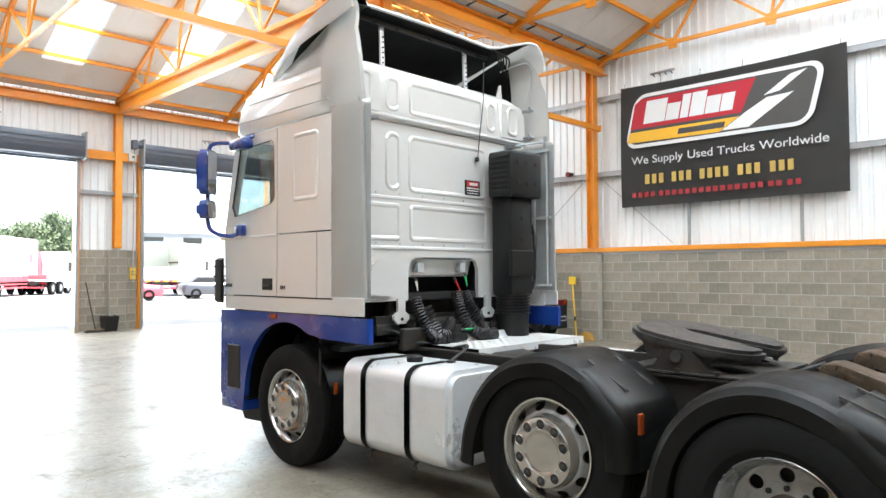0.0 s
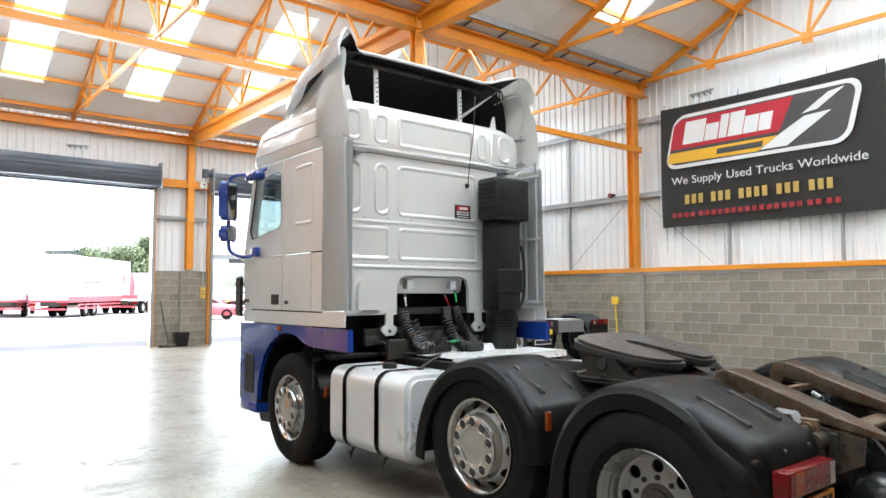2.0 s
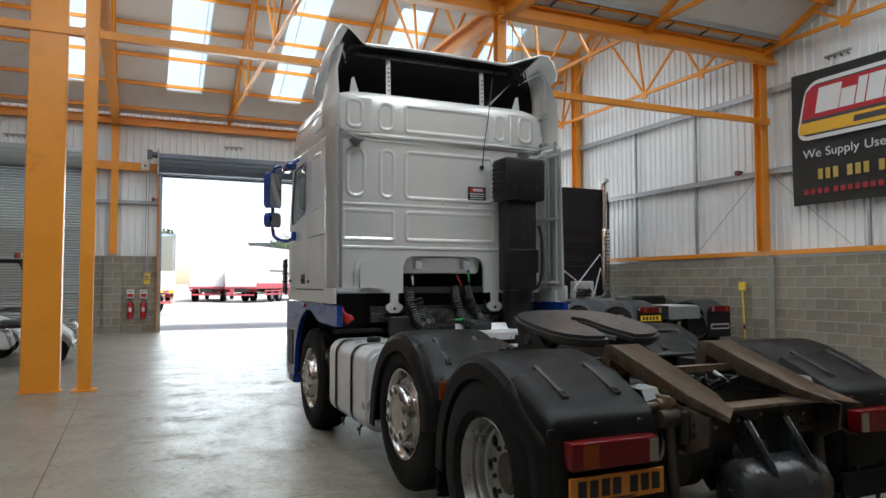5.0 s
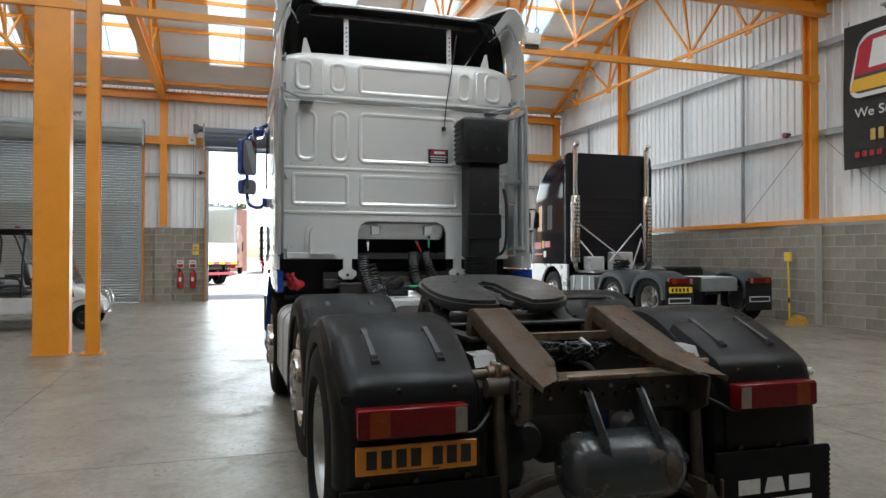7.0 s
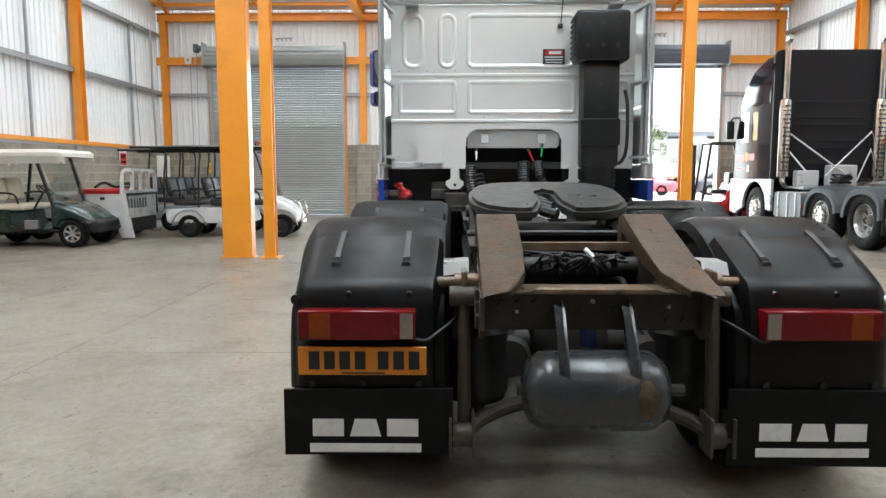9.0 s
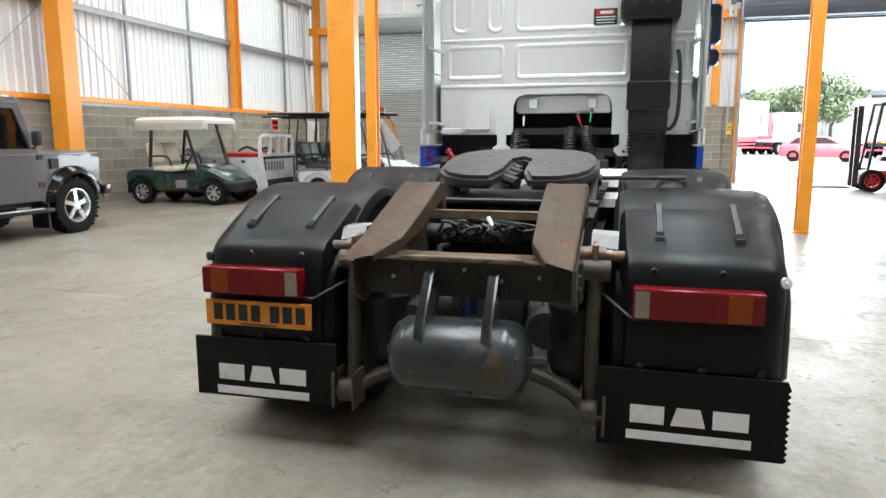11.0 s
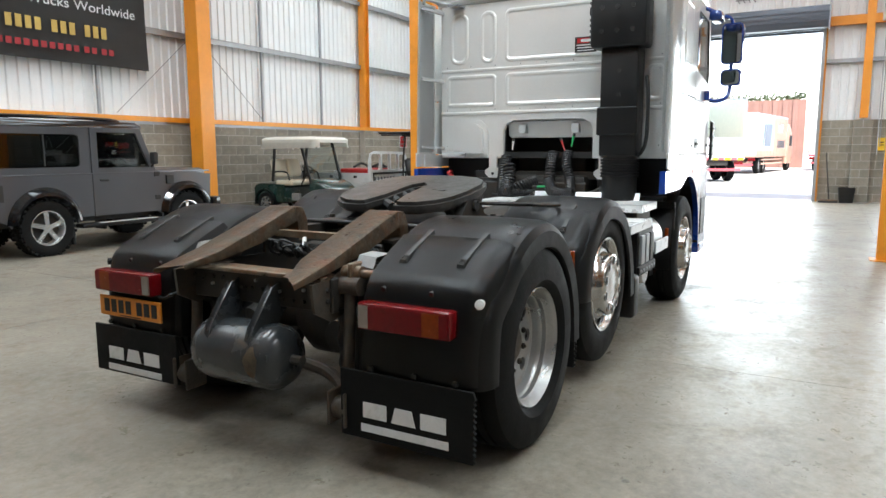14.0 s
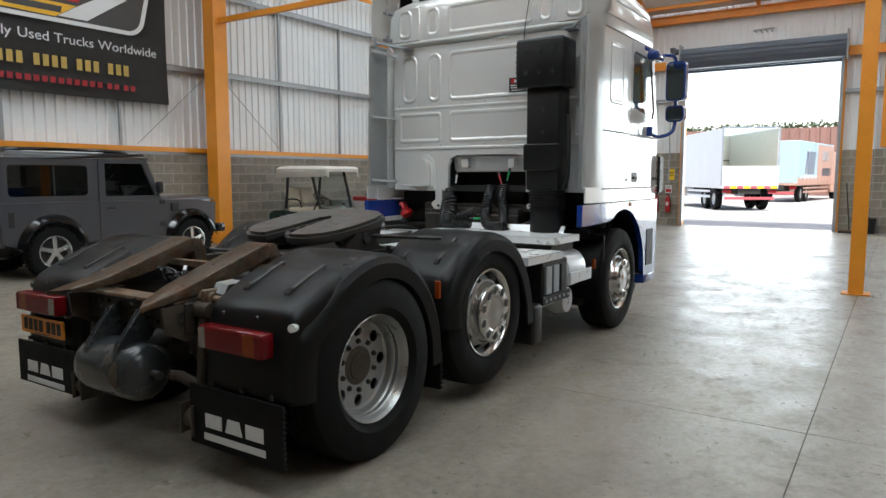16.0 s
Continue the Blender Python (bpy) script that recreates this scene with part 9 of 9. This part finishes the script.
# cables and pipe down the south wall by the corner
for x, mt, r in ((-19.3, M_GALV, 0.035), (-18.2, M_GALV, 0.012)):
    bm = B()
    tube(bm, curve([(x, Y_S + 0.14, 5.7), (x, Y_S + 0.14, 3.6), (x - 0.05, Y_S + 0.15, 2.2), (x + 0.3, Y_S + 0.16, 2.0)], 5), r, 8)
    tagged(part("trim_pipe", bm, mt), "grey service pipe down the wall", "pipe", kind="structure")

# black and yellow posts outside the door edges
for y in (6.55, 2.0, 7.9):
    t = thing("bollard", pose(X_FRONT - 0.55, y, 0), "yellow and black striped steel bollard outside the door", "bollard", "bollards")
    for k in range(8):
        bm = B()
        cyl(bm, (0, 0, 0.15 * k), (0, 0, 0.15 * k + 0.15), 0.08, 16)
        part("stripe", bm, M_BLACK if k % 2 else M_PLATE_Y, t)

# ---- the yard ----
# red is paled in the colour itself, for the yard's glare
M_LORRYRED = pbr("glare_paled_red_paint", (0.46, 0.08, 0.1), 0.45, var=0.15, scale=2)
M_LORRYWHITE = pbr("white_lorry_side", (0.7, 0.7, 0.7), 0.5, var=0.06, scale=1.5)
M_SHED = pbr("shed_cladding", (0.35, 0.36, 0.36), 0.6, var=0.1, scale=0.3)
M_LEAF = pbr("foliage", (0.12, 0.16, 0.085), 0.7, var=0.4, scale=0.6, rand=0.3)
M_BARK = pbr("bark", (0.12, 0.09, 0.06), 0.9, var=0.3, scale=4, bump=0.5)


def yard_lorry(m, length, side, cabmat, label, open_rear=False, cab=True, body=True, prints=(), h1=3.7, axles=(1.2, 2.5)):
    """A rigid lorry: local x forward, origin under the rear."""
    t = thing("lorry", m, label, "lorry", "lorries in the yard")
    h0 = 1.15
    bm = B()
    box(bm, 0, length + 2.2, -0.5, 0.5, 0.75, 1.05)
    part("chassis", bm, M_CHASSIS, t)
    bm = B()
    box(bm, 0, length, -1.25, 1.25, 1.0, 1.15, 0.02)
    part("bed", bm, cabmat, t)
    bm = B()
    if open_rear:
        for s in (-1, 1):
            box(bm, 0, length, s * 1.23 - 0.02, s * 1.23 + 0.02, h0, h1)
        box(bm, length - 0.05, length, -1.23, 1.23, h0, h1)
    else:
        box(bm, 0, length, -1.25, 1.25, h0, h1, 0.03)
    if not body:
        bm.free()
        bm = B()
        box(bm, 0.2, length, -1.1, 1.1, 1.15, 1.5, 0.04)
    bd = part("box_body", bm, side, t)
    for x0, x1, z0, z1, sh, mt in prints:
        for s in (-1, 1):
            bm = B()
            prism(bm, [(x0, z0), (x1, z0), (x1 + sh, z1), (x0 + sh, z1)], "y", s * 1.252 - 0.004, s * 1.252 + 0.004)
            part("side_print", bm, mt, bd)
    if open_rear:
        bm = B()
        box(bm, 0.02, length, -1.21, 1.21, h1, h1 + 0.003)
        part("roof_sheet", bm, M_SKYPANE, bd, "milky see-through roof sheet")
        for z in (h0 + 0.5, h0 + 1.2):
            bm = B()
            box(bm, length - 0.12, length - 0.06, -1.2, 1.2, z, z + 0.08)
            part("load_rail", bm, M_RUST, bd)
        bm = B()
        box(bm, -0.08, -0.02, -1.24, 1.24, 1.0, 2.0, 0.01)
        part("tail_lift", bm, M_LORRYWHITE, t)
        for a, b, c, d in ((-1.27, -1.22, h0, h1 + 0.06), (1.22, 1.27, h0, h1 + 0.06), (-1.27, 1.27, h1 + 0.02, h1 + 0.06)):
            bm = B()
            box(bm, -0.03, 0.04, a, b, c, d)
            part("rear_frame", bm, M_GALV, bd)
        for s in (-1, 1):
            bm = B()
            box(bm, 0.1, length - 0.1, s * 1.2 - 0.006, s * 1.2 + 0.006, h0 + 0.01, h1 - 0.02)
            part("inner_lining", bm, M_CREAM, bd, "cream plywood lining")
        bm = B()
        box(bm, length - 0.075, length - 0.065, -1.19, 1.19, h0 + 0.01, h1 - 0.02)
        part("inner_lining", bm, M_CREAM, bd, "cream plywood lining")
        for k in range(8):
            bm = B()
            box(bm, -0.095, -0.08, -1.2 + 0.3 * k, -0.92 + 0.3 * k, 1.0, 1.12)
            part("reflective_strip", bm, M_LORRYRED if k % 2 else M_PLATE_Y, t)
    for s in (-1, 1):
        n = int(length / 0.9)
        for k in range(n):
            bm = B()
            x = 0.2 + k * 0.9
            box(bm, x, x + 0.05, s * 1.27 - 0.012, s * 1.27 + 0.012, 1.12, 1.55 if not open_rear else 1.2)
            part("side_post", bm, cabmat, t)
        if not open_rear:
            bm = B()
            box(bm, 0, length, s * 1.262 - 0.01, s * 1.262 + 0.01, 1.05, 1.42)
            part("rave_board", bm, cabmat, t)
        bm = B()
        beam(bm, (1.6, s * 1.2, 0.6), (length - 1.0, s * 1.2, 0.6), 0.03, 0.12)
        beam(bm, (1.6, s * 1.2, 0.85), (length - 1.0, s * 1.2, 0.85), 0.03, 0.1)
        part("side_guard", bm, cabmat, t)
        for x in axles + ((length + 1.2,) if cab else ()):
            bm = B()
            lathe(bm, tyre_profile(0.5, 0.3, 0.28), (x, s * 1.05, 0.5), "y", 20)
            wh = part("wheel", bm, M_TYRE, t)
            bm = B()
            lathe(bm, [(0.28, s * 0.1), (0.2, s * 0.07), (0.12, s * 0.1), (0.0, s * 0.11)], (x, s * 1.05, 0.5), "y", 18)
            part("rim", bm, M_RIM, wh)
        bm = B()
        box(bm, -0.03, 0.03, s * 1.0 - 0.2, s * 1.0 + 0.2, 0.8, 0.95, 0.01)
        part("rear_lamp", bm, M_RED, t)
    if not cab:
        return t
    bm = B()
    loft(bm, [[Vector((x, y, z)) for x, y in rrect(length + 0.25, xf, -w, w, 0.12, 3)] for z, xf, w in ((0.5, length + 2.2, 1.22), (1.8, length + 2.2, 1.24), (2.7, length + 1.95, 1.2), (3.3, length + 1.6, 1.1))])
    cb = part("cab", bm, cabmat, t)
    for s in (-1, 1):
        bm = B()
        plate(bm, rrect(length + 0.9, length + 1.8, 1.75, 2.5, 0.08), [], "y", s * 1.245, 0.01 * s)
        part("side_window", bm, M_BLACK, cb)
    bm = B()
    box(bm, -0.02, 0.0, -1.1, 1.1, 0.5, 0.62)
    part("bumper_bar", bm, M_LORRYRED, t)
    return t


def at_dir(x, y, deg):
    return pose(x, y, 0, 0, 0, deg)


# prints are kept pale too, with the yard's glare in their colours
M_TEAL = pbr("teal_print", (0.34, 0.46, 0.5), 0.5, var=0.1)
M_BROWNPR = pbr("brown_print", (0.26, 0.13, 0.10), 0.5, var=0.1)
M_ORANGEPR = pbr("orange_print", (0.46, 0.27, 0.2), 0.5, var=0.15, scale=1.2)
M_DARKPR = pbr("dark_print", (0.15, 0.18, 0.22), 0.5, var=0.3, scale=1.5)
yard_lorry(at_dir(-50.2, 8.6, 146), 11.0, M_LORRYWHITE, M_LORRYRED, "white curtain-sided lorry with a red frame and cab", h1=4.15, axles=(3.0, 4.4),
           prints=((2.2, 5.2, 2.3, 2.45, 0.0, M_GREYPL), (5.6, 5.8, 1.7, 3.3, 0.9, M_BROWNPR), (7.6, 7.8, 1.7, 3.3, -0.7, M_BROWNPR), (7.7, 8.6, 1.7, 2.4, -0.5, M_TEAL), (7.7, 8.6, 2.4, 3.0, 0.5, M_TEAL), (9.4, 9.9, 2.4, 3.1, 0.0, M_LORRYRED)))
yard_lorry(at_dir(-53.2, 6.5, 168), 8.0, M_LORRYWHITE, M_LORRYRED, "white lorry with a red tail board backed up in the yard", h1=4.0,
           prints=((1.0, 3.2, 1.7, 2.2, 1.0, M_TEAL), (1.0, 3.2, 2.9, 2.4, 1.0, M_TEAL)))
yard_lorry(at_dir(-57.0, 14.8, 140), 2.6, M_LORRYRED, M_LORRYWHITE, "white lorry with a short red flat bed parked in the yard", body=False)
yard_lorry(at_dir(-46.4, 19.9, 138), 5.5, M_LORRYWHITE, M_LORRYWHITE, "white box lorry parked in the yard", open_rear=True)
yard_lorry(at_dir(-31.9, 2.15, 211), 6.0, M_LORRYWHITE, M_LORRYWHITE, "white box lorry with an open empty back and raised tail lift", open_rear=True)
yard_lorry(at_dir(-44.5, 1.45, 172.5), 9.0, M_TEAL, M_ORANGEPR, "lorry with a teal and orange printed side parked in the yard",
           prints=((4.6, 8.9, 1.2, 3.6, 0.0, M_ORANGEPR), (1.6, 3.8, 1.7, 3.1, 0.3, M_DARKPR), (0.7, 4.5, 1.5, 1.6, 0.2, M_LORRYWHITE), (1.7, 1.9, 1.3, 3.3, 0.6, M_LORRYWHITE), (5.8, 7.5, 2.6, 3.2, 0.0, M_LORRYWHITE), (5.8, 8.1, 1.6, 2.1, 0.0, M_DARKPR)))


def yard_car(m, mat, label):
    t = thing("car", m, label, "car", "cars in the yard")
    bm = B()
    loft(bm, [[Vector((x, y, z)) for x, y in rrect(a, b, -w, w, 0.25, 4)] for z, a, b, w in ((0.25, -2.0, 2.05, 0.82), (0.55, -2.1, 2.15, 0.87), (0.85, -2.05, 2.05, 0.85), (0.95, -1.9, 1.2, 0.78), (1.35, -1.3, 0.4, 0.62), (1.42, -1.1, 0.2, 0.55))])
    part("body", bm, mat, t)
    for s in (-1, 1):
        bm = B()
        plate(bm, [(-1.6, 0.98), (0.95, 0.98), (0.3, 1.33), (-1.15, 1.33)], [], "y", s * 0.74, 0.02 * s)
        part("side_window", bm, M_BLACK, t)
        for x in (-1.3, 1.3):
            bm = B()
            lathe(bm, [(0.18, -0.1), (0.32, -0.1), (0.32, 0.1), (0.18, 0.1), (0.0, 0.08)], (x, s * 0.78, 0.32), "y", 18)
            part("wheel", bm, M_TYRE, t)


yard_car(at_dir(-41.0, 15.5, 70), M_LORRYRED, "red car parked in the yard")
yard_car(at_dir(-41.0, 21.0, 80), M_GREYPAINT, "grey car parked in the yard")


def shed(m, w, d, h, label, roofmat):
    t = thing("industrial_building", m, label, "building")
    bm = B()
    box(bm, -d / 2, d / 2, -w / 2, w / 2, 0, h)
    part("wall", bm, M_SHED, t)
    bm = B()
    prism(bm, [(-d / 2 - 0.4, h), (d / 2 + 0.4, h), (0, h + 2.2)], "y", -w / 2 - 0.4, w / 2 + 0.4)
    part("roof", bm, roofmat, t)
    for k in range(int(w / 6)):
        bm = B()
        box(bm, d / 2 - 0.05, d / 2 + 0.05, -w / 2 + 2 + k * 6, -w / 2 + 5 + k * 6, 0.2, 4.0)
        part("loading_door", bm, M_SHUT, t)
        bm = B()
        box(bm, d / 2 - 0.03, d / 2 + 0.03, -w / 2 + 2 + k * 6, -w / 2 + 5 + k * 6, h - 1.6, h - 0.7)
        part("window", bm, M_GLOSSBLK, t)


# rusty sheet-pile wall behind the lorries
M_PILE = pbr("rusty_sheet_piles", (0.24, 0.13, 0.105), 0.85, var=0.2, scale=0.6, bump=0.3, bscale=20)
bm = B()
box(bm, -63.6, -63.1, -26, 4.6, 0, 5.6)
for k in range(40):
    y = -26 + 0.76 * k
    box(bm, -63.1, -62.98, y, y + 0.38, 0, 5.6)
tagged(part("wall_sheet_pile", bm, M_PILE), "rust-brown corrugated retaining wall across the yard", "wall", kind="structure")
rn = random.Random(77)
verts, faces = [], []
for k in range(1400):
    c = Vector((-63.35 + rn.uniform(-0.22, 0.22), rn.uniform(-25.8, 4.5), 5.62 + abs(rn.gauss(0, 0.22))))
    u = Vector((rn.gauss(0, 1), rn.gauss(0, 1), rn.gauss(0, 1))).normalized() * rn.uniform(0.1, 0.25)
    w = u.orthogonal() * 0.4
    n = len(verts)
    verts += [c - u, c + w, c + u, c - w]
    faces.append((n, n + 1, n + 2, n + 3))
me = bpy.data.meshes.new("weeds")
me.from_pydata(verts, [], faces)
me.materials.append(M_LEAF)
tagged(new("weeds", me), "green weeds growing along the top of the retaining wall", "weeds", kind="stuff")
shed(at_dir(-120, 40, -10), 40, 20, 8, "pale industrial shed beyond the yard", M_SHED)


def tree(m, h, seed):
    rn = random.Random(seed)
    t = thing("tree", m, "leafy green tree beyond the yard", "tree", "trees")
    bm = B()
    cyl(bm, (0, 0, 0), (0, 0, h * 0.55), 0.28, 10, 0.14)
    for k in range(7):
        a = k * 2.4
        z = h * (0.3 + 0.05 * k)
        cyl(bm, (0, 0, z), (math.cos(a) * h * 0.22, math.sin(a) * h * 0.22, z + h * 0.2), 0.1, 6, 0.04)
    part("trunk", bm, M_BARK, t)
    verts, faces = [], []
    clumps = [(rn.gauss(0, h * 0.16), rn.gauss(0, h * 0.16), h * rn.uniform(0.38, 0.95), h * rn.uniform(0.09, 0.17)) for _ in range(26)]
    for cx, cy, cz, cr in clumps:
        for _ in range(90):
            d = Vector((rn.gauss(0, 1), rn.gauss(0, 1), rn.gauss(0, 1))).normalized() * cr * rn.uniform(0.6, 1.05)
            p = Vector((cx, cy, cz)) + d
            u = Vector((rn.gauss(0, 1), rn.gauss(0, 1), rn.gauss(0, 1))).normalized()
            v = u.cross(d).normalized()
            s = rn.uniform(0.16, 0.34)
            n = len(verts)
            verts += [p - u * s, p + v * s * 0.5, p + u * s, p - v * s * 0.5]
            faces.append((n, n + 1, n + 2, n + 3))
    me = bpy.data.meshes.new("crown")
    me.from_pydata(verts, [], faces)
    me.materials.append(M_LEAF)
    o = new("crown", me)
    o.parent = t
    return t


for k in range(7):
    rn = random.Random(100 + k)
    tree(at_dir(-108 + rn.uniform(-6, 6), 21.5 + k * 1.7 + rn.uniform(-0.6, 0.6), rn.uniform(0, 360)), 7.0 + 0.42 * k + rn.uniform(-0.5, 0.5), 200 + k)

# ---- blockwork: single blocks near the walk, the rest joined ----
BL, BH, JT = 0.45, 0.225, 0.014


def block_bm(length):
    bm = B()
    box(bm, -length / 2, length / 2, -0.09, 0.09, 0, BH - JT)
    return bm




def block_wall(name, axis, at, a, b, top, face, stretch, label):
    """Blocks in half bond along x or y; those in stretch are objects of their own."""
    core = B()
    lo, hi = (at - 0.1 * 1, at + 0.1)
    if axis == "x":
        box(core, a, b, at - 0.0875, at + 0.0875, 0, top - 0.003)
    else:
        box(core, at - 0.0875, at + 0.0875, a, b, 0, top - 0.003)
    wall = tagged(part(name, core, M_MORTAR), label, "wall", kind="structure")
    rows = round(top / BH)
    rest_v, rest_f = [], []
    meshes = {}
    count = 0
    rnd = random.Random(len(name) * 7 + int(abs(a) * 10))
    for r in range(rows):
        p = a - (BL / 2 if r % 2 else 0)
        while p < b - 0.02:
            c, d = max(p, a) + JT / 2, min(p + BL, b) - JT / 2
            p += BL
            if d - c < 0.05:
                continue
            z = r * BH + JT
            out = rnd.uniform(-0.0015, 0.0025)
            mid = (c + d) / 2
            if stretch[0] <= mid <= stretch[1] and count < 300:
                key = round(d - c, 2)
                if key not in meshes:
                    bm = block_bm(d - c)
                    meshes[key] = part("block", bm, M_BLOCK, wall)
                    o = meshes[key]
                else:
                    o = new("block", meshes[key].data)
                    o.parent = wall
                o.matrix_basis = pose(mid, at + face * out, z) if axis == "x" else pose(at + face * out, mid, z, 0, 0, 90)
                count += 1
            else:
                w0, w1 = at - 0.09 + face * out, at + 0.09 + face * out
                n = len(rest_v)
                q = [(x, y, zz) for x in (c, d) for y in (w0, w1) for zz in (z, z + BH - JT)]
                rest_v += q if axis == "x" else [(y, x, zz) for x, y, zz in q]
                rest_f += [tuple(n + i for i in f) for f in ((0, 1, 3, 2), (4, 6, 7, 5), (0, 4, 5, 1), (2, 3, 7, 6), (1, 5, 7, 3), (0, 2, 6, 4))]
    if rest_v:
        me = bpy.data.meshes.new("block_courses")
        me.from_pydata(rest_v, [], rest_f)
        me.materials.append(M_BLOCK)
        o = new("block_courses", me)
        o.parent = wall
        o["kind"] = "stuff"
    return wall


LBL_BLOCK = "low wall of grey concrete blocks in half bond"
block_wall("wall_block_north", "x", Y_N + 0.0, X_FRONT, X_BACK, 2.025, -1, (-10.5, -3.5), LBL_BLOCK)
block_wall("wall_block_south", "x", Y_S - 0.0, X_FRONT, X_BACK, 2.025, 1, (-15.0, -7.6), LBL_BLOCK)
for k, (a, b) in enumerate(PIERS):
    block_wall("wall_block_front_%d" % (k + 1), "y", X_FRONT - 0.05, a, b, 2.25, 1, (a, b), "grey concrete block pier between the door openings")
for x, y, s in ((-8.9, Y_N, -1), (-15.9, Y_N, -1), (-15.1, Y_S, 1), (-8.9, Y_S, 1)):
    block_wall("wall_pier_%d" % int(abs(x * 10) + (y > 0)), "x", y + s * 0.17, x - 0.225, x + 0.225, 2.025, s, (x - 1, x + 1), "grey concrete block pilaster under a column")
for y in COL_Y[1:3]:
    block_wall("wall_pier_front_%d" % int(y), "y", X_FRONT + 0.14, y - 0.225, y + 0.225, 2.25, 1, (y - 1, y + 1), "grey concrete block pilaster under a column")
